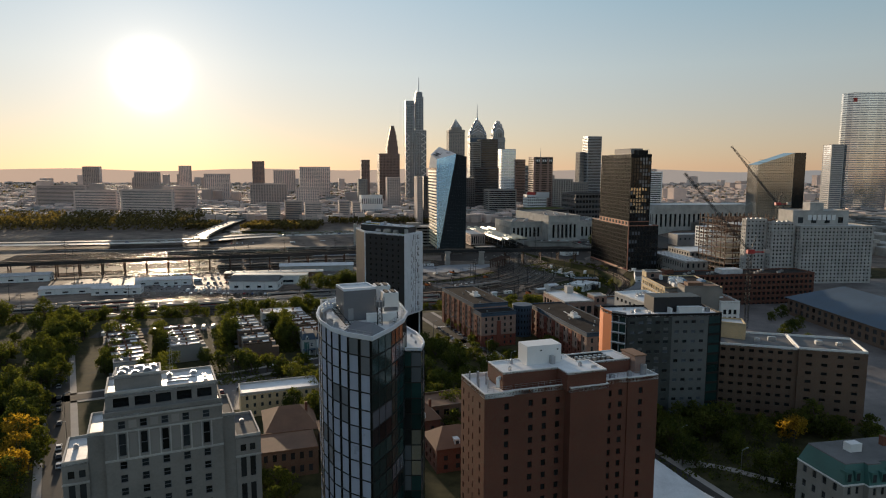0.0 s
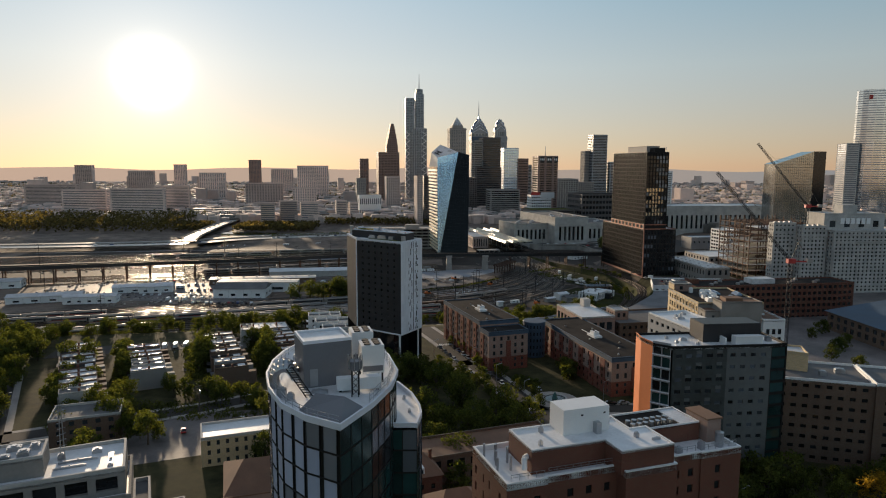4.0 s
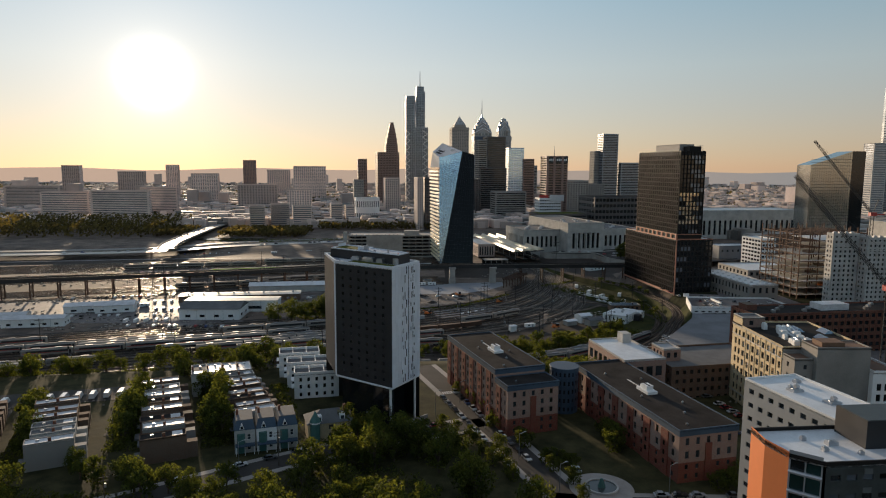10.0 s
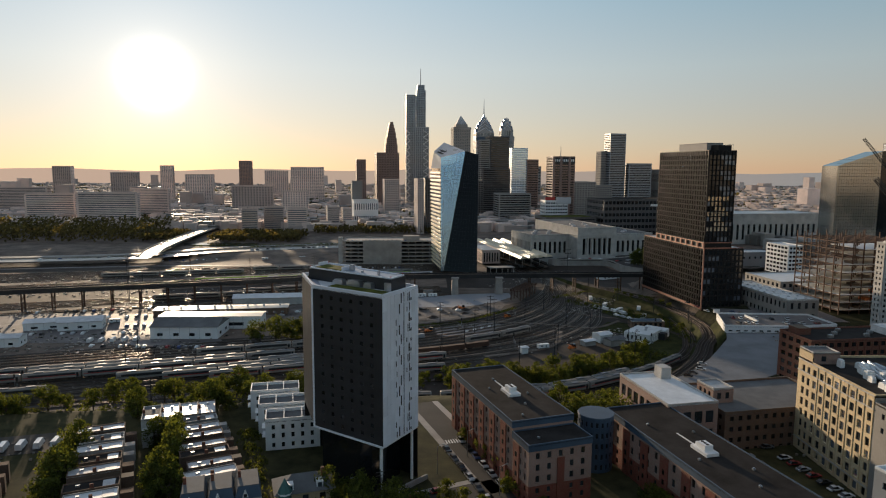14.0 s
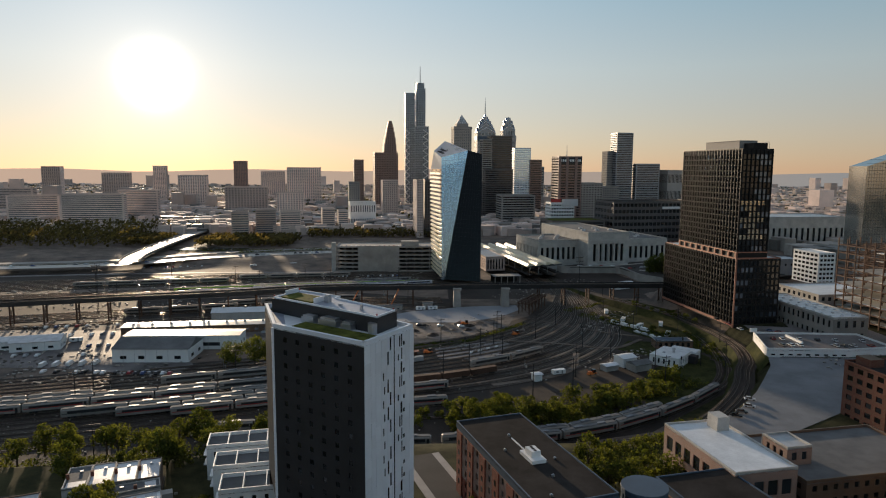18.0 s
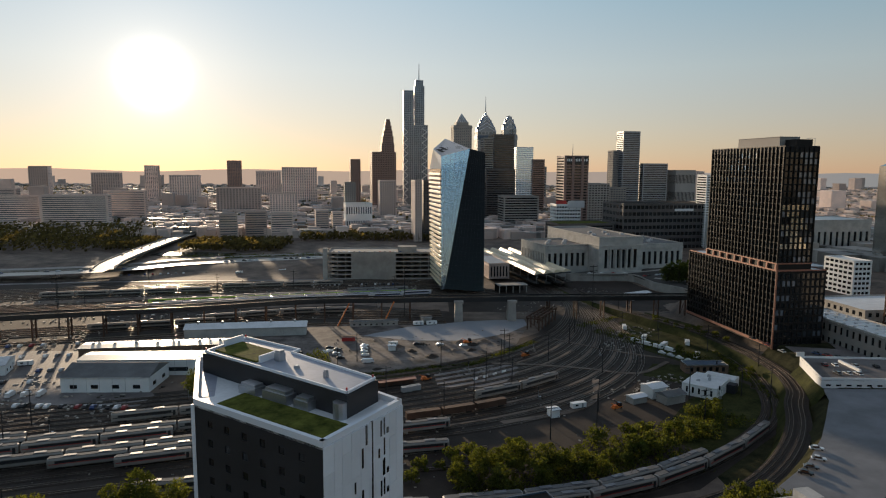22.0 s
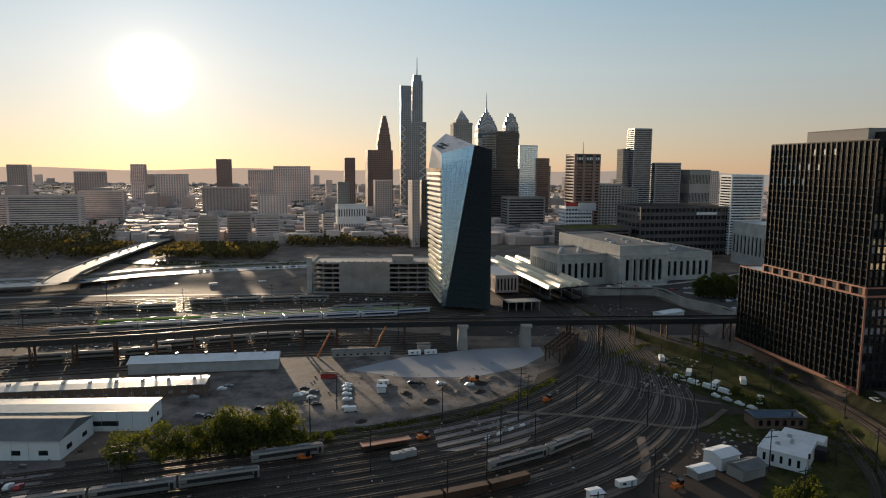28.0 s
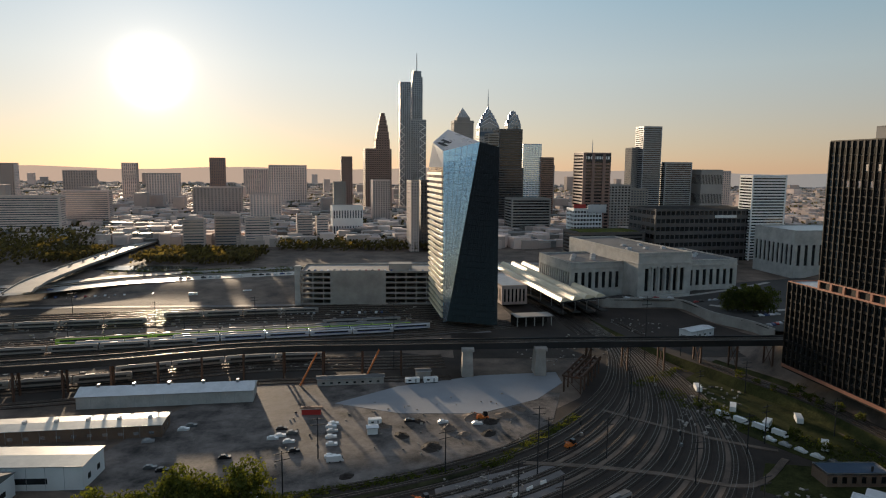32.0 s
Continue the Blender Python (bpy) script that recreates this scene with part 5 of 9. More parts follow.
    dark = poly("dark_facet", (B1, B0, C0, C1), "glass_dark", "mirror facet darkened for the city it reflects")
    stripe = poly("striped_facet", (D1, D0, A0, K), "glass_bright")
    poly("east_facet", (C1, C0, E0, E1), "glass_dark"); poly("rear_facet", (E1, E0, D0, D1), "glass_grey")
    top = poly("prow_screen", (A1, B1, G, F), "white_glass", "pale slanted glass crown")
    poly("crown_back", (B1, C1, E1, G), "glass_grey")
    poly("crown_side", (F, A1, K, D1), "white_glass")
    # storey lines
    mixv = lambda p, q, f: Vector(p).lerp(Vector(q), f)
    for k in range(29):
        z = -4 + k * 3.9
        f = (z + 8) / 112.5
        p, q, r = mixv(A0, A1, f), mixv(B0, B1, min(1, f * .955)), mixv(C0, C1, min(1, f * .97))
        if z < 93:
            d = mixv(D0, D1, (z + 8) / 102)
            part("floor_band", tube(BM(), (d.x - .3, d.y - .3, z), (p.x - .2, p.y + .6, z), 1.3, n=4), "sun_gold_band", stripe)
        if f < .99:
            part("floor_line", tube(BM(), (p.x, p.y - .12, z), (q.x, q.y - .12, q.z), .13, n=4), "glass_grey", blue)
            part("floor_line", tube(BM(), (q.x, q.y - .12, q.z), (r.x, r.y - .12, r.z), .1, n=4), "dark_frame", dark)
    for k in range(1, 6):
        f = k / 6
        part("mullion", tube(BM(), mixv(A0, B0, f) + Vector((0, -.15, 0)), mixv(A1, B1, f) + Vector((0, -.15, 0)), .1, n=4), "glass_grey", blue)
    for k in range(1, 9):
        f = k / 9
        part("mullion", tube(BM(), mixv(B0, C0, f) + Vector((0, -.15, 0)), mixv(B1, C1, f) + Vector((0, -.15, 0)), .09, n=4), "dark_frame", dark)
    # dark mark on the crown
    o, ux = Vector(A1), (Vector(B1) - Vector(A1)).normalized()
    vy = (Vector(G) - Vector(B1)).normalized()
    nn = ux.cross(vy).normalized()
    nn = nn if nn.z > 0 else -nn
    for s0, s1, w0, w1 in ((6, 9, 6, 15), (11.5, 14.5, 9, 18), (6, 14.5, 11, 13.2)):
        bm = BM()
        q = [o + ux * s + vy * w + nn * .35 for s, w in ((s0, w0), (s1, w0), (s1, w1), (s0, w1))]
        bm.faces.new([bm.verts.new(p) for p in q])
        part("mark", bm, "black_panel", top, "flat black mark")


dark_tower()
crystal_tower()


# ---- the stone railway station ----
def station():
    t = thing("railway_station", 161, 890, -4.5, 14, "pale limestone railway station with tall columned porticos", "station")
    hall = [(0, 0), (47, 0), (47, 120), (0, 120)]
    walls(t, hall, -7, 33.3, {0: 6}, "limestone", "glass_dark", [(4, 22)], .55, deep=1.4, margin=6, name="hall_wall")
    flat_roof(t, hall, 33.3, "roof_grey", "limestone", 1.2, .8)
    part("cornice", prism(BM(), [(-.7, -.7), (47.7, -.7), (47.7, 30), (-.7, 30)], 25.4, 26.4), "limestone", t)
    part("frieze", prism(BM(), [(-.4, -.4), (47.4, -.4), (47.4, 119), (-.4, 119)], 31.6, 32.4), "limestone", t)
    for k in range(5):
        x = 6.2 + (k + 1) * 34.6 / 6
        ob = part("column", tube(BM(), (x, -.6, 3), (x, -.6, 22.6), 1.15, .95, n=14), "limestone", t)
        part("capital", box(BM(), x - 1.4, -2, 22.6, x + 1.4, .6, 23.6), "limestone", ob)
    part("steps", box(BM(), 3, -4, -.6, 44, -.004, 1.4), "limestone", t)
    for x0, x1, y0, y1, n in ((-46, -.004, 22, 84, 7), (47.004, 103, 16, 90, 8)):
        r = [(x0, y0), (x1, y0), (x1, y1), (x0, y1)]
        walls(t, r, -7, 24.2, {0: n, 3: 14, 1: 12}, "limestone", "glass_dark", [(4, 17)], .5, deep=.9, margin=2, name="wing_wall")
        flat_roof(t, r, 24.2, "roof_grey", "limestone", 1, .6)
        part("cornice", prism(BM(), [(x0 - .5, y0 - .5), (x1 + .5 if x0 > 0 else x1, y0 - .5), (x1 + .5 if x0 > 0 else x1, y1), (x0 - .5, y1)], 20, 20.8), "limestone", t)
    roof_units(t, [(-36 + 6 * k, 40 + (k % 3) * 11, 24.2, 4, 3, 2) for k in range(6)] + [(9 + 8 * k, 30 + (k % 2) * 22, 33.3, 4, 3, 1.6) for k in range(5)] + [(60 + 9 * k, 40 + (k % 2) * 10, 24.2, 3.5, 3, 1.8) for k in range(4)], "roof_silver")
    # platform canopies
    c = thing("platform_canopy", 91, 838, -7, 11, "long ribbed pale platform canopies on steel posts", "canopy")
    for k in range(4):
        x, y0 = k * 10.6, k * 3.8
        bm = BM()
        v = [bm.verts.new(p) for y in (y0, 176) for p in ((x, y, 9.2), (x + 1.4, y, 11.6), (x + 3.2, y, 12.0), (x + 7.4, y, 10.4), (x + 7.4, y, 9.9), (x, y, 8.8))]
        for q in range(6):
            bm.faces.new((v[q], v[(q + 1) % 6], v[6 + (q + 1) % 6], v[6 + q]))
        bm.faces.new(v[:6][::-1]); bm.faces.new(v[6:])
        part("canopy_rib", bm, "sun_gold_band", c, "sloped canopy rib in sun-warmed cream")
        if k < 3:
            # dark sheet stands in for shade in the open gap
            part("canopy_gap", prism(BM(), [(x + 7.404, y0 + 2), (x + 10.596, y0 + 4), (x + 10.596, 176), (x + 7.404, 176)], 8.2, 8.6), "roof_dark", c, "dark sheet for the shaded gap between ribs")
        for q in range(8):
            part("post", tube(BM(), (x + 3, y0 + 2 + q * 22, 0), (x + 3, y0 + 2 + q * 22, 9.7), .3), "steel", c)
    bm = BM()
    v = [bm.verts.new(p) for p in ((0, -.8, 8.2), (39.2, 10.6, 8.2), (39.2, 11.4, 8.2), (0, -.02, 8.2), (0, -.8, 9.0), (39.2, 10.6, 9.0), (39.2, 11.4, 9.0), (0, -.02, 9.0))]
    for f in ((3, 2, 1, 0), (4, 5, 6, 7), (0, 1, 5, 4), (1, 2, 6, 5), (2, 3, 7, 6), (3, 0, 4, 7)):
        bm.faces.new([v[q] for q in f])
    part("end_beam", bm, "dark_steel", c)
    for x in (1, 11.6, 22.2, 32.8):
        part("platform", box(BM(), x, 4, 0, x + 5.4, 176, 1.1), "asphalt", c)
    # low ribbed wing and platform house between the tracks and the glass tower
    w = block("ribbed_wing", 55, 880, -9, 11, 20, 60, 14, "low pale wing with upright ribs beside the platforms", {0: 6, 3: 16}, 1, "far_wall", "glass_dark", "roof_silver", None, .45, .15, .85, joined=True)
    h = thing("platform_house", 58, 818, -11, 11, "low open platform house on posts with a flat roof", "shed")
    part("roof", box(BM(), 0, 0, 6.4, 26, 12, 7), "concrete", h)
    for x in (1, 7, 13, 19, 25):
        part("post", box(BM(), x - .3, .4, 0, x + .3, 1, 6.4), "concrete", h)
    part("back_wall", box(BM(), 0, 11.4, 0, 26, 12, 6.4), "roof_dark", h)
    # post office behind
    block("post_office", 338, 990, -8, 8, 170, 60, 46, "long grey stone post office with a colonnade of tall windows", {0: 22, 3: 9}, 1, "limestone", "glass_dark", "roof_silver", None, .45, .3, .72, joined=True, deep=.8)
    hall = block("dark_podium_hall", 240, 1085, -8, 10, 125, 60, 59, "wide black glass office block with a white sign", {0: 22, 3: 6}, 7, "far_dark", "glass_dark", "roof_dark", "far_dark", .8, joined=True)
    part("sign_bar", box(BM(), 70, -.5, 50, 96, -.05, 53), "white_paint", hall, "plain white sign bar")


station()


# ---- parking garage and towers of the far bank ----
def garage():
    t = thing("parking_garage", -97, 886, -11, 2.5, "grey concrete parking garage with open decks and corner stair tower", "garage")
    w, d = 104, 38
    for k in range(7):
        z = k * 4.1
        part("deck", box(BM(), 0, 0, z, w, d, z + .5), "concrete", t)
        part("spandrel", box(BM(), 0, -.25, z + .1, w, -.004, z + 1.5), "concrete", t)
        part("spandrel", box(BM(), -.25, -.25, z + .1, -.004, d, z + 1.5), "concrete", t)
    for k in range(14):
        x = 1 + k * (w - 2) / 13
        part("column", box(BM(), x - .4, .3, 0, x + .4, 1.1, 25.1), "concrete", t)
    part("core_wall", box(BM(), 22, -.5, 0, 64, -.26, 26.5), "concrete", t)
    part("back_wall", box(BM(), 0, d + .004, 0, w, d + .5, 26), "concrete", t)
    part("inner_wall", box(BM(), 2, 16, .5, w - 2, 16.4, 24.6), "roof_dark", t)
    part("stair_tower", box(BM(), -4.5, -2, 0, -.3, 3.5, 30), "limestone", t, "pale stair tower with window slots")
    ob = part("stair_house", box(BM(), 66, 10, 25.1, 84, 22, 30), "concrete", t)


garage()


# ---- the skyline ----
def far_tower(name, x0, x1, y, z, label, d=None, wall="far_stone", glazing="far_glass", storey=4.0, bays=8, turn=12, share=.55, lo=.3, hi=.8, roof="roof_grey", base=-6, group="", strips=False):
    """A tower seen from afar: rows of windows on the two sides that face the viewer."""
    w = (x1 - x0)
    d = d or w
    t = thing(name, x0, y, base, turn, label, "building", group)
    h = z - base
    nf = max(2, int(h / storey))
    ring = ring_of(w * .86, d)
    bm = BM()
    holes = []
    rows = floors(0, h - 1, nf, lo, hi)
    for (a, b, n) in (((0, 0), (ring[1][0], 0), bays), ((0, d), (0, 0), max(2, int(bays * d / w))), ((ring[1][0], 0), (ring[1][0], d), max(2, int(bays * d / w)))):
        length = math.hypot(b[0] - a[0], b[1] - a[1])
        holes += facade(bm, a, (b[0] - a[0], b[1] - a[1]), length, 0, h, spans(length, 1 if strips else n, .94 if strips else share, .4), rows, .4)
    facade(bm, ring[2], (-1, 0), ring[1][0], 0, h, [], [])
    part("wall", bm, wall, t)
    windows(holes, t, glazing, joined=True)
    flat_roof(t, ring, h, roof, wall, 1.2, .5)
    return t, ring, h


def crown(t, steps, material):
    """Stacked blocks on a roof: x0, y0, x1, y1, z0, z1."""
    for x0, y0, x1, y1, z0, z1 in steps:
        part("crown_tier", box(BM(), x0, y0, x1, y1, z0, z1), material, t)


def skyline():
    # stepped red granite tower
    t, r, h = far_tower("granite_tower", -131, -68, 1750, 128, "red granite tower stepping up to a narrow crown", 42, "far_red", "glass_dark", 4, 14)
    for x0, x1, z0, z1 in ((22, 51, 128, 148), (24.5, 49.5, 148, 163), (27.5, 47.5, 163, 176), (30, 45.5, 176, 187), (32, 43.5, 187, 195), (33.5, 42, 195, 201)):
        ring = [(x0, 5 + (x0 - 22) * .6), (x1, 5 + (x0 - 22) * .6), (x1, 34 - (x0 - 22) * .6), (x0, 34 - (x0 - 22) * .6)]
        walls(t, ring, z0 + 6, z1 + 6, {0: 5, 3: 4}, "far_red", "glass_dark", floors(z0 + 6, z1 + 6, max(2, int((z1 - z0) / 4.5)), .3, .75), .5, joined=True, name="crown_wall", deep=.6)
        flat_roof(t, ring, z1 + 6, "roof_grey", "far_red", .8)
    # tallest tower: offset shafts, braced corners and a mast
    t, r, h = far_tower("tallest_tower", -60, 1, 1850, 194, "tallest glass and steel tower with offset shafts and a thin mast", 50, "far_steel", "far_glass", 4.2, 11, 6, .75, .12, .9)
    for x0, x1, z0, z1 in ((-5, 19, 0, 280), (22, 45, 200, 292), (24, 42, 292, 305)):
        ring = [(x0, 8), (x1, 8), (x1, 36), (x0, 36)] if x0 > 0 else [(x0, -2), (x1, -2), (x1, 36), (x0, 36)]
        walls(t, ring, z0, z1, {0: 5, 3: 5}, "far_steel", "far_glass", floors(z0, z1, max(3, int((z1 - z0) / 4.2)), .12, .9), .8, joined=True, name="shaft_wall")
        flat_roof(t, ring, z1, "roof_grey", "far_steel", .6)
    for k in range(10):                                  # projecting ledges up the side of the left shaft
        part("ledge", box(BM(), 19.004, 4, 205 + k * 7, 21.5, 30, 208 + k * 7), "white_panel", t)
    part("mast", tube(BM(), (33, 22, 305), (33, 22, 346), 1.5, .6, n=8), "white_paint", t)
    for x0, x1, y, top in ((-4.5, 5, -2.7, 190), (38, 51, -.7, 195)):
        bm = BM()
        for k in range(int(top / 17)):
            z = 6 + k * 17
            tube(bm, (x0, y, z), (x1, y, z + 8.5), .9, n=4); tube(bm, (x1, y, z + 8.5), (x0, y, z + 17), .9, n=4)
        part("bracing", bm, "white_paint", t)
    # pyramid-topped tower
    t, r, h = far_tower("pyramid_tower", 60, 117, 2040, 206, "grey stone tower with an open pyramid top", 45, "far_stone", "far_glass", 4.2, 9, 8)
    part("shoulder", box(BM(), -1.2, -1.2, h - 5, 50.2, 46, h - 1), "far_stone", t)
    part("drum", box(BM(), 8, 6, h, 41, 39, h + 9), "far_stone", t)
    part("pyramid", prism(BM(), [(9, 7), (40, 7), (40, 38), (9, 38)], h + 9, h + 34, ring1=[(24, 22), (25, 22), (25, 23), (24, 23)]), "grey_panel", t)
    bm = BM()
    for x in (14, 19, 24.5, 30, 35):
        tube(bm, (x, 6.9, h + 9), (24.5, 22, h + 34), .5, n=4)
    part("pyramid_rib", bm, "white_paint", t)

    def cross_gable(bm, x0, x1, y0, y1, z, rise):
        """Two pitched roofs that cross, with a gable on every side."""
        mx, my = (x0 + x1) / 2, (y0 + y1) / 2
        for a, b, c, d, e, f in (((x0, y0), (x1, y0), (x1, y1), (x0, y1), (mx, y0), (mx, y1)), ((x1, y0), (x1, y1), (x0, y1), (x0, y0), (x1, my), (x0, my))):
            v = [bm.verts.new((*p, z)) for p in (a, b, c, d)] + [bm.verts.new((*p, z + rise)) for p in (e, f)]
            for q in ((0, 1, 4), (1, 2, 5, 4), (2, 3, 5), (3, 0, 4, 5)):
                bm.faces.new([v[i] for i in q])

    # two towers with stacked chevron crowns
    for nm, x0, x1, y, z, tiers, top, lab in (("spire_tower", 134, 198, 2190, 190, ((0, 9, 15), (5, 8, 15), (10, 7, 15), (15, 6, 13), (19.5, 5, 12)), 303, "blue-glass tower with stacked gables and a needle spire"),
                                              ("gabled_tower", 208, 256, 2190, 190, ((2, 16, 16), (7, 12, 15), (13, 8, 12)), 0, "blue-glass tower with a pointed gabled crown")):
        t, r, h = far_tower(nm, x0, x1, y, z, lab, 44 if top else 36, "grey_panel", "far_glass", 4, 10, 8, .7)
        w, d = r[1][0], r[2][1]
        part("cornice", box(BM(), -1, -1, h - 14, w + 1, d, h - 2), "blue_trim" if top else "grey_panel", t)
        zz = h
        for i, hi, rise in tiers:
            ring = [(i, i * .8), (w - i, i * .8), (w - i, d - i * .8), (i, d - i * .8)]
            walls(t, ring, zz, zz + hi, {0: 5, 3: 5}, "grey_panel", "far_glass", [(zz + .8, zz + hi - .6)], .75, joined=True, name="crown_wall")
            bm = BM()
            cross_gable(bm, i, w - i, i * .8, d - i * .8, zz + hi, rise)
            part("gable", bm, "glass_grey", t)
            bm = BM()
            for px in (i, w - i):
                tube(bm, (px, i * .8 - .3, zz + hi), (w / 2, i * .8 - .3, zz + hi + rise), .8, n=4)
            part("gable_edge", bm, "white_panel", t, "pale chevron edge")
            zz += hi + (2.5 if top else 3)
        part("cap", prism(BM(), [(w / 2 - 5, d / 2 - 5), (w / 2 + 5, d / 2 - 5), (w / 2 + 5, d / 2 + 5), (w / 2 - 5, d / 2 + 5)], zz, zz + (26 if top else 12), ring1=[(w / 2 - .4, d / 2 - .4), (w / 2 + .4, d / 2 - .4), (w / 2 + .4, d / 2 + .4), (w / 2 - .4, d / 2 + .4)]), "glass_grey", t)
        if top:
            part("spire", tube(BM(), (w / 2, d / 2, zz + 14), (w / 2, d / 2, top + 6), 2.0, .3, n=8), "steel", t)
    S = [  # name, x0, x1, y, top, label, depth, wall, glass, storey, bays, turn, share, strips
        ("office_tower", 116, 162, 1500, 156, "dark office tower with pale storey bands", 45, "far_dark", "glass_dark", 4, 12, 8, .6, True),
        ("office_tower", 97, 118, 1492, 149, "slim banded office shaft beside the dark tower", 30, "far_stone", "glass_dark", 4, 5, 8, .6, True),
        ("office_tower", 100, 165, 1478, 92, "broad dark lower block of the office tower", 12, "far_dark", "glass_dark", 4, 14, 8, .6, True),
        ("office_tower", 184, 228, 1700, 139, "pale blue glass office tower with a white grid", 40, "white_panel", "glass_blue", 4, 6, 8, .86, False),
        ("office_tower", 220, 251, 1700, 113, "brown granite office tower with banded windows", 40, "far_red", "glass_dark", 4, 7, 8, .6, True),
        ("office_tower", 252, 292, 1900, 98, "grey banded office tower with rows of windows", 40, "far_stone", "glass_dark", 4, 7, 8, .6, True),
        ("apartment_tower", 357, 396, 1500, 163, "slim grey glass apartment tower with balconies", 28, "far_steel", "glass_dark", 3.4, 8, 10, .7, True),
        ("apartment_tower", 343, 356, 1515, 128, "pale apartment tower beside the slim tower", 24, "far_stone", "far_glass", 3.4, 4, 10, .6, False),
        ("office_tower", 396, 454, 1500, 104, "wide brown-grey apartment slab", 30, "far_steel", "glass_dark", 3.4, 14, 10, .6, True),
        ("office_tower", 458, 505, 1500, 92, "office tower with white vertical ribs", 36, "far_stone", "glass_dark", 30, 14, 10, .5, False),
        ("office_tower", 505, 545, 1560, 90, "brown apartment tower with rows of windows", 30, "far_wall", "far_glass", 3.4, 8, 10, .5, False),
        ("apartment_slab", 349, 398, 1100, 87, "white apartment slab with banded balconies", 22, "white_paint", "glass", 3.2, 12, 10, .8, True),
        ("hospital_block", -133, -84, 1300, 38, "white rectangular apartment block with vertical bays", 22, "white_paint", "far_glass", 30, 11, 16, .5, False),
        ("narrow_slab", -21, -10, 1150, 77, "narrow tan slab tower with rows of windows", 30, "far_wall", "far_glass", 3.6, 3, 12, .5, False),
        ("narrow_slab", -10, 6, 1165, 77, "dark narrow tower with rows of windows", 22, "far_dark", "glass_dark", 3.6, 4, 8, .5, False),
        ("apartment_tower", -173, -148, 1700, 111, "dark brown apartment tower with rows of windows", 24, "far_red", "glass_dark", 3.6, 5, 12, .5, False),
        ("apartment_tower", -160, -136, 1500, 66, "pale grey apartment tower with rows of windows", 24, "far_stone", "far_glass", 3.6, 5, 12, .5, False),
        ("apartment_tower", -95, -60, 1500, 70, "grey mid-height office building", 30, "far_wall", "far_glass", 3.6, 7, 12, .5, False),
        ("hospital_block", -388, -283, 2000, 93, "broad brown institutional block", 40, "far_wall", "far_glass", 4, 16, 12, .5, False),
        ("apartment_tower", -529, -489, 2000, 109, "brown apartment tower with sloped shoulders", 36, "far_red", "far_glass", 3.6, 8, 12, .5, False),
        ("billboard_block", 176, 218, 1190, 44, "low white block with a grid of windows", 26, "white_paint", "glass_dark", 5, 9, 8, .7, False),
        ("garage_block", 158, 245, 1075, 26, "low dark garage with a grassy roof", 44, "far_dark", "glass_dark", 4, 12, 12, .8, True),
        ("office_tower", 240, 300, 1330, 70, "grey office block with rows of windows", 36, "far_stone", "glass_dark", 4, 10, 10, .6, False),
        ("office_tower", 300, 345, 1400, 62, "pale office block with rows of windows", 36, "far_stone", "far_glass", 4, 8, 10, .6, False),
        ("apartment_tower", 60, 105, 1420, 70, "dark office block behind the crystal tower", 36, "far_dark", "glass_dark", 4, 8, 10, .6, False),
        ("office_tower", 120, 190, 1350, 48, "banded low office block with rows of windows", 36, "far_stone", "glass_dark", 4, 12, 10, .7, True),
        ("apartment_tower", -785, -745, 2100, 95, "distant brown apartment tower in haze-paled colour", 30, "far_wall", "far_glass", 3.6, 7, 12, .5, False),
        ("apartment_tower", -640, -560, 1900, 72, "distant brown institutional block in haze-paled colour", 40, "far_wall", "far_glass", 3.6, 12, 12, .5, False),
        ("apartment_tower", -560, -470, 2400, 80, "distant brown broad block in haze-paled colour", 40, "far_wall", "far_glass", 3.6, 12, 12, .5, False),
        ("apartment_tower", -980, -930, 1900, 92, "distant brown apartment slab in haze-paled colour", 30, "far_wall", "far_glass", 3.6, 9, 12, .5, False),
        ("apartment_tower", -880, -800, 2000, 76, "distant brown institutional slab in haze-paled colour", 30, "far_wall", "far_glass", 3.6, 12, 12, .5, False),
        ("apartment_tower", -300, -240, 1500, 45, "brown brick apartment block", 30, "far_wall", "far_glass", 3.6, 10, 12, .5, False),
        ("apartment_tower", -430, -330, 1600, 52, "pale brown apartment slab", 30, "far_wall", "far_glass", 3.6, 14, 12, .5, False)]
    for nm, x0, x1, y, z, lab, d, wall, gl, st, bays, turn, share, strips in S:
        far_tower(nm, x0, x1, y, z, lab, d, wall, gl, st, bays, turn, share, strips=strips)
    # roof billboards and the grass on the dark garage
    for x, m, lab in ((176, "red", "plain red roof billboard"), (193, "car_pale", "plain pale roof billboard")):
        t = thing("billboard", x, 1191, 38, 8, lab, "billboard", "roof billboards")
        part("panel", box(BM(), 0, 0, 2, 15 if m == "red" else 24, .6, 12), m, t)
        for px in (2, 12):
            part("post", box(BM(), px, .7, 0, px + .6, 1.4, 11), "dark_steel", t)
    t = thing("roof_meadow", 160, 1078, 26, 12, "grassy planted roof of the dark garage", "roof garden")
    part("planting", box(BM(), 3, 3, 0, 70, 40, .8), "sedum", t)
    # lettered tower with a mast
    t, r, h = far_tower("sign_tower", 190, 232, 1210, 112, "dark brown tower with copper-lit bays and a roof sign band", 34, "far_red", "glass_dark", 4, 9, 8, .6, strips=True)
    part("sign_band", box(BM(), 0, -.5, h - 10, 36, -.01, h - .5), "black_panel", t, "dark sign band")
    for k in range(9):
        part("sign_bar", box(BM(), 2 + k * 3.7, -.9, h - 7, 4.4 + k * 3.7, -.51, h - 3.4), "white_paint", t, "plain white sign bar")
    bm = BM()
    for x in (-.6, 11, 25):
        box(bm, x, -1, 0, x + 4, -.02, h)
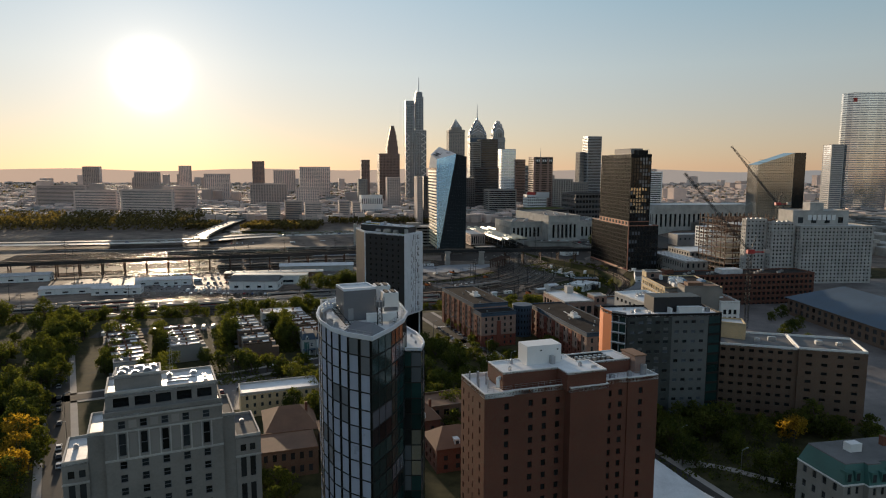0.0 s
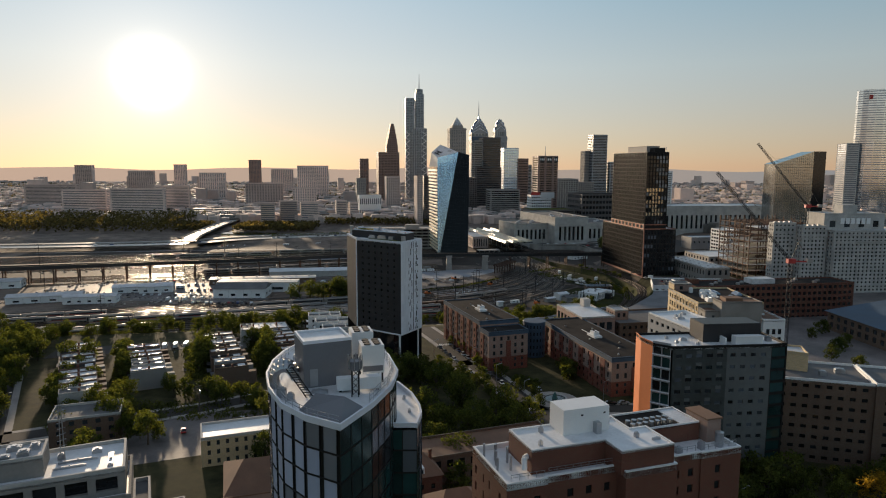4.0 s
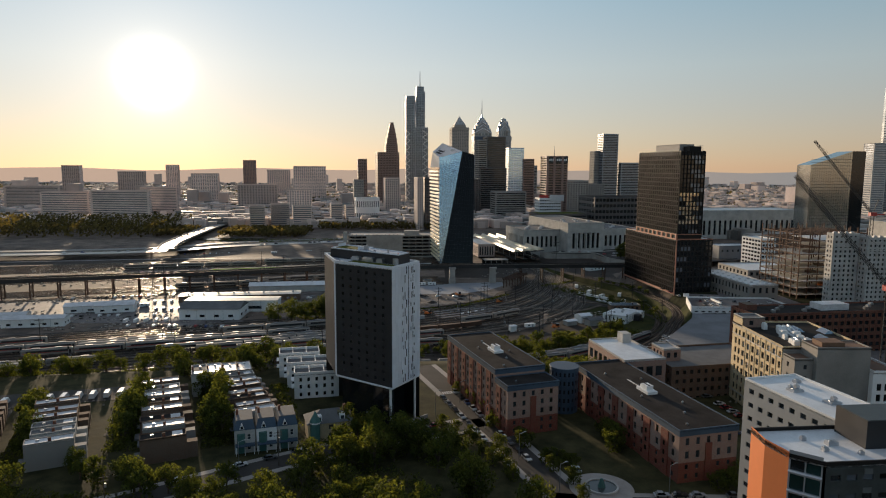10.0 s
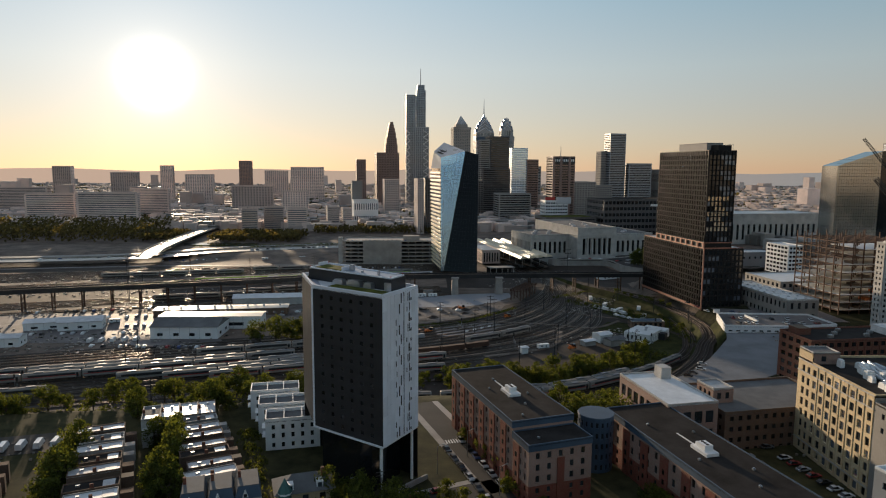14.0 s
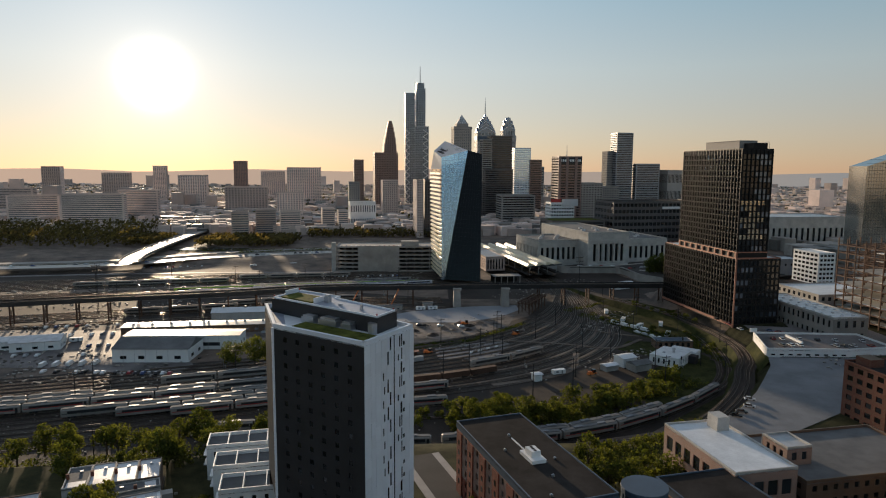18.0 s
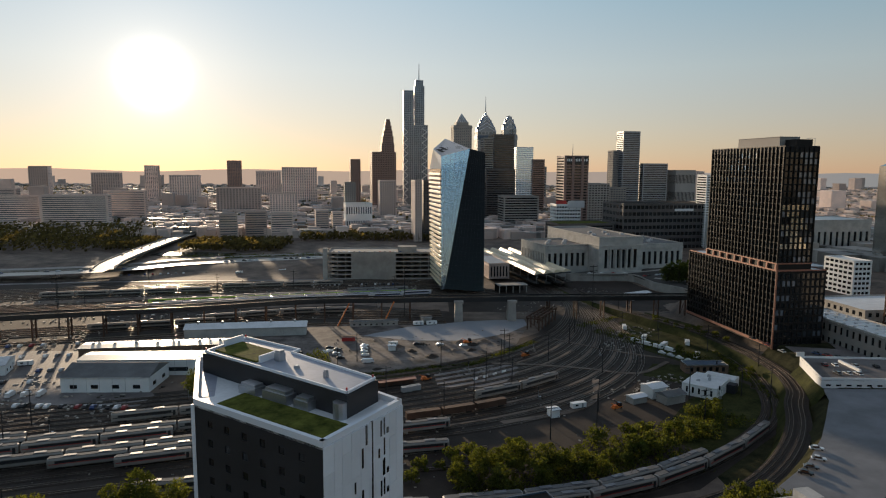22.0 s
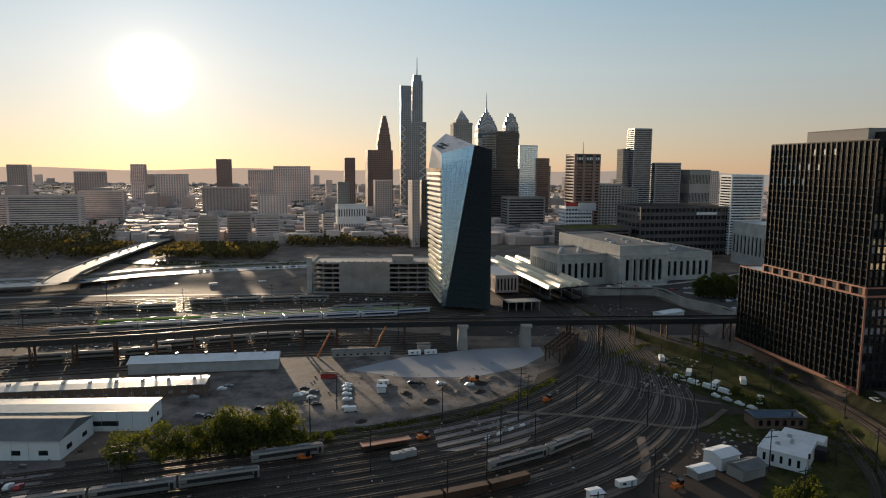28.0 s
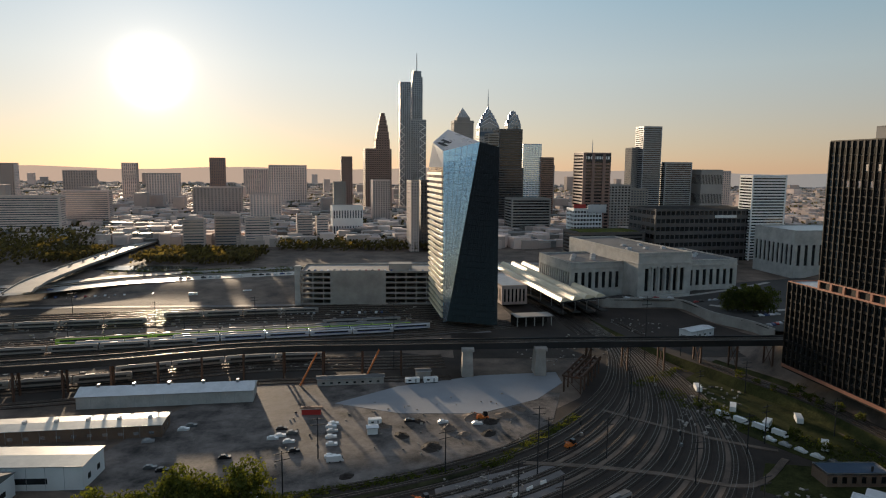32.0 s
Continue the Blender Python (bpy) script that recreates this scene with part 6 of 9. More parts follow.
    part("rib", bm, "far_red", t)
    part("mast", tube(BM(), (18, 17, h), (18, 17, h + 18), .7, .2), "steel", t)
    # brown brick riverside apartments, paled in colour to stand in for haze
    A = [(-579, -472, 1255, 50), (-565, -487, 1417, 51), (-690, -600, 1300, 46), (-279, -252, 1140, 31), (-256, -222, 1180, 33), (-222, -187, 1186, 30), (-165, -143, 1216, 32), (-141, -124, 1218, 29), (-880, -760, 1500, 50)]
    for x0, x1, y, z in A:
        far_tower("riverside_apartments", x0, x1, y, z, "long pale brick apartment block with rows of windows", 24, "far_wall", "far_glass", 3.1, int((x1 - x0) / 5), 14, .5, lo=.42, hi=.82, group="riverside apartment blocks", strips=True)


def right_side():
    t = thing("round_office_tower", 862, 1310, -6, 0, "tall curved silver glass tower with a flat slanted top", "building")
    n = 20
    ring = [(48 * math.cos(2 * math.pi * k / n), 30 * math.sin(2 * math.pi * k / n)) for k in range(n)]
    walls(t, ring, 0, 246, {k: 1 for k in range(8, 20)}, "glass_bright", "glass_grey", floors(0, 246, 56, .1, .45), .96, joined=True, margin=.1, deep=.12)
    part("roof", prism(BM(), ring, 245.5, 246), "roof_grey", t)
    part("sign", box(BM(), -40, -21, 228, -28, -19, 236), "red", t, "red rooftop sign plate")
    ring2 = [(-72, -14), (-48.5, -16), (-48.5, 16), (-72, 16)]
    walls(t, ring2, 0, 146, {0: 1, 3: 1}, "limestone", "glass_grey", floors(0, 146, 36, .2, .75), .95, joined=True, name="wing_wall")
    flat_roof(t, ring2, 146, "roof_grey", "limestone", .8)
    # slanted mirror tower
    t = thing("slanted_tower", 438, 880, -2, 4, "mirror-glass tower with a sloping top", "building")
    bm = BM()
    ringb = [(0, 0), (50, 0), (50, 26), (0, 26)]
    a = [bm.verts.new((x, y, 0)) for x, y in ringb]
    b = [bm.verts.new((x, y, 101 + 16 * x / 50)) for x, y in ringb]
    for i in range(4):
        bm.faces.new((a[i], a[(i + 1) % 4], b[(i + 1) % 4], b[i]))
    bm.faces.new(b)
    body = part("glass_body", bm, "glass_silver", t)
    for k in range(30):
        z = 3 + k * 3.6
        part("floor_line", box(BM(), -.05, -.12, z, 50, -.004, z + .25), "dark_frame", body)
    for k in range(19):
        x = k * 50 / 18
        part("mullion", box(BM(), x - .08, -.16, 0, x + .08, -.124, 100 + 16 * x / 50), "dark_frame", body)
    part("dark_side", box(BM(), 50.004, -.3, 0, 66, 26, 117), "glass_dark", t, "right side of the tower in dark glass")
    # pale stone hotel with rooftop letters
    for x, y, w, d, h in ((264, 547, 18, 7, 52), (283, 541, 20, 8, 50), (304.5, 536, 63, 40, 47)):
        t = block("stone_hotel", x, y, -2, 3, w, d, h + 2, "pale stone office hotel with regular dark windows", {0: int(w / 3.2), 3: int(d / 3.4)}, 17, "limestone", "glass_dark", "roof_silver", "limestone", .44, .22, .72, joined=True, group="pale stone blocks", deep=.4)
        for zz in (7.5, h - 6, h - .6):
            part("cornice", box(BM(), -.5, -.7, zz, w + .5, -.41, zz + .7), "limestone", t)
        n = int(w / 3.2)
        for k in range(0, n + 1, 2):
            x = 1 + k * (w - 2) / n
            part("pilaster", box(BM(), x - .35, -.4, 8.3, x + .35, -.004, h - 6), "limestone", t)
        if w < 40:
            roof_units(t, [(3 + 4 * k, 3.5, h + 2, 2.2, 2, 1.6) for k in range(4)])
            continue
        ring = [(1, 14), (50, 14), (50, d - 4), (1, d - 4)]
        walls(t, ring, h + 2, h + 14, {0: 4}, "limestone", "glass", [(h + 4, h + 9)], .4, name="penthouse_wall")
        flat_roof(t, ring, h + 14, "roof_silver", "limestone", .8)
        part("tower_room", box(BM(), 18, 18, h + 14, 30, 28, h + 21), "limestone", t)
        for k in range(6):
            part("sign_bar", box(BM(), 14 + k * 4.2, 13.3, h + 6.5, 17 + k * 4.2, 13.7, h + 11), "white_paint", t, "plain white sign bar")
    # steel frame under construction
    t = thing("steel_frame", 268, 592, -2, 8, "rusty steel building frame under construction with open floors", "construction")
    W, D, H, nx, ny, nz = 54, 44, 50, 7, 6, 10
    for i in range(nx + 1):
        for j in range(ny + 1):
            if i in (0, nx) or j in (0, ny) or (i + j) % 2:
                x, y = i * W / nx, j * D / ny
                part("column", box(BM(), x - .3, y - .3, 0, x + .3, y + .3, H + (4 if (i * j) % 3 == 0 else 0)), "rust", t)
    for k in range(1, nz + 1):
        z = k * H / nz
        bm = BM()
        for i in range(nx + 1):
            box(bm, i * W / nx - .2, 0, z - .6, i * W / nx + .2, D, z)
        for j in range(ny + 1):
            box(bm, 0, j * D / ny - .2, z - .58, W, j * D / ny + .2, z - .01)
        part("beam_level", bm, "rust", t, kind="stuff")
        if k < nz:
            part("deck", box(BM(), .5 if k < 8 else 16, -.6, z, W - .5, D * (1 if k < 6 else .7), z + .45), "limestone" if k % 3 else "white_paint", t)
            if k < 8:
                part("stacked_panels", box(BM(), 8 + (k * 7) % 24, 3, z + .45, 13 + (k * 7) % 24, 9, z + 2.2), "orange" if k in (2, 3) else "dirt", t)
    b = block("white_slab_hall", 226, 578, -3, 7, 22, 72, 15, "long low pale hall with a snowy white ribbed roof", {0: 4, 3: 16}, 2, "far_stone", "glass_dark", "roof_white", "limestone", .4, joined=True)
    roof_units(b, [(3 + (k % 3) * 7, 6 + (k // 3) * 7.4, 15, 1.4, 1.2, .7) for k in range(27)], "roof_silver")
    for k in range(12):
        part("roof_rib", box(BM(), .6, 2 + k * 5.8, 15, 21.4, 2.3 + k * 5.8, 15.35), "white_paint", b)
    block("white_slab_hall", 257, 645, -3, 7, 60, 44, 15, "low pale hall with a white roof behind the steel frame", {0: 12, 3: 8}, 3, "limestone", "glass", "roof_white", None, .5, joined=True)
    block("blue_white_block", 330, 770, -3, 8, 16, 32, 27, "white office block with blue panels and strip windows", {0: 4, 3: 6}, 7, "white_paint", "glass_dark", "roof_silver", None, .75, joined=True)
    block("grey_hall", 318, 838, -6, 8, 40, 24, 15, "plain grey windowless hall with a flat roof", {0: 6}, 1, "plant_grey", "glass_dark", "roof_silver", None, .3, .6, .75, joined=True)
    # long hall with a blue-grey pitched roof
    t = thing("drill_hall", 240, 330, 0, 3, "long brick hall with a broad blue-grey pitched roof", "building")
    walls(t, ring_of(60, 95), 0, 11, {0: 10, 3: 16}, "brick_brown", "glass", [(2, 5), (6.5, 9)], .5, joined=True)
    bm = BM()
    v = [bm.verts.new(p) for p in ((-1.5, -1.5, 10.8), (-1.5, 96.5, 10.8), (61.5, 96.5, 10.8), (61.5, -1.5, 10.8), (30, 84, 20), (30, 12, 20))]
    for f in ((1, 0, 5, 4), (3, 2, 4, 5), (2, 1, 4), (0, 3, 5), (0, 1, 2, 3)):
        bm.faces.new([v[i] for i in f])
    part("roof", bm, "blue_trim", t, "blue-grey standing seam roof")


skyline()
right_side()


# ---- roads and paved ground ----
def strip(name, pts, width, material, label, category, z=None, lift=.06, kind="structure", thick=.05):
    """A ribbon along a line of (x, y), laid on the land."""
    bm = BM()
    P = dense(pts, 6)
    rows = []
    for i, p in enumerate(P):
        e = (P[min(i + 1, len(P) - 1)] - P[max(i - 1, 0)]).normalized()
        n = Vector((-e.y, e.x))
        h = (terrain(p.x, p.y) if z is None else z) + lift
        a, b = p + n * width / 2, p - n * width / 2
        rows.append([bm.verts.new((q.x, q.y, hh)) for q, hh in ((a, h - thick - .3), (a, h), (b, h), (b, h - thick - .3))])
    for r, s in zip(rows, rows[1:]):
        for k in range(3):
            bm.faces.new((r[k], r[k + 1], s[k + 1], s[k]))
    me = bpy.data.meshes.new(name)
    bm.to_mesh(me); bm.free()
    me.materials.append(MAT[material])
    return tagged(new(name, me), label, category, kind=kind)


def dense(pts, step):
    """A smooth line through the points, with a place every step metres."""
    P = [Vector(p) for p in pts]
    out = []
    for i in range(len(P) - 1):
        p0, p1, p2, p3 = P[max(i - 1, 0)], P[i], P[i + 1], P[min(i + 2, len(P) - 1)]
        n = max(1, int((p2 - p1).length / step))
        for k in range(n):
            t = k / n
            out.append(.5 * ((2 * p1) + (p2 - p0) * t + (2 * p0 - 5 * p1 + 4 * p2 - p3) * t * t + (3 * p1 - p0 - 3 * p2 + p3) * t ** 3))
    return out + [P[-1]]


def resample(pts, n):
    P = dense(pts, 3)
    d = [0]
    for a, b in zip(P, P[1:]):
        d.append(d[-1] + (b - a).length)
    out, j = [], 0
    for k in range(n):
        s = d[-1] * k / (n - 1)
        while j < len(d) - 2 and d[j + 1] < s:
            j += 1
        f = (s - d[j]) / max(1e-6, d[j + 1] - d[j])
        out.append(P[j].lerp(P[j + 1], min(1, f)))
    return out


def offset_line(P, off):
    out = []
    for i, p in enumerate(P):
        e = (P[min(i + 1, len(P) - 1)] - P[max(i - 1, 0)]).normalized()
        out.append(p + Vector((-e.y, e.x)) * off)
    return out


def area(name, ring, material, label, category, z, kind="structure"):
    me = bpy.data.meshes.new(name)
    bm = prism(BM(), ring, z - .5, z)
    bm.to_mesh(me); bm.free()
    me.materials.append(MAT[material])
    return tagged(new(name, me), label, category, kind=kind)


area("near_blocks", [(-700, -60), (140, -60), (182, 455), (60, 428), (-60, 428), (-260, 404), (-700, 330)], "grass", "grass and garden ground of the housing blocks", "ground", .03)
area("right_blocks", [(140, -60), (700, -60), (700, 560), (250, 560), (182, 455)], "lot", "paved ground of the campus blocks", "ground", .03)
S1, S2, S3 = [(-88, 299), (-38, 331), (6, 352), (20, 358)], [(-4, 428), (6, 400), (25, 345), (41, 297), (60, 245), (85, 170)], [(-190, 338), (-150, 264), (-112, 194), (-70, 120)]
S4 = [(-300, 205), (-190, 250), (-88, 299)]
S5 = [(36, 300), (60, 297), (110, 296), (200, 300)]
S6 = [(60, 185), (85, 205), (110, 190), (150, 160)]
for s, w in ((S2, 9), (S1, 8), (S3, 8), (S4, 8), (S5, 8)):
    strip("pavement", s, w + 5, "concrete", "worn concrete pavement along the street", "pavement", 0, .2)
    strip("road", s, w, "asphalt", "dark asphalt street", "road", 0, .26)
strip("path", S6, 3, "concrete", "pale curving park path", "path", 0, .22)
for k in range(9):
    x, y = 12.5 + k * .9, 397 + k * .25
    area("crossing_bar", [(x - 7, y - 9), (x - 6.5, y - 9), (x - 7.2, y - 6), (x - 7.7, y - 6)], "white_paint", "white painted crossing bar", "marking", .29)
for k in range(8):
    x, y = 34.5 + k * 1.0, 292.5 + k * .3
    area("crossing_bar", [(x, y), (x + .5, y), (x - .4, y + 2.8), (x - .9, y + 2.8)], "white_paint", "white painted crossing bar", "marking", .29)
for x, y in ((-112, 372), (-72, 392), (-152, 350)):
    area("back_lane", [(x - 3, y - 26), (x + 5, y - 24), (x - 10, y + 22), (x - 17, y + 20)], "asphalt", "dark asphalt lane behind the houses", "road", .09)
area("forecourt", [(-190, 366), (-122, 384), (-120, 402), (-192, 384)], "asphalt", "asphalt lot with parked vans", "road", .1)
area("parking_court", [(-118, 240), (-60, 262), (-50, 300), (-96, 292)], "lot", "worn asphalt parking court", "road", .08)
area("yard_lot", [(-125, 598), (-68, 582), (-20, 600), (20, 622), (52, 655), (62, 690), (-10, 712), (-90, 700), (-112, 660)], "yard_ground", "stained grey asphalt parking lot in the rail yard", "ground", -10.9)
area("far_yard", [(-480, 742), (-235, 800), (-100, 832), (10, 842), (10, 885), (-100, 885), (-320, 880), (-480, 850)], "ballast", "brown gravel of the far sidings", "ground", -10.93)
area("near_yard", [(-480, 372), (-60, 444), (20, 452), (90, 474), (140, 520), (166, 580), (170, 660), (140, 770), (128, 850), (90, 930), (50, 930), (90, 840), (98, 760), (70, 684), (20, 632), (-60, 592), (-180, 552), (-480, 460)], "ballast", "dark oily gravel between the tracks", "ground", -10.95)
area("station_approach", [(14, 746), (216, 752), (213, 790), (204, 806), (194, 835), (187, 877), (128, 880), (116, 850), (92, 930), (50, 930), (60, 846), (14, 800)], "ballast", "dark gravel of the station throat", "ground", -10.88)
area("station_plaza", [(128, 884), (142, 880), (190, 881), (195, 850), (197, 834), (211, 809), (215, 787), (240, 780), (340, 840), (340, 985), (250, 950), (200, 905), (150, 900)], "asphalt", "asphalt forecourt and streets before the station", "road", -4.6)
strip("ramp_wall", [(128, 884), (142, 880.5), (188, 881), (195, 850), (197, 834), (211, 809), (215, 787)], .7, "concrete", "long pale retaining wall of the station forecourt", "wall", -4.6, 1.0, thick=7)
strip("kerb_island", [(206, 862), (232, 846), (262, 850), (300, 880)], 5, "concrete", "pale raised traffic island", "pavement", -4.6, .16)
strip("kerb_island", [(150, 890), (190, 892), (250, 925), (300, 960)], 4, "concrete", "pale pavement before the station", "pavement", -4.6, .16)
area("equipment_pad", [(2, 598), (44, 618), (48, 606), (34, 577), (4, 577)], "lot", "pale gravel pad for track equipment", "ground", -10.8)
area("under_yard", [(-430, 590), (-300, 628), (-235, 650), (-153, 688), (-88, 700), (-20, 706), (20, 712), (20, 745), (-60, 772), (-230, 736), (-430, 690)], "ballast", "dark gravel of the tracks below the viaduct", "ground", -10.92)
area("pale_apron", [(-42, 676), (-12, 664), (22, 664), (50, 682), (66, 705), (66, 722), (26, 716), (-15, 699)], "pale_lot", "pale concrete apron", "ground", -10.84)
area("west_lot", [(-330, 560), (-200, 560), (-130, 545), (-128, 566), (-180, 640), (-330, 640)], "lot", "dusty vehicle yard with rows of vans", "ground", -10.9)
area("east_lot", [(188, 580), (262, 570), (262, 640), (226, 640), (217, 606), (192, 612)], "lot", "pale grey paved car park", "ground", .2)
area("south_lot", [(93, 446.5), (128, 444), (163, 467), (236, 478), (246, 540), (172, 543), (166, 529), (152, 508), (140, 490.5), (123, 470), (104, 453)], "blue_lot", "grey paved lot with a few cars", "ground", .16)
area("verge", [(108, 690), (128, 640), (150, 600), (165, 580), (170, 640), (158, 690), (140, 722)], "verge", "rough green verge between the tracks", "ground", -10.86)
area("verge", [(110, 596), (150, 560), (158, 580), (146, 612), (122, 616)], "verge", "rough grass round the white huts", "ground", -10.85)
strip("weedy_verge", [(-70, 583), (-20, 594), (24, 618), (62, 660)], 5, "weeds", "strip of dry yellow weeds beside the tracks", "ground", -10.82, .02)
area("river", [(-318, 1014), (-262, 1008), (-228, 1012), (-226, 1034), (-262, 1040), (-318, 1038)], "water", "river water with bright glints", "water", -5.2)
strip("expressway", [(-900, 800), (-500, 860), (-330, 897), (-250, 955), (-126, 1003), (-20, 1040), (200, 1040)], 22, "worn_road", "pale concrete expressway along the river", "road", -6, .3)
strip("expressway", [(-900, 830), (-500, 886), (-340, 924), (-262, 982), (-140, 1030), (-30, 1066), (200, 1068)], 13, "concrete_deck", "pale second carriageway beside the river", "road", -5.4, .3)
strip("crash_barrier", [(-900, 814), (-500, 873), (-336, 910), (-256, 967), (-132, 1016), (-24, 1052), (200, 1053)], .8, "concrete", "long concrete crash barrier between the carriageways", "barrier", -5.6, .9, thick=.5)
for o in (-9.6, 9.6):
    strip("bridge_parapet", [tuple(p) for p in offset_line(resample([(-300, 870), (-312, 905), (-328, 1020), (-342, 1230), (-330, 1500)], 14), o)], .6, "concrete", "concrete parapet of the road bridge", "parapet", 0, 1.3, thick=1.2)
strip("expressway_bridge", [(-300, 870), (-312, 905), (-328, 1020), (-342, 1230), (-330, 1500)], 18, "concrete_deck", "elevated pale road bridge", "bridge", 0, .3, thick=1.4)

strip("service_road", [(-480, 892), (-330, 925), (-230, 948), (-120, 962), (60, 975)], 9, "worn_road", "pale service road beside the sidings", "road", -10.3, .1)
strip("service_road", [(-420, 712), (-230, 752), (-120, 777), (-30, 795), (40, 806)], 3.6, "lot", "dusty track-side service road", "road", -10.85, .05)
strip("service_road", [(-470, 838), (-300, 868), (-150, 880), (-100, 884)], 7, "lot", "dusty track-side service road", "road", -10.8, .05)
strip("crossing_path", [(34, 616), (58, 613), (82, 607), (108, 598.5), (131, 619)], 2.6, "dirt", "pale paved path across the tracks", "path", -10.62, .04)
strip("crossing_path", [(76, 668), (95, 651), (114, 636), (132, 626)], 2.2, "dirt", "pale paved path across the tracks", "path", -10.62, .04)
strip("crossing_path", [(84, 590), (76, 560), (60, 544), (30, 532)], 3.4, "dirt", "pale dirt strip between the tracks", "path", -10.72, .04)
area("green_bank", [(172, 556), (184, 600), (184, 700), (160, 745), (150, 735), (166, 690), (172, 640), (166, 590)], "verge", "green weedy bank beside the curve", "ground", -10.8)
area("green_bank", [(104, 500), (150, 540), (160, 570), (150, 585), (120, 560), (92, 520)], "verge", "green weedy ground inside the curve", "ground", -10.9)


# ---- rails ----
INNER = [(-420, 470), (-330, 500), (-180, 546), (-57, 587), (26, 627), (73, 679), (98, 735), (106, 790), (98, 850), (62, 930)]
OUTER = [(-420, 388), (-330, 415), (-180, 462), (-61, 500), (29, 528), (84, 566), (118, 620), (128, 690), (126, 770), (118, 840), (84, 925)]
CURVE = [(-420, 380), (-330, 400), (-180, 434), (-66, 455), (-4, 459), (53, 470), (92, 490), (121, 513), (146, 541), (161, 577), (168, 620), (165, 668), (150, 720), (136, 775), (126, 830)]
NORTH = [(-420, 690), (-230, 739), (-167, 754), (-60, 778), (8, 794), (60, 815)]


TRACKS = []


def track(P, z, ties=True, bed="ballast"):
    """A railway track along a dense line: bed, sleepers and two rails."""
    t = tagged(new("railway_track"), "railway track with worn steel rails on dark ballast", "track", "tracks of the rail yard", "structure")

    def ribbon(lines_z, name, m):
        bm = BM()
        rows = [[bm.verts.new((*(q), zz)) for q, zz in zip(pts, lines_z[1])] for pts in zip(*lines_z[0])]
        for r, s in zip(rows, rows[1:]):
            for k in range(len(r) - 1):
                bm.faces.new((r[k], s[k], s[k + 1], r[k + 1]))
        return part(name, bm, m, t)

    L = lambda o: offset_line(P, o)
    if bed:
        ribbon(([L(2.0), L(1.5), L(-1.5), L(-2.0)], (z - .25, z + .12, z + .12, z - .25)), "track_bed", bed)
    for g in (.72, -.72):
        ribbon(([L(g + .09), L(g + .07), L(g - .07), L(g - .09)], (z + .14, z + .36, z + .36, z + .14)), "rail", "rail")
    if ties:
        bm = BM()
        for i in range(len(P) - 1):
            e = (P[i + 1] - P[i])
            n = max(1, int(e.length / 1.3))
            u = e.normalized(); w = Vector((-u.y, u.x))
            for k in range(n):
                c = P[i] + e * (k / n)
                q = [c + w * 1.25 + u * .14, c - w * 1.25 + u * .14, c - w * 1.25 - u * .14, c + w * 1.25 - u * .14]
                prism(bm, [tuple(v) for v in q[::-1]], z + .1, z + .2, bottom=False)
        part("sleepers", bm, "timber", t, kind="stuff")
    TRACKS.append((P, z))
    return t


NT = 15
IN, OUT = resample(INNER, 130), resample(OUTER, 130)
for k in range(NT):
    f = k / (NT - 1)
    track([a.lerp(b, f) for a, b in zip(IN, OUT)], -10.9, ties=True)
for k, i0, i1 in ((3, 70, 104), (5, 72, 106), (7, 74, 100), (10, 66, 98), (12, 60, 96)):      # pale paths between the tracks
    f = (k + .5) / (NT - 1)
    strip("track_path", [tuple(a.lerp(b, f)) for a, b in zip(IN[i0:i1:4], OUT[i0:i1:4])], 1.9, "dirt", "pale trodden path between the tracks", "path", -10.86, .05)
CV = resample(CURVE, 130)
for k in range(2):
    track(offset_line(CV, -k * 4.6), -10.6)
HI = resample([(66, 449), (81, 452), (101, 462), (119, 477.5), (136, 497.5), (150, 519), (161, 541), (170, 556), (177, 578), (179, 597), (178.5, 620), (175, 645), (169, 672), (154, 706), (139, 748), (126, 800), (118, 850)], 110)
def embankment():
    """The raised bed of the outer pair of tracks, with grassy slopes."""
    lines = [offset_line(HI, o) for o in (9.5, 6.4, -3.2, -5.5)]
    bm = BM()
    rows = []
    for i in range(len(HI)):
        h = -6.2 - 4.5 * max(0, 1 - (len(HI) - 1 - i) / 34)
        rows.append([bm.verts.new((*lines[j][i], z)) for j, z in enumerate((-11.2, h, h, -11.2))])
    for r, q in zip(rows, rows[1:]):
        for k in range(3):
            f = bm.faces.new((r[k], r[k + 1], q[k + 1], q[k]))
            f.material_index = 0 if k == 1 else 1
    me = bpy.data.meshes.new("embankment")
    bm.to_mesh(me); bm.free()
    me.materials.append(MAT["ballast"]); me.materials.append(MAT["verge"])
    tagged(new("embankment", me), "grassy railway embankment with a dark gravel top", "embankment", kind="structure")


embankment()
MID = HI[:78]
track(offset_line(MID, 0), -6.15)
track(offset_line(MID, 4.2), -6.15)
NO = resample(NORTH, 40)
for k in range(9):
    track(offset_line(NO, 8 - k * 4.4 if k < 2 else 14 + (k - 2) * 5.2), -10.9, ties=False)
UNDER = resample([(-430, 610), (-300, 648), (-235, 668), (-153, 690), (-88, 713), (-21, 719), (10, 722)], 40)
for o in (-12, -7, 8, 13.5, 19, 24.5, 30):
    track(offset_line(UNDER, o), -10.88, ties=False)
FARY = resample([(-480, 745), (-300, 790), (-150, 822), (-60, 838), (10, 846)], 30)
for k in range(8):
    track(offset_line(FARY, k * 7.0), -10.9, ties=False)
for k in range(7):                                     # station throat
    track(resample([(96 + k * 4.6, 800), (88 + k * 5, 850), (70 + k * 5.6, 920), (30 + k * 6, 1000)], 30), -8.5 if k > 9 else -10.7, ties=False)


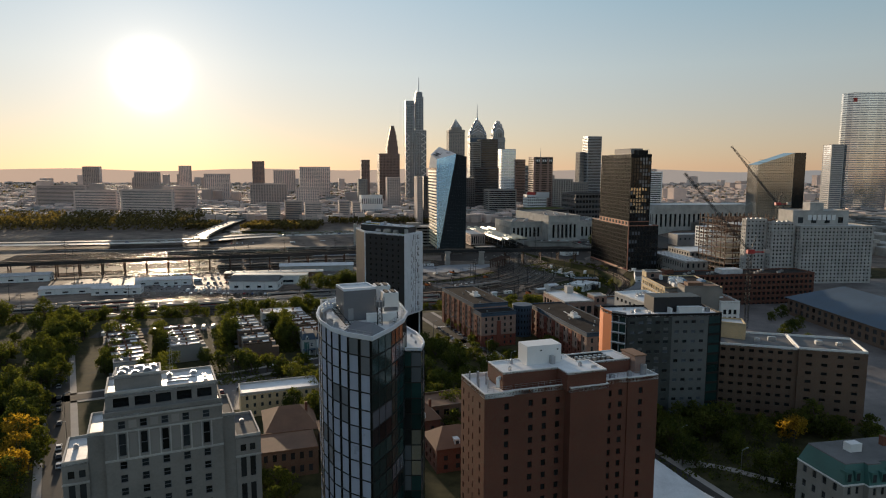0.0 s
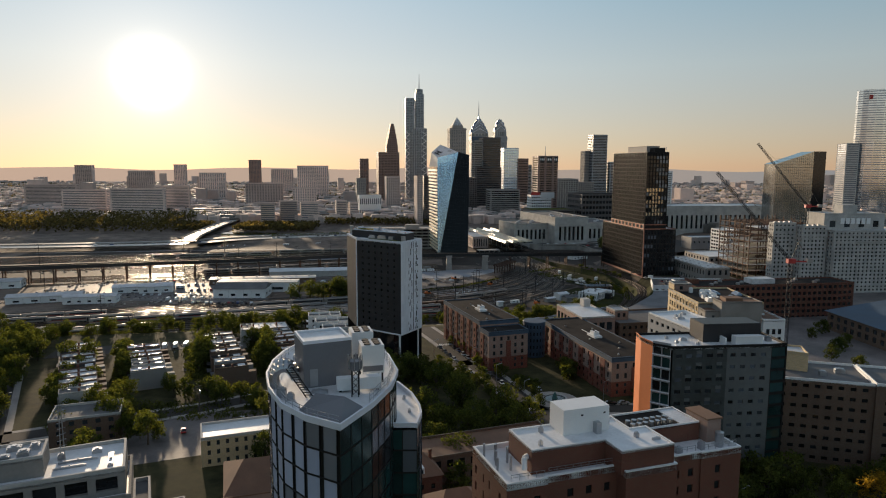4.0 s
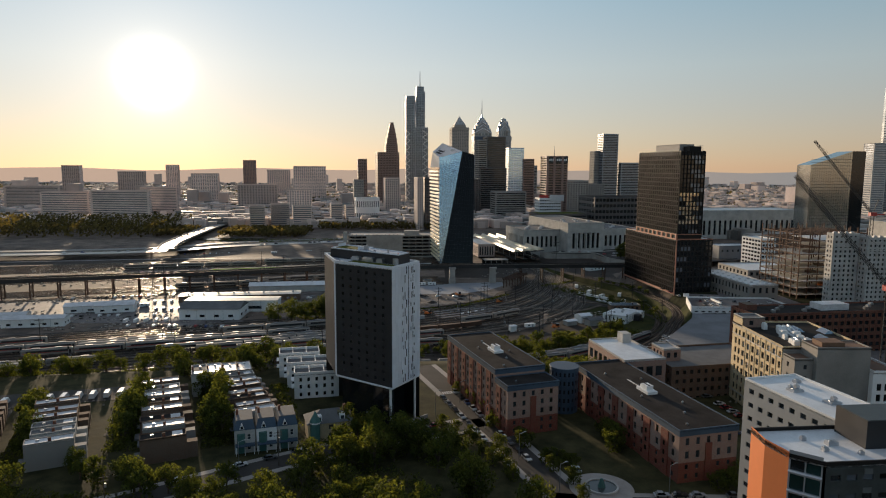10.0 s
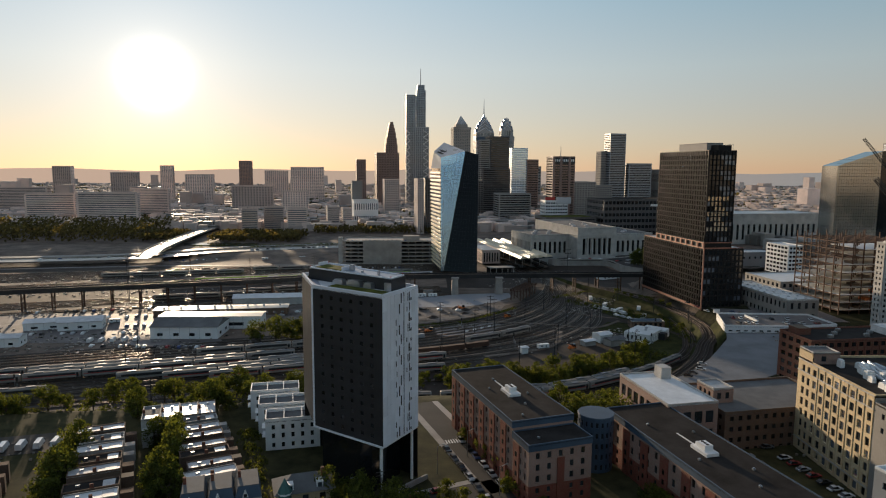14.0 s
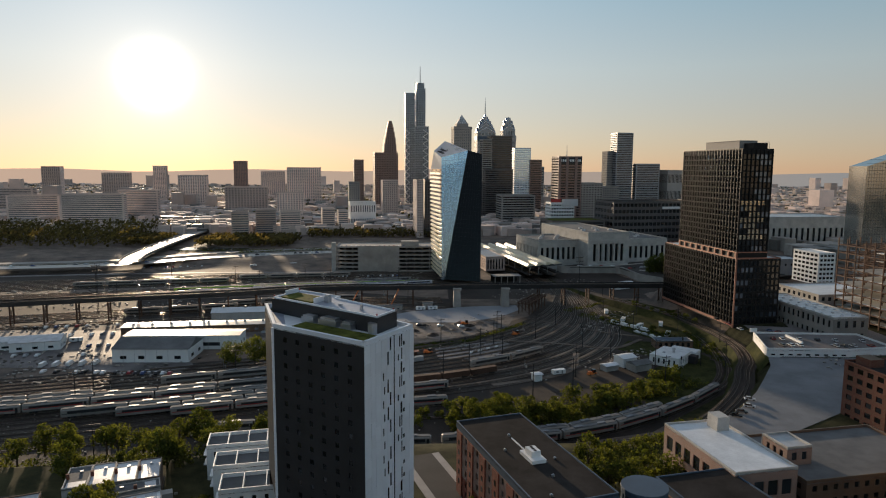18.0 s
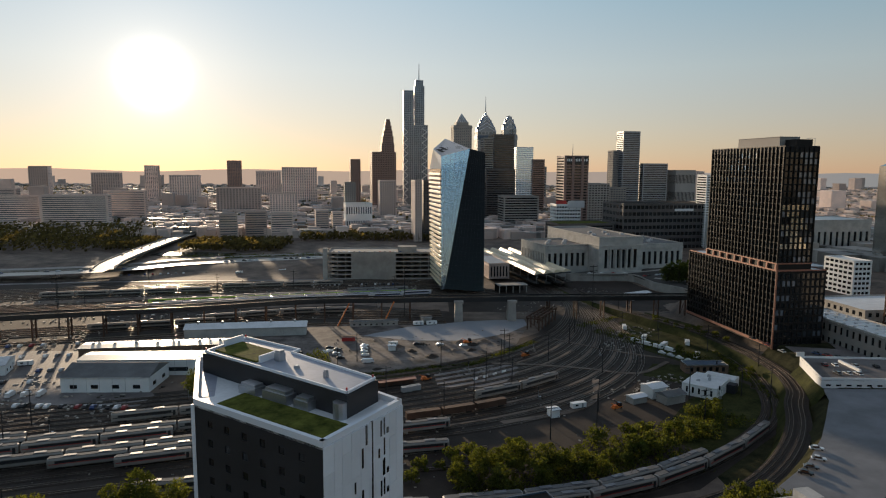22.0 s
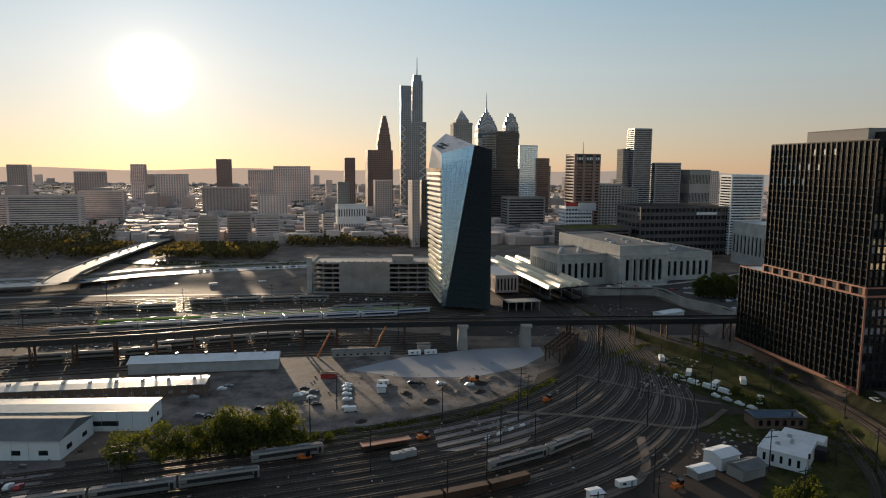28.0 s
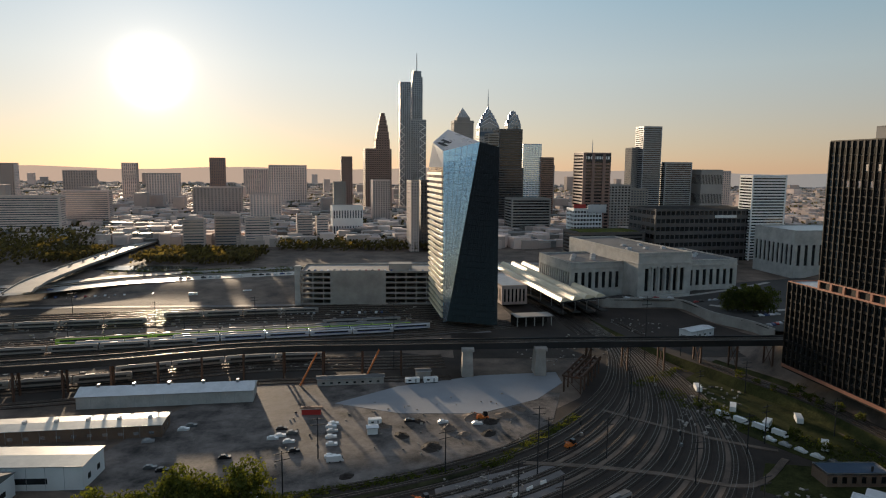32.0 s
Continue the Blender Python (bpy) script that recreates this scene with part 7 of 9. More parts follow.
# ---- trains ----
def carriage(name, body, stripe, label, cab=False, far=False):
    t = thing(name, 0, 0, -200, 0, label, "train", "parked carriages")
    L, W = 25.4, 3.05
    prof = [(-1.5, 1.0), (1.5, 1.0), (1.53, 2.6), (1.48, 3.6), (1.15, 4.1), (.6, 4.3), (-.6, 4.3), (-1.15, 4.1), (-1.48, 3.6), (-1.53, 2.6)]
    bm = BM()
    rings = []
    for x, s in ((-L / 2, .93), (-L / 2 + .5, 1), (L / 2 - .5, 1), (L / 2, .93)):
        rings.append([bm.verts.new((x, y * s, 1 + (z - 1) * (s if z > 3 else 1))) for y, z in prof])
    n = len(prof)
    for a, b in zip(rings, rings[1:]):
        for i in range(n):
            bm.faces.new((a[i], b[i], b[(i + 1) % n], a[(i + 1) % n]))
    bm.faces.new(rings[0][::1]); bm.faces.new(rings[-1][::-1])
    ob = part("body", bm, body, t)
    part("roof", prism(BM(), [(-L / 2 + .5, -1.1), (L / 2 - .5, -1.1), (L / 2 - .5, 1.1), (-L / 2 + .5, 1.1)], 4.14, 4.34), "roof_grey", t, "dull grey carriage roof")
    for s in (-1,):
        part("window_band", box(BM(), -10.2, s * 1.55 - .03, 2.4, 10.4, s * 1.55 + .03, 3.35), "black_panel", t)
        for x in () if far or s > 0 else (10.9,):
            part("door", box(BM(), x, s * 1.545 - .025, 1.1, x + 1.0, s * 1.545 + .025, 3.3), "dark_steel", t)
        part("stripe", box(BM(), -L / 2 + .6, s * 1.545 - .012, 2.1, L / 2 - .6, s * 1.545 + .012, 2.35), stripe, t)
    part("roof_unit", box(BM(), -7.5, -.8, 4.34, -3.5, .8, 4.66), "plant_grey", t)
    if far:
        part("underframe", box(BM(), -11, -1.2, .1, 11, 1.2, 1.02), "dark_steel", t)
        return t
    part("roof_unit", box(BM(), 3.5, -.8, 4.34, 7.5, .8, 4.66), "plant_grey", t)
    for x in (-8.6, 8.6):
        bm = box(BM(), x - 1.7, -1.2, .55, x + 1.7, 1.2, 1.05)
        for dx in (-1.1, 1.1):
            tube(bm, (x + dx, -1.0, .5), (x + dx, 1.0, .5), .46, n=10)
        part("bogie", bm, "dark_steel", t)
    if cab:
        part("windscreen", box(BM(), L / 2 - .05, -1.0, 2.5, L / 2 + .03, 1.0, 3.4), "glass_dark", t)
    if cab:
        bm = tube(BM(), (0, -.6, 4.6), (1.6, 0, 5.6), .06, n=4); tube(bm, (1.6, 0, 5.6), (0, .6, 4.6), .06, n=4)
        part("pantograph", bm, "dark_steel", t)
    return t


def hopper():
    t = thing("freight_wagon", 0, 0, -200, 0, "rusty red open freight wagon", "train", "freight wagons")
    bm = prism(BM(), [(-7.5, -1.5), (7.5, -1.5), (7.5, 1.5), (-7.5, 1.5)], 1.1, 3.8)
    part("body", bm, "rust", t)
    for k in range(9):
        part("rib", box(BM(), -7.2 + k * 1.75, -1.62, 1.1, -6.95 + k * 1.75, -1.504, 3.8), "rust", t)
    for x in (-5, 5):
        part("bogie", box(BM(), x - 1.3, -1.2, .4, x + 1.3, 1.2, 1.05), "dark_steel", t)
    return t


CAR_A = carriage("train_carriage", "stainless", "dark_steel", "silver commuter train carriage with dark windows", True)
CAR_B = carriage("train_carriage", "stainless", "red", "silver train carriage with a thin red stripe")
CAR_C = carriage("train_carriage", "car_pale", "blue", "silver long-distance train carriage with a blue stripe", far=True)
CAR_D = carriage("train_carriage", "lime", "white_paint", "lime green wrapped train carriage", far=True)
CAR_E = carriage("train_carriage", "stainless", "dark_steel", "silver train carriage standing in the far sidings", far=True)
WAGON = hopper()


def run_train(proto, P, z, start, count, length=26.2):
    """Carriages coupled along a line from a given distance."""
    d = [0]
    for a, b in zip(P, P[1:]):
        d.append(d[-1] + (b - a).length)

    def at(s):
        for i in range(len(d) - 1):
            if d[i + 1] >= s:
                f = (s - d[i]) / (d[i + 1] - d[i])
                return P[i].lerp(P[i + 1], f)
        return P[-1]
    for k in range(count):
        a, b = at(start + k * length + 4), at(start + k * length + length - 4)
        m = (a + b) / 2
        copy_thing(proto, pose(m.x, m.y, z + .36, 0, 0, math.degrees(math.atan2(b.y - a.y, b.x - a.x))))


def dist_at_x(P, x):
    s = 0
    for a, b in zip(P, P[1:]):
        if b.x >= x:
            return s
        s += (b - a).length
    return s


for k, x, n, proto in ((5, -128, 3, CAR_A), (7, -250, 4, CAR_B), (8, -200, 5, CAR_A), (9, -220, 5, CAR_B), (10, -92, 2, CAR_A), (11, -150, 4, CAR_A), (12, -128, 3, CAR_B), (13, -105, 3, CAR_B),
                       (9, 25, 2, CAR_A), (13, -14, 1, CAR_B)):
    P, z = TRACKS[k]
    run_train(proto, P, z, dist_at_x(P, x), n)
P, z = TRACKS[11]
run_train(WAGON, P, z, dist_at_x(P, -4), 3, 16)
for k, x, n, proto in ((6, -330, 3, CAR_A), (4, -300, 3, CAR_B), (13, -250, 3, CAR_A), (14, -300, 4, CAR_B), (12, -330, 4, CAR_A)):
    run_train(proto, TRACKS[k][0], TRACKS[k][1], dist_at_x(TRACKS[k][0], x), n)
P, z = TRACKS[3]
run_train(CAR_A, P, z, dist_at_x(P, -62), 1)
track(resample([(-420, 385), (-180, 456), (-60, 490), (22, 508)], 60), -10.9)
run_train(CAR_B, *TRACKS[-1], dist_at_x(TRACKS[-1][0], -62), 3)
track(resample([(-420, 383), (-180, 450), (-60, 478), (16, 492)], 60), -10.9)
run_train(CAR_A, *TRACKS[-1], dist_at_x(TRACKS[-1][0], -92), 2)
run_train(CAR_A, *TRACKS[15], dist_at_x(TRACKS[15][0], -46), 2)
run_train(CAR_B, *TRACKS[16], dist_at_x(TRACKS[16][0], -52), 2)
run_train(CAR_B, TRACKS[16][0], TRACKS[16][1], dist_at_x(TRACKS[16][0], 28), 5)
run_train(CAR_A, TRACKS[15][0], TRACKS[15][1], dist_at_x(TRACKS[15][0], 8), 4)
for k, x, n, proto in ((21, -200, 7, CAR_C), (22, -150, 6, CAR_C), (23, -212, 8, CAR_D), (24, -150, 5, CAR_E), (19, -230, 4, CAR_E), (26, -60, 2, CAR_E), (36, -300, 5, CAR_E), (38, -180, 4, CAR_E), (31, -220, 3, CAR_E), (33, -150, 4, CAR_E)):
    P, z = TRACKS[k]
    run_train(proto, P, z, dist_at_x(P, x), n)
for ob in (CAR_A, CAR_B, CAR_C, CAR_D, CAR_E, WAGON):
    for o in (*ob.children_recursive, ob):
        bpy.data.objects.remove(o)


# ---- the elevated railway ----
def viaduct():
    line = [(-430, 610), (-300, 648), (-235, 668), (-153, 690), (-88, 713), (-21, 719), (17, 722), (101, 727), (186, 731), (260, 736)]
    P = resample(line, 60)
    t = thing("railway_viaduct", 0, 0, 0, 0, "long dark steel elevated railway on trestle legs", "bridge", kind="structure")

    def slab(o0, o1, z0, z1, name, m, a=0, b=60):
        bm = BM()
        l0, l1 = offset_line(P, o0)[a:b], offset_line(P, o1)[a:b]
        rows = [[bm.verts.new((*q, z)) for q, z in ((p0, z0), (p0, z1), (p1, z1), (p1, z0))] for p0, p1 in zip(l0, l1)]
        for r, s in zip(rows, rows[1:]):
            for i in range(4):
                bm.faces.new((r[i], r[(i + 1) % 4], s[(i + 1) % 4], s[i]))
        return part(name, bm, m, t)
    slab(4.6, -4.6, 3.9, 4.8, "deck", "ballast")
    slab(-4.604, -5.0, 2.4, 5.6, "girder", "dark_steel"); slab(5.0, 4.604, 2.4, 5.6, "girder", "dark_steel")
    for o in (2.9, 1.5, -1.5, -2.9):
        slab(o + .07, o - .07, 4.82, 5.0, "rail", "rail")
    Q = resample(line, 37)
    for i in range(1, 36):
        p = Q[i]
        if p.x > 5 and p.x < 70 or p.x > 190:
            continue
        e = (Q[i + 1] - Q[i - 1]).normalized(); n = Vector((-e.y, e.x))
        for o in (4.2, -4.2):
            a = p + n * o
            part("leg", box(BM(), a.x - .4, a.y - .4, -11, a.x + .4, a.y + .4, 3.9), "rust", t)
        a, b = p + n * 4.2, p - n * 4.2
        bm = tube(BM(), (a.x, a.y, -10), (b.x, b.y, 3), .18, n=4); tube(bm, (b.x, b.y, -10), (a.x, a.y, 3), .18, n=4)
        part("cross_brace", bm, "rust", t)
    for x, y in ((19.7, 719), (57, 721)):
        ob = part("pier", prism(BM(), [(x - 3, y - 5.5), (x + 3, y - 5.5), (x + 3, y + 5.5), (x - 3, y + 5.5)], -11, 2.2, ring1=[(x - 2.4, y - 5), (x + 2.4, y - 5), (x + 2.4, y + 5), (x - 2.4, y + 5)]), "concrete", t, "pale concrete bridge pier")
        part("pier_cap", box(BM(), x - 3.2, y - 6, 2.2, x + 3.2, y + 6, 3.6), "concrete", ob)
    for x, y, dx in ((-62, 700, 7), (-32, 706, 7)):
        part("prop", tube(BM(), (x, y, -10.9), (x + dx, y + 8, 3), .5, n=6), "orange_paint", t, "orange slanting steel brace")


viaduct()


# ---- sheds and huts of the yard ----
def shed(name, x, y, turn, w, d, h, rise, label, wall="white_paint", roof="roof_silver", z=-11, windows_n=0, along="x", vents=0, lit=False):
    t = thing(name, x, y, z, turn, label, "shed")
    ring = ring_of(w, d)
    # lit: bright silver glass stands in for sunlight on the panes
    walls(t, ring, 0, h, {0: windows_n, 1: 2 if windows_n else 0}, wall, "glass_bright" if lit else "glass_dark", [(h * .25, h * .5)], .35, deep=.15)
    bm = BM()
    o = .5
    if along == "x":
        a = [(-o, -o, h), (w + o, -o, h), (w + o, d / 2, h + rise), (-o, d / 2, h + rise)]
        b = [(-o, d + o, h), (w + o, d + o, h)]
        v = [bm.verts.new(p) for p in a + b]
        faces = ((0, 1, 2, 3), (3, 2, 5, 4), (1, 5, 2), (0, 3, 4), (4, 5, 1, 0))
    else:
        v = [bm.verts.new(p) for p in ((-o, -o, h), (w / 2, -o, h + rise), (w + o, -o, h), (-o, d + o, h), (w / 2, d + o, h + rise), (w + o, d + o, h))]
        faces = ((0, 1, 4, 3), (1, 2, 5, 4), (0, 2, 1), (3, 4, 5), (0, 3, 5, 2))
    for f in faces:
        bm.faces.new([v[i] for i in f])
    part("roof", bm, roof, t)
    for k in range(vents):
        vx = w * (k + .5) / vents
        ob = part("vent", box(BM(), vx - .6, d * .42, h + rise * .7, vx + .6, d * .58, h + rise + 1.0), "steel", t)
    part("gutter", box(BM(), -o, -o - .15, h - .2, w + o, -o - .004, h + .02), "steel", t)
    for k in range(1, int(w // 6)):
        part("seam", box(BM(), k * 6 - .05, -.06, 0, k * 6 + .05, -.004, h - .3), "grey_panel", t)
    return t


shed("low_shed", -279, 545, 9, 38, 11, 5.5, 1.6, "long white shed with a silver pitched roof", "white_paint", "roof_silver", windows_n=5)
shed("low_shed", -240, 588, 16, 26, 12, 5.5, 1.6, "white shed with a silver pitched roof and open bay", "white_paint", "roof_silver", windows_n=3)
shed("white_hut", 163, 788, 30, 22, 9, 5, .8, "low white site hut with a flat pale roof", "white_paint", "roof_silver", windows_n=4)
shed("gabled_shed", -173, 569.5, .5, 41, 24, 7.5, 3.6, "white metal shed with a grey pitched roof", "white_paint", "roof_grey", windows_n=4)
shed("bright_roof_shed", -178, 594.5, 2, 66, 15, 8.4, .5, "broad white shed with a bright metal roof", "white_paint", "roof_cream", windows_n=2)
shed("low_depot", -195, 627, 7.6, 92, 13, 5.2, .45, "long low brick depot with a pale roof and bright windows", "brick_brown", "roof_cream", windows_n=16, vents=8, lit=True)
shed("long_shed", -152, 668, 7.5, 74, 13, 5.6, 2.4, "long white storage shed with a rounded white roof", "limestone", "roof_white", windows_n=0, vents=5)
shed("yard_shed", -262, 588, 16, 46, 14, 5, 1.6, "white yard shed with a bright roof", "white_paint", "roof_silver", windows_n=4)
shed("yard_shed", -322, 545, 16, 52, 15, 5, 1.8, "long white yard shed with a bright roof", "white_paint", "roof_silver", windows_n=4)
shed("yard_shed", -400, 600, 16, 50, 16, 6, 2, "pale yard shed with red doors", "white_paint", "roof_silver", windows_n=4)
shed("office_hut", -53.5, 699, 8, 32, 5, 3.6, .5, "long grey site cabin beside the viaduct", "concrete", "roof_grey", windows_n=8)
shed("switch_hut", -6, 709, 8, 7, 5, 4.4, .4, "small grey equipment hut", "concrete", "roof_grey")
shed("red_container", -54, 662, 4, 8, 3, 2.8, .2, "red metal storage container in the lot", "red", "rust")
shed("white_booth", -24, 641, 10, 4, 3, 3, .3, "small white site booth", "white_paint", "roof_white")
t = block("white_depot_office", 119.5, 568, -11, -40, 16, 21, 5.4, "low white office with a flat white roof in the yard", {0: 5, 1: 7}, 1, "white_paint", "glass_dark", "roof_white", None, .35, parapet=.35)
roof_units(t, [(5, 8, 5.4, 1.4, 1.2, .8), (9, 12, 5.4, 1.2, 1.2, 1.4), (7, 18, 5.4, 1.6, 1.4, .9)])
part("rear_wing", box(BM(), 3, 21.004, 0, 18, 29, 4.8), "white_paint", t)
part("rear_roof", box(BM(), 3.2, 21.2, 4.8, 17.8, 28.8, 5.0), "roof_white", t)
part("side_bay", box(BM(), 16.004, 15, 0, 20, 20, 4.2), "black_panel", t, "black side bay standing out from the wall")
block("depot_wing", 133.5, 598, -11, 0, 22, 9, 4.6, "low dark depot wing with a flat blue-grey roof", {0: 6}, 1, "brick_brown", "glass_dark", "blue_trim", "steel", .5, parapet=.3)
shed("white_cabin", 103, 560, 25, 9, 8, 5, 1.2, "small white cabin in the yard", "white_paint", "roof_white")
shed("white_cabin", 107, 552, 25, 11, 7, 4, 1.5, "low pale cabin beside the tracks", "concrete", "roof_grey")
shed("white_cabin", 92, 553, 25, 8, 5, 3, .8, "low pale cabin beside the tracks", "concrete", "roof_white")
shed("relay_hut", 52, 537, 20, 4, 4, 3.6, .4, "white relay hut beside the tracks", "white_paint", "roof_white")
t = thing("parking_deck", 0, 0, 0, 0, "low white-walled parking deck with a worn grey top", "garage")
ring = [(172, 545), (214, 543), (240, 548), (238, 575), (181.5, 579)]
walls(t, ring, -.4, 3.4, {0: 9}, "white_paint", "glass_dark", [(.6, 1.4)], .5, deep=.15)
bm = BM()
v = [bm.verts.new(p) for p in ((166, 547, -10), (176, 584, -10), (184, 580, .3), (171.9, 544.9, .3), (172, 540, .1), (165, 541, -10))]
bm.faces.new((v[0], v[3], v[2], v[1])); bm.faces.new((v[5], v[4], v[3], v[0]))
part("bank", bm, "verge", t, "weedy bank below the deck")
flat_roof(t, ring, 3.4, "lot", "white_paint", 1.0, .4)
part("ramp_wall", box(BM(), 196, 556, 3.4, 197, 572, 4.6), "white_paint", t)
part("fence", box(BM(), 179, 577.8, 4.4, 183, 578.2, 6.6), "white_paint", t, "pale board fence at the deck's corner")


# ---- trees ----
def tree_proto(seed, height, spread, leaf="leaf", clumps=26, leaves=46, label="", low=.22):
    rnd = random.Random(seed)
    t = thing("tree", 0, 0, -300, 0, label or "broad leafy green street tree", "tree")
    bm = BM()
    top = height * .55
    tube(bm, (0, 0, -.3), (rnd.uniform(-.3, .3), rnd.uniform(-.3, .3), top), .035 * height, .018 * height, n=7)
    tips = []
    for k in range(7):
        a = k * 2.4 + rnd.uniform(-.4, .4)
        z0 = height * rnd.uniform(.22, .5)
        r = spread * rnd.uniform(.45, .75)
        tip = (math.cos(a) * r, math.sin(a) * r, height * rnd.uniform(.5, .85))
        tube(bm, (0, 0, z0), tip, .014 * height, .005 * height, n=5)
        tips.append(Vector(tip))
    part("trunk", bm, "bark", t)
    verts, faces = [], []
    for k in range(clumps):
        a, b = rnd.uniform(0, 6.283), rnd.random()
        zz = low + (1 - low) * b
        prof = math.sin(math.pi * min(.98, .16 + .8 * b)) ** .7
        r = spread * prof * rnd.uniform(.35, 1.0)
        c = Vector((math.cos(a) * r, math.sin(a) * r, height * (zz * .93))) if k > 6 else tips[k]
        size = spread * rnd.uniform(.26, .42)
        for j in range(leaves):
            d = Vector((rnd.gauss(0, 1), rnd.gauss(0, 1), rnd.gauss(0, .75))).normalized() * size * rnd.uniform(.55, 1.08)
            p = c + d
            u = Vector((rnd.gauss(0, 1), rnd.gauss(0, 1), rnd.gauss(0, .6))).normalized()
            w = u.orthogonal().normalized()
            w = (w * math.cos(j) + u.cross(w) * math.sin(j))
            q = u.cross(w)
            s = rnd.uniform(.28, .55) * (.75 + height / 40)
            i = len(verts)
            verts += [p - w * s, p + q * s * .55, p + w * s, p - q * s * .55]
            faces.append((i, i + 1, i + 2, i + 3))
    me = bpy.data.meshes.new("crown")
    me.from_pydata([tuple(v) for v in verts], [], faces)
    mesh_part("crown", me, leaf, t)
    return t


TREES = [tree_proto(1, 11, 4.6), tree_proto(2, 13, 5.4, clumps=34), tree_proto(3, 9, 4.2, clumps=22), tree_proto(4, 14, 5.0, clumps=36, low=.15),
         tree_proto(5, 5, 3.2, clumps=16, leaves=40, label="low bushy green shrub", low=.05)]
GOLD = tree_proto(6, 12, 5.2, "leaf_gold", 30, label="broad tree with golden leaves in the sun")
RT = random.Random(11)


WOODS = []


def plant(x, y, kind=None, size=None, z=None, joined=False):
    proto = TREES[RT.choice((0, 1, 2, 3))] if kind is None else (GOLD if kind == "gold" else TREES[kind])
    s = size or RT.uniform(.8, 1.2)
    if joined:
        WOODS.append((proto, pose(x, y, terrain(x, y) if z is None else z, 0, 0, RT.uniform(0, 360)) @ Matrix.Diagonal((s * RT.uniform(.9, 1.1), s, s * RT.uniform(.88, 1.1), 1))))
        return
    ob = copy_thing(proto, pose(x, y, terrain(x, y) if z is None else z, 0, 0, RT.uniform(0, 360)))
    ob.scale = (s * RT.uniform(.9, 1.1), s * RT.uniform(.9, 1.1), s * RT.uniform(.88, 1.1))
    return ob


def grove(n, x0, y0, x1, y1, wide, kind=None, size=(.8, 1.2), z=None, joined=False):
    """n trees along a band between two points."""
    for k in range(n):
        f = (k + RT.uniform(.1, .9)) / n
        o = RT.uniform(-wide / 2, wide / 2)
        dx, dy = x1 - x0, y1 - y0
        L = math.hypot(dx, dy)
        plant(x0 + dx * f - dy / L * o, y0 + dy * f + dx / L * o, kind, RT.uniform(*size), z, joined)


grove(34, -300, 390, -66, 446, 9, None, (.7, 1.0), -2.5, True)           # bank above the yard
grove(9, -114, 410, -70, 424, 8, None, (.7, 1.0), -.5, True)
grove(10, -172, 374, -148, 300, 10, None, (.7, 1.0), 0, True)
grove(14, -216, 402, -182, 306, 22, None, (.8, 1.1), 0, True)
grove(7, 4, 352, 26, 322, 5, None, (.5, .75), 0)
grove(6, 21, 352, 38, 392, 3, 2, (.5, .7), 0)
grove(10, -60, 448, -46, 430, 8, None, (.5, .8), -1)
grove(8, 14, 470, 60, 486, 14, 3, (.6, .85), -10)                  # thicket between the tracks
grove(9, 6, 480, 34, 500, 14, 3, (.5, .8), -10.5)
grove(10, -14, 474, 40, 505, 14, 4, (.7, 1.2), -10.5)
grove(12, 8, 470, 96, 498, 12, 4, (.9, 1.6), -10.5)
grove(9, 40, 486, 128, 536, 16, 4, (1.0, 1.7), -10.8)
grove(7, 62, 492, 128, 538, 12, 2, (.7, 1.0), -10.8)
grove(9, 52, 426, 100, 452, 12, 2, (.8, 1.1), -6)                  # behind the residence wings
grove(8, 46, 410, 70, 400, 12, None, (.7, 1.0), 0)
grove(9, -14, 348, 30, 262, 8, None, (.7, 1.1), 0)                 # street trees
grove(11, 12, 392, 44, 306, 3, 2, (.5, .8), 0)
grove(20, -40, 318, 30, 262, 34, None, (.8, 1.15), 0, True)              # wooded block
grove(10, -46, 300, 20, 232, 24, None, (.8, 1.1), 0, True)
grove(8, -30, 356, -16, 334, 10, None, (.6, .9), 0)
grove(4, 40, 326, 48, 322, 4, 2, (.45, .6), 0)
grove(7, -102, 338, -122, 392, 6, None, (.7, 1.1), 0)               # yards between the house rows
grove(8, -71, 338, -92, 394, 7, 3, (.75, 1.05), 0)
grove(7, -133, 330, -152, 372, 5, None, (.7, 1.0), 0)
grove(10, -112, 318, -64, 296, 8, None, (.6, .95), 0)
grove(10, -128, 300, -92, 262, 14, None, (.7, 1.0), 0)
grove(12, -66, 308, -40, 236, 16, None, (.7, 1.0), 0)
grove(16, -260, 350, -150, 210, 30, None, (.8, 1.2), 0, True)            # left blocks
grove(12, -320, 330, -210, 200, 40, None, (.8, 1.2), 0, True)
grove(12, -196, 330, -118, 178, 10, None, (.7, 1.0), 0, True)
grove(8, -146, 330, -96, 226, 12, None, (.7, 1.0), 0)
grove(8, -60, 200, -40, 178, 10, 2, (.6, .9), 0)
grove(18, 66, 220, 160, 176, 36, None, (.7, 1.0), 0, True)               # dark park
grove(10, 60, 216, 108, 226, 10, None, (.8, 1.0), 0)
grove(6, 118, 236, 160, 222, 6, 2, (.7, .9), 0)
grove(6, 196, 336, 226, 420, 14, 2, (.7, 1.0), 0)
grove(5, -108, 566, -62, 580, 7, 1, (1.0, 1.3), -11)               # by the white sheds
grove(6, -82, 574, -52, 583, 7, 1, (1.0, 1.25), -11)
grove(6, -84, 570, -48, 580, 6, 4, (1.2, 1.8), -11)
grove(5, -50, 582, -36, 588, 3, 4, (.4, .8), -11)
grove(7, 118, 680, 172, 590, 10, 4, (.5, .9), -10.8)              # scrub along the curve
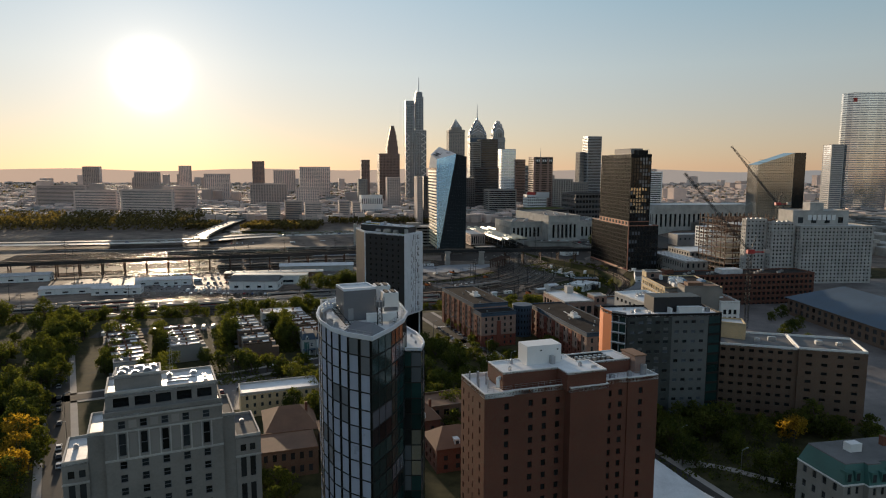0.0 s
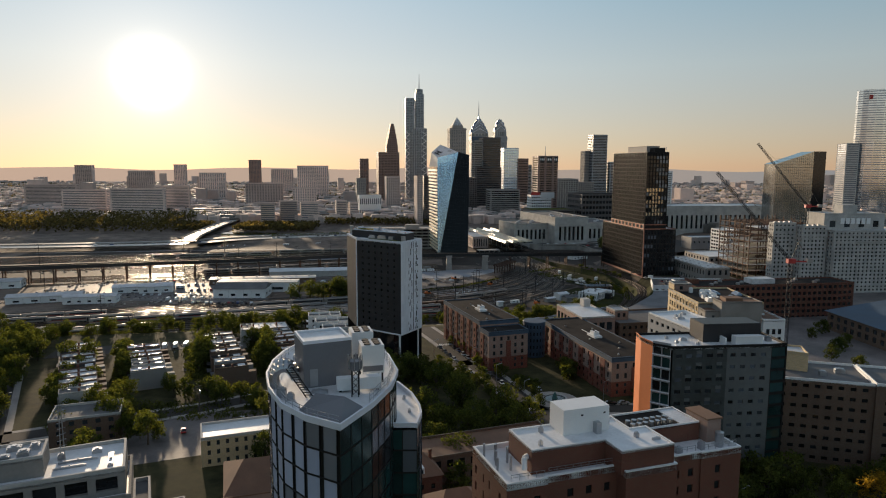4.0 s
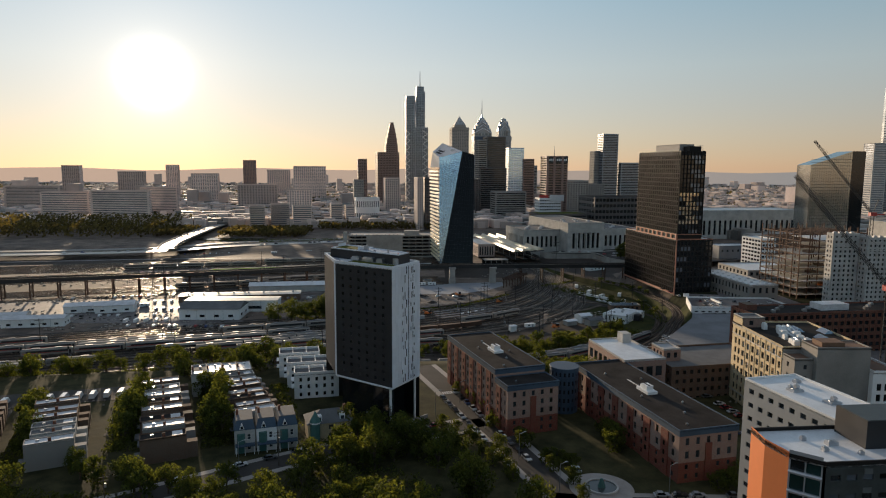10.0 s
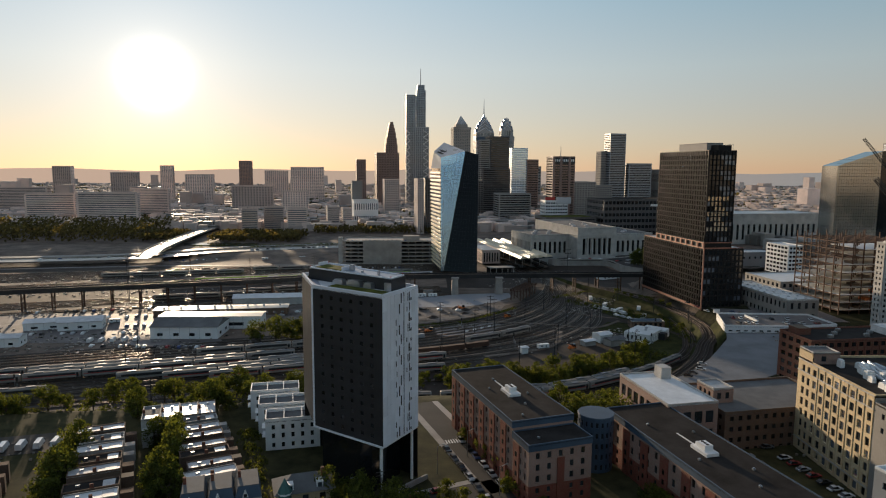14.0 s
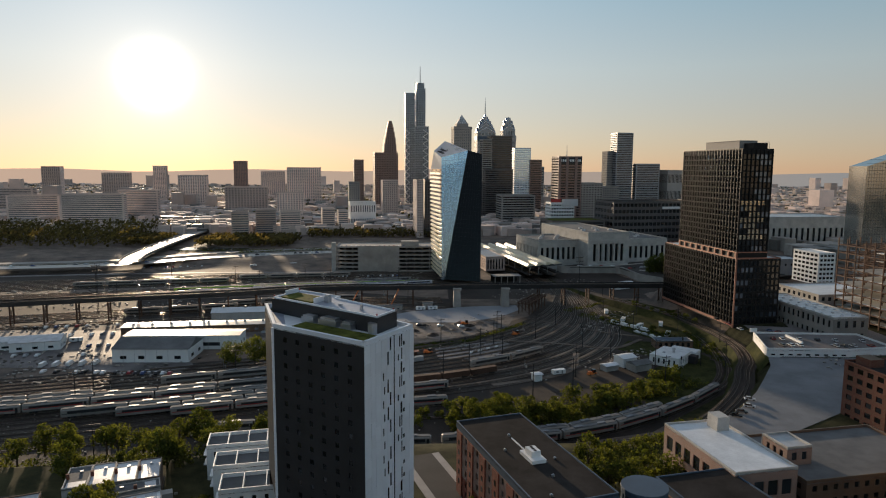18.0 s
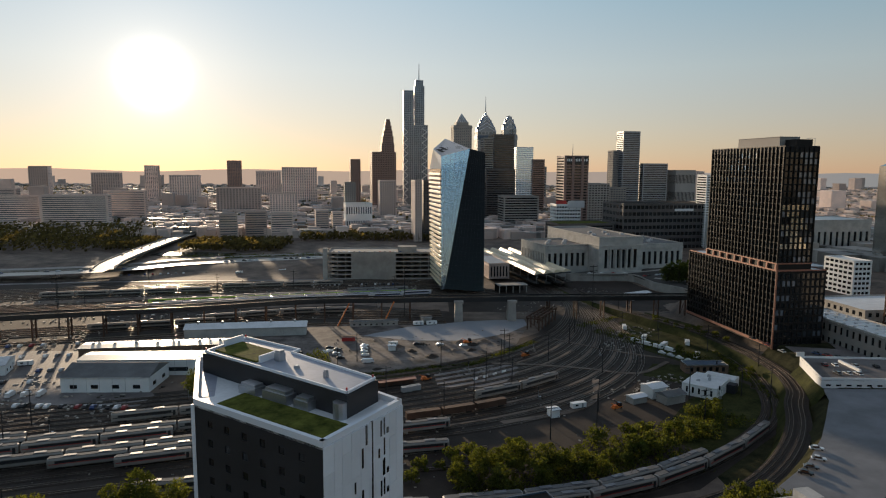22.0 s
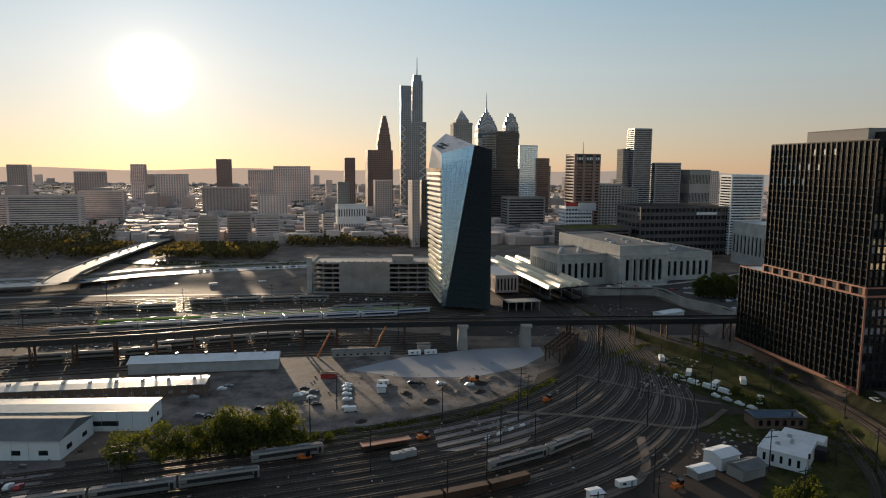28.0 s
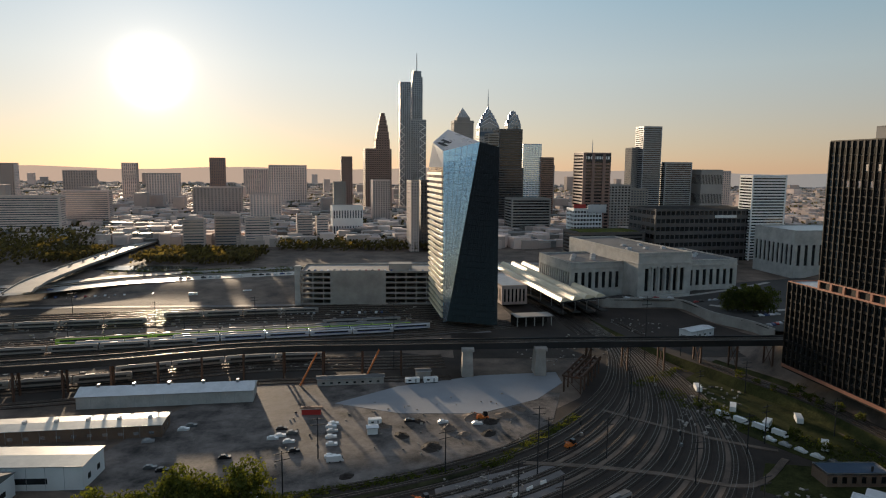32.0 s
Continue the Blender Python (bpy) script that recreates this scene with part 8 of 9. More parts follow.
grove(8, 150, 700, 178, 640, 6, 4, (.5, .8), -6)
grove(9, 208, 842, 238, 838, 8, 3, (1.1, 1.4), -4.6)
grove(26, -255, 405, -165, 240, 60, None, (.8, 1.2), 0, True)
grove(6, 58, 330, 68, 356, 8, 2, (.6, .9), 0)
grove(4, 20, 326, 32, 300, 4, 2, (.5, .7), 0)
grove(10, -34, 326, 14, 330, 8, None, (.7, .95), 0)
grove(7, 84, 306, 112, 318, 8, 2, (.6, .9), 0)
grove(14, 76, 240, 156, 212, 30, None, (.7, 1.0), 0, True)
grove(8, 140, 280, 200, 300, 20, 2, (.7, 1.0), 0)
grove(16, -196, 330, -128, 206, 9, None, (.8, 1.1), 0, True)
grove(9, -160, 330, -122, 262, 4, None, (.7, .9), 0, True)
grove(12, -170, 268, -140, 214, 16, None, (.8, 1.1), 0, True)
for x, y in ((-130, 204), (-122, 190), (-136, 216)):
    plant(x, y, "gold", 1.1, 0)
plant(127, 222, "gold", .9, 0)
plant(44, 300, 2, .6, 0)
def join_woods():
    """Trees past counting on the bank, in the side streets and in the park."""
    verts, faces, index = [], [], []
    for proto, m in WOODS:
        for ch in proto.children:
            base = len(verts)
            verts += [tuple(m @ v.co) for v in ch.data.vertices]
            new_faces = [tuple(base + i for i in p.vertices) for p in ch.data.polygons]
            faces += new_faces
            index += [0 if ch.name.startswith("crown") else 1] * len(new_faces)
    me = bpy.data.meshes.new("street_trees")
    me.from_pydata(verts, [], faces)
    me.materials.append(MAT["leaf"]); me.materials.append(MAT["bark"])
    me.polygons.foreach_set("material_index", index)
    tagged(new("street_trees", me), "many leafy trees along the bank, park and side streets", "trees", kind="stuff")


join_woods()
for ob in (*TREES, GOLD):
    for o in (*ob.children_recursive, ob):
        bpy.data.objects.remove(o)


# ---- undergrowth of yards, banks and verges ----
def undergrowth(name, label, patches, seed, material="leaf"):
    """Low bushes as many small leaves; patches: centre line, width, number of bushes, height."""
    rnd = random.Random(seed)
    verts, faces = [], []
    for (x0, y0, x1, y1, wide, n, hi) in patches:
        dx, dy = x1 - x0, y1 - y0
        L = math.hypot(dx, dy)
        for _ in range(n):
            f, o = rnd.random(), rnd.uniform(-wide / 2, wide / 2)
            cx, cy = x0 + dx * f - dy / L * o, y0 + dy * f + dx / L * o
            g, r = terrain(cx, cy), rnd.uniform(.8, 2.2)
            for _ in range(26):
                d = Vector((rnd.gauss(0, 1), rnd.gauss(0, 1), abs(rnd.gauss(0, .8)))).normalized()
                p = Vector((cx, cy, g)) + Vector((d.x * r, d.y * r, d.z * hi * rnd.uniform(.5, 1)))
                u = Vector((rnd.gauss(0, 1), rnd.gauss(0, 1), rnd.gauss(0, .6))).normalized()
                w = u.orthogonal().normalized(); q = u.cross(w)
                s = rnd.uniform(.2, .5)
                i = len(verts)
                verts += [tuple(p - w * s), tuple(p + q * s * .6), tuple(p + w * s), tuple(p - q * s * .6)]
                faces.append((i, i + 1, i + 2, i + 3))
    me = bpy.data.meshes.new(name)
    me.from_pydata(verts, [], faces)
    me.materials.append(MAT[material])
    tagged(new(name, me), label, "bushes", kind="stuff")


undergrowth("garden_bushes", "dense green bushes in back gardens and yards",
            [(-102, 334, -124, 392, 12, 220, 2.4), (-132, 322, -152, 374, 8, 140, 2.2), (-72, 336, -94, 396, 9, 180, 2.2), (-50, 350, -66, 400, 6, 70, 2), (-40, 316, 30, 262, 40, 380, 2.6),
             (-46, 300, 20, 232, 26, 220, 2.4), (-128, 300, -66, 290, 16, 150, 2.2), (-230, 330, -130, 190, 24, 260, 2.4), (66, 222, 160, 176, 40, 360, 2.2), (-40, 345, -16, 334, 8, 50, 1.6)], 31)
undergrowth("bank_scrub", "weedy scrub on the railway banks and verges",
            [(-320, 400, -60, 444, 16, 520, 2.2), (10, 466, 100, 496, 16, 300, 3), (40, 486, 132, 540, 18, 360, 3), (60, 424, 104, 452, 14, 160, 2.6), (112, 690, 170, 590, 16, 220, 1.4), (-72, 583, 24, 616, 4, 170, .8), (24, 616, 64, 662, 4, 90, .8),
             (176, 610, 180, 700, 4, 120, 1.8), (-130, 446, -50, 462, 6, 90, 1.5), (100, 700, 150, 740, 6, 60, 1.2), (-228, 992, -40, 1044, 8, 260, 2.6), (-480, 898, -345, 932, 6, 140, 2.2), (-300, 1000, -120, 1034, 6, 120, 2.4), (170, 548, 178, 590, 6, 90, 1.4), (160, 560, 168, 640, 5, 120, 1.2)], 32)


# ---- row houses ----
def house_proto(name, wall, roof, label, w=5.4, d=13.5, h=8.6, seed=1):
    t = thing(name, 0, 0, -300, 0, label, "house", "terraced houses")
    ring = [(0, 0), (w, 0), (w, d), (0, d)]
    walls(t, ring, 0, h, {0: 2}, wall, "glass", [(1, 2.6), (4.2, 5.8)], .3, joined=True)
    flat_roof(t, ring, h, roof, wall, .35, .25)
    part("chimney", box(BM(), .1, d * .45, h, .8, d * .45 + .9, h + 1.5), "brick_red", t)
    part("roof_hatch", box(BM(), w * .5, d * .7, h, w * .5 + .8, d * .7 + 1, h + .5), "steel", t)
    part("roof_patch", box(BM(), w * .12, d * .08, h, w * .88, d * .3, h + .05), "roof_silver" if seed else "roof_grey", t)
    part("porch", prism(BM(), [(.3, d), (w - .3, d), (w - .3, d + 1.8), (.3, d + 1.8)], 2.6, 3.0), "roof_grey", t)
    part("rear_wing", prism(BM(), [(.4, -3.2), (w * .62, -3.2), (w * .62, -.004), (.4, -.004)], 0, h * .68), wall, t)
    return t


H1 = house_proto("row_house", "brick_brown", "roof_silver", "narrow brown brick terraced house with a silver roof")
H2 = house_proto("row_house", "far_stone", "roof_white", "narrow grey rendered terraced house with a white roof")
H3 = house_proto("row_house", "limestone", "roof_grey", "narrow rendered terraced house with a grey roof")
H4 = house_proto("row_house", "brick_brown", "roof_dark", "narrow brown brick terraced house with a tarred black roof")
RH = random.Random(4)


def house_row(x0, y0, x1, y1, n, share=1):
    """n houses side by side from one point to another, the roofs a little uneven."""
    a = math.degrees(math.atan2(y1 - y0, x1 - x0))
    L = math.hypot(x1 - x0, y1 - y0)
    for k in range(n):
        f = k / n
        ob = copy_thing(RH.choice((H1, H2, H1, H3, H3, H4)), pose(x0 + (x1 - x0) * f, y0 + (y1 - y0) * f, -.02 - RH.uniform(0, .9) + .25, 0, 0, a))
        ob.scale = ((L / n * share - .03) / 5.4, RH.uniform(.94, 1.06), 1)


house_row(-113, 324, -133, 366, 6, .62)
house_row(-79, 328, -105, 390, 8, .66)
house_row(-128, 296, -166, 369, 12, .96)
house_row(-55, 350, -77, 398, 7, .66)
house_row(-99, 388, -76, 396, 4)
house_row(-190, 250, -225, 318, 11)
for ob in (H1, H2, H3, H4):
    for o in (*ob.children_recursive, ob):
        bpy.data.objects.remove(o)


def gable_house(x, y, turn, w, d, h, rise, label, wall, roof, dormers=0):
    t = thing("gabled_house", x, y, 0, turn, label, "house")
    walls(t, ring_of(w, d), 0, h, {0: 3, 3: 3}, wall, "glass", [(1, 2.6), (4, 5.6)], .35)
    bm = BM()
    o = .5
    v = [bm.verts.new(p) for p in ((-o, -o, h - .1), (w + o, -o, h - .1), (w + o, d + o, h - .1), (-o, d + o, h - .1), (w * .3, d / 2, h + rise), (w * .7, d / 2, h + rise))]
    for f in ((0, 1, 5, 4), (2, 3, 4, 5), (1, 2, 5), (3, 0, 4), (3, 2, 1, 0)):
        bm.faces.new([v[i] for i in f])
    part("roof", bm, roof, t)
    for k in range(dormers):
        x0 = w * (k + .5) / dormers
        ob = part("dormer", prism(BM(), [(x0 - .9, .6), (x0 + .9, .6), (x0 + .9, 3), (x0 - .9, 3)], h + .3, h + 2.2), "white_paint", t)
        part("dormer_window", box(BM(), x0 - .55, .52, h + .6, x0 + .55, .596, h + 1.8), "glass", ob)
    part("chimney", box(BM(), w * .8, d * .4, h, w * .8 + .9, d * .4 + .9, h + rise + 1.2), "brick_red", t)
    return t


for k, (x, y, c) in enumerate(((-64.5, 331, "limestone"), (-57.8, 333, "white_paint"), (-51.2, 335, "limestone"))):
    t = thing("mansard_house", x, y, 0, 17, "tall twin house with slate mansard roof, pale front and porch", "house", "mansard houses")
    walls(t, ring_of(6.6, 11), 0, 8, {0: 2, 3: 2}, c, "glass", [(1, 2.8), (4.4, 6.4)], .42, framed="white_paint")
    part("mansard_roof", prism(BM(), [(-.2, -.2), (6.59, -.2), (6.59, 11.2), (-.2, 11.2)], 8, 11, ring1=[(.6, .9), (6.0, .9), (6.0, 10.4), (.6, 10.4)]), "blue_trim", t, "slate mansard roof")
    part("roof_deck", box(BM(), .6, .9, 11, 6, 10.4, 11.2), "roof_grey", t)
    ob = part("dormer", prism(BM(), [(1.6, -.35), (3.2, -.35), (3.2, 1.4), (1.6, 1.4)], 8.4, 10.2, ring1=[(2.3, -.35), (2.5, -.35), (2.5, 1.4), (2.3, 1.4)]), "white_paint", t, "white gabled dormer")
    part("dormer_window", box(BM(), 2.0, -.44, 8.5, 2.8, -.354, 9.4), "glass", ob)
    part("bay_window", prism(BM(), [(.8, -.004), (1.3, -1.1), (2.9, -1.1), (3.4, -.004)], .4, 6.8), "teal", t, "green painted bay window")
    part("porch_roof", box(BM(), .2, -2.6, 3.1, 6.4, -.01, 3.4), "blue_trim", t)
    for px in (.5, 3.2, 6.1):
        part("porch_post", box(BM(), px - .1, -2.4, .2, px + .1, -2.2, 3.1), "white_paint", t)
    part("chimney", box(BM(), .7, 6, 11.2, 1.5, 7, 13), "brick_red", t)
# turreted house beside the tower
t = gable_house(-42, 340, 17, 16, 10, 6.5, 3.2, "old stone house with grey roofs and a green turret", "brick_buff", "roof_grey", 2)
ob = part("turret", prism(BM(), disc_ring(2.4, -.6, 1.7, 8), 0, 7.6), "teal", t, "pale green corner turret")
part("turret_roof", prism(BM(), disc_ring(2.4, -.6, 2.0, 8), 7.6, 11.4, ring1=disc_ring(2.4, -.6, .06, 8)), "teal", ob, "pointed green copper roof")
part("turret_band", prism(BM(), disc_ring(2.4, -.6, 1.85, 8), 7.0, 7.58), "white_paint", ob)
block("brown_roof_hall", -55, 195, 0, 17, 21, 15, 8.6, "long dark brick hall with a brown roof and pale window bays", {0: 7, 3: 4}, 2, "brick_brown", "glass", "roof_tile", "roof_tile", .45, parapet=.3)
gable_house(-54, 213, 17, 17, 22, 8, 5, "large house with a brown hipped shingle roof", "brick_buff", "roof_tile", 0)
gable_house(-34, 206, 17, 14, 16, 9, 4, "old house with a dark hipped roof", "brick_brown", "roof_tile", 2)
gable_house(2, 200, 17, 14, 14, 8, 4.5, "brick house with a brown pitched roof", "brick_red", "roof_tile", 1)
gable_house(-8, 222, 17, 12, 14, 8, 4, "brick house with a red-brown pitched roof", "brick_red", "roof_tile", 1)
for x, y, w, d, h in ((-128, 262, 22, 15, 9),):
    block("corner_store", x, y, 0, 20, w, d, h, "old brick corner building with a worn flat roof", {0: 5, 3: 3}, 3, "brick_brown", "glass", "roof_grey", "limestone", .4, joined=True)
block("flat_apartments", -72, 247, 0, 19, 30, 13, 9, "low buff brick apartment block with a white flat roof", {0: 10, 3: 3}, 3, "brick_buff", "glass", "roof_white", "limestone", .35)
block("low_brick_hall", -4, 232, 0, 19, 48, 15, 8.5, "long low dark brick hall with a brown roof", {0: 12, 3: 3}, 2, "brick_brown", "glass_dark", "roof_tile", "brick_brown", .5)
for k, (x, y) in enumerate(((-55.5, 383), (-61.5, 397), (-68, 411))):
    t = thing("white_townhouse", x, y, 0, 12, "new white cubic townhouse with roof terrace walls", "house", "white townhouses")
    ring = ring_of(18, 9.6)
    walls(t, ring, 0, 10, {0: 5, 3: 2}, "white_paint", "glass_dark", [(1, 2.6), (4.2, 5.9), (7.2, 8.8)], .32)
    flat_roof(t, ring, 10, "roof_grey", "white_paint", 1.1, .3)
    for xx in (6, 12):
        part("terrace_wall", box(BM(), xx, .35, 10, xx + .25, 9.2, 11.1), "white_paint", t)
    part("balcony", box(BM(), -1.2, 2, 4, -.004, 7, 4.25), "white_paint", t)
    part("balcony", box(BM(), -1.2, 2, 7, -.004, 7, 7.25), "white_paint", t)


# ---- vehicles ----
def car_proto(name, paint, label, L=4.5, W=1.8, van=False, far=False):
    t = thing(name, 0, 0, -300, 0, label, "car" if not van else "van", "parked vehicles")
    bm = BM()
    h1, h2 = (.95, 2.3) if van else (.82, 1.42)
    f = .02 if far else .35
    a = [(-L / 2, f), (L / 2, f), (L / 2, h1 - .12), (L / 2 - .15, h1), (-L / 2 + .1, h1), (-L / 2, h1 - .1)]
    lo = [[bm.verts.new((x, s * W / 2, z)) for x, z in a] for s in (-1, 1)]
    for i in range(len(a)):
        j = (i + 1) % len(a)
        bm.faces.new((lo[0][i], lo[0][j], lo[1][j], lo[1][i]))
    bm.faces.new(lo[0][::-1]); bm.faces.new(lo[1])
    part("body", bm, paint, t)
    f0, f1 = (L * .5 - .1, L * .34) if van else (L * .22, L * .05)
    r0, r1 = (-L / 2 + .05, -L / 2 + .1) if van else (-L * .42, -L * .27)
    bm = BM()
    prof = [(r0, h1), (f0, h1), (f1, h2), (r1, h2)]
    q = [[bm.verts.new((x, s * (W / 2 - (.05 if z == h1 else .2)), z)) for x, z in prof] for s in (-1, 1)]
    for i in range(4):
        j = (i + 1) % 4
        bm.faces.new((q[0][i], q[0][j], q[1][j], q[1][i]))
    bm.faces.new(q[0][::-1]); bm.faces.new(q[1])
    part("cabin", bm, paint if van or far else "glass_dark", t)
    if not far:
        part("roof", box(BM(), r1, -W / 2 + .22, h2, f1, W / 2 - .22, h2 + .05), paint, t)
    if van:
        part("windscreen", box(BM(), L * .4, -W / 2 + .25, 1.2, L * .475, W / 2 - .25, 1.75), "glass_dark", t)
    for x in () if far else (-L * .3, L * .31):
        for s in (-1, 1):
            part("wheel", tube(BM(), (x, s * (W / 2 - .2), .33), (x, s * (W / 2 + .01), .33), .33, n=10), "rubber", t)
    return t


PAINT = dict(car_white=(.75, .75, .75), car_silver=(.42, .43, .45), car_black=(.02, .02, .022), car_red=(.3, .03, .03), car_grey=(.13, .135, .14), car_blue=(.04, .07, .18))
for k, c in PAINT.items():
    MAT[k] = mat(k, c, .3, .2, .06, bump=0, coat=.5)
CARS = [car_proto("car", k, "parked " + k[4:] + " car with dark windows") for k in PAINT]
FAR_CARS = [car_proto("car", k, "small " + k[4:] + " car parked far off", far=True) for k in PAINT]
VAN = car_proto("van", "car_white", "parked white delivery van", 6.2, 2.1, True)
RC = random.Random(8)


def park(x, y, turn, k=None, z=None):
    p = VAN if k == "van" else (FAR_CARS if z is not None and (z < -4 or z > 10) else CARS)[RC.choice((0, 0, 0, 1, 1, 2, 2, 3, 4, 4, 5)) if k is None else k]
    copy_thing(p, pose(x, y, terrain(x, y) if z is None else z, 0, 0, turn + RC.uniform(-3, 3)))


def park_row(x0, y0, x1, y1, n, turn, z=None, skip=.1, k=None):
    for i in range(n):
        if RC.random() > skip:
            f = i / max(1, n - 1)
            park(x0 + (x1 - x0) * f, y0 + (y1 - y0) * f, turn, k, z)


for x, y, k in ((-60.3, 637, 0), (-58, 639.5, 0), (-54, 642.4, 4), (-59, 646.5, 2), (-53.5, 634, 0), (-49.9, 625.8, 2), (-39, 651.7, 0), (-39.5, 648.6, 0), (-38.4, 644.1, 1), (-38, 638.4, 0), (-36.8, 631.5, 0), (-35.7, 621, 0),
                (-97.8, 645.7, 0), (-96, 649.5, 4), (-73.6, 620.1, 2), (-107.1, 634.3, 1), (-92, 610, 2), (-97, 612, 4), (-63, 590.5, 0), (-56, 589.8, 0)):
    park(x, y, 12, k, -10.86)
park(-33.6, 617.3, 12, "van", -10.86)
park_row(10.5, 390, 31.5, 326, 11, -72, .3)
park_row(3.2, 389, 25, 322, 11, -72, .3)
park_row(46, 318, 41, 330, 2, 105, .3)
park_row(62, 301.5, 104, 300.5, 9, 0, .3, .2)
park_row(36, 283, 54, 232, 7, -70, .3, .2)
park_row(-34, 337, 2, 353.5, 7, 25, .3, .25)
park_row(-84, 306, -44, 332, 6, 33, .3, .4)
park_row(-118, 206, -172, 304, 15, 117, .3, .3)
park_row(-184, 372, -128, 388, 12, 102, .22, .15, "van")
park_row(-100, 268, -70, 286, 6, 110, .2, .3)
park_row(-300, 574, -196, 584, 18, 100, -10.8, .2)
park_row(-200, 552, -134, 549, 20, 95, -10.8, .25)
park_row(-206, 562, -180, 566, 5, 95, -10.8, .1, "van")
park_row(-250, 622, -196, 632, 10, 100, -10.8, .2)
park_row(-290, 640, -210, 655, 14, 100, -10.8, .3)
park_row(-130, 852, -30, 860, 26, 92, -10.8, .15)
park_row(-120, 866, -100, 868, 6, 92, -10.8, .15)
park_row(218, 800, 240, 812, 8, 100, -4.58, .15)
park_row(200, 872, 236, 888, 9, 30, -4.58, .2)
park_row(222, 826, 262, 838, 10, 15, -4.58, .3)
park_row(152, 886, 186, 887, 7, 2, -4.58, .4)
park_row(-300, 905, -140, 940, 24, 105, -10.8, .25)
park_row(-110, 925, -20, 940, 20, 98, -10.8, .25)
park_row(-240, 598, -186, 604, 11, 100, -10.8, .2)
park_row(-218, 968, -95, 1012, 22, 18, -5.68, .3)
park_row(-420, 878, -300, 912, 14, 16, -5.68, .4)
park_row(-330, 975, -340, 1180, 9, 95, .32, .3)
park_row(-92, 892, 0, 896, 20, 92, 13.97, .35)
park_row(186, 566, 236, 560, 12, 80, 3.42, .3)
park_row(184, 553, 230, 551, 11, 95, 3.42, .45)
park_row(200, 596, 222, 576, 7, -40, .3, .3)
park_row(176, 520, 232, 512, 6, 10, .3, .5)
park_row(132, 480, 128, 472, 2, -20, .3, 0, 0)
park(118, 462, -25, 2, .3)
park(122, 466, -20, 4, .3)
park_row(134, 636, 150, 610, 6, -60, -10.7, .1)
park_row(126, 660, 140, 640, 4, -60, -10.7, .2, "van")
park_row(180, 640, 184, 600, 4, 98, .3, .3)
park_row(115, 384, 121, 350, 9, 10, .25, .15)
park_row(104, 382, 110, 346, 8, 10, .25, .2)
park_row(-8, 655, 20, 652, 3, 10, -10.8, .1)
for ob in (*CARS, *FAR_CARS, VAN):
    for o in (*ob.children_recursive, ob):
        bpy.data.objects.remove(o)


def spoil_heap(x, y, r, h, m, label):
    """A loose uneven heap tipped on the yard."""
    t = thing("spoil_heap", x, y, -10.92, RC.uniform(0, 360), label, "heap", "heaps in the rail yard")
    bm = BM()
    n, rings = 14, 5
    top = bm.verts.new((RC.uniform(-.1, .1) * r, 0, h))
    last = None
    for j in range(1, rings + 1):
        f = j / rings
        ring = []
        for k in range(n):
            a = 2 * math.pi * k / n
            q = r * f * RC.uniform(.82, 1.15)
            ring.append(bm.verts.new((q * math.cos(a) * 1.3, q * math.sin(a), 0 if j == rings else h * (1 - f) * RC.uniform(.7, 1.15))))
        for k in range(n):
            if last:
                bm.faces.new((last[k], ring[k], ring[(k + 1) % n], last[(k + 1) % n]))
            else:
                bm.faces.new((top, ring[k], ring[(k + 1) % n]))
        last = ring
    part("mound", bm, m, t)


for x, y, r, h, k in ((-19, 650.5, 3.2, 1.5, 0), (1, 630, 4, 1.4, 1), (19, 660, 4.6, 1.9, 0), (-10.7, 640.7, 3, 1.2, 1), (8, 648, 3.6, 1.6, 0), (26, 655, 3.4, 1.5, 1), (14, 642, 2.6, 1, 0), (33, 662, 3.8, 1.7, 0), (-4, 655, 2.4, 1.1, 1), (24, 643, 3, 1.2, 1), (-28, 606, 2.4, .8, 1), (40, 670, 3, 1.3, 0)):
    spoil_heap(x, y, r, h, "ballast" if k else "dirt", "low heap of dark gravel on the yard asphalt" if k else "low heap of brown soil on the yard asphalt")


# ---- catenary masts, lamps, poles ----
def mast_proto(h, arm, label):
    t = thing("catenary_mast", 0, 0, -300, 0, label, "mast", "catenary masts")
    part("mast", tube(BM(), (0, 0, -.3), (0, 0, h), .26, .16, n=6), "dark_steel", t)
    for z in (h - 1, h - 3.2):
        part("cross_arm", box(BM(), -arm, -.1, z - .12, arm, .1, z + .12), "dark_steel", t)
        for x in () if h < 20 else (-arm + .2, arm - .2):
            part("insulator", tube(BM(), (x, 0, z + .12), (x, 0, z + .55), .12, n=6), "dark_steel", t)
    return t


MA, MB = mast_proto(16, 2.6, "tall dark railway mast with cross arms"), mast_proto(24, 3.2, "very tall dark power mast beside the tracks")
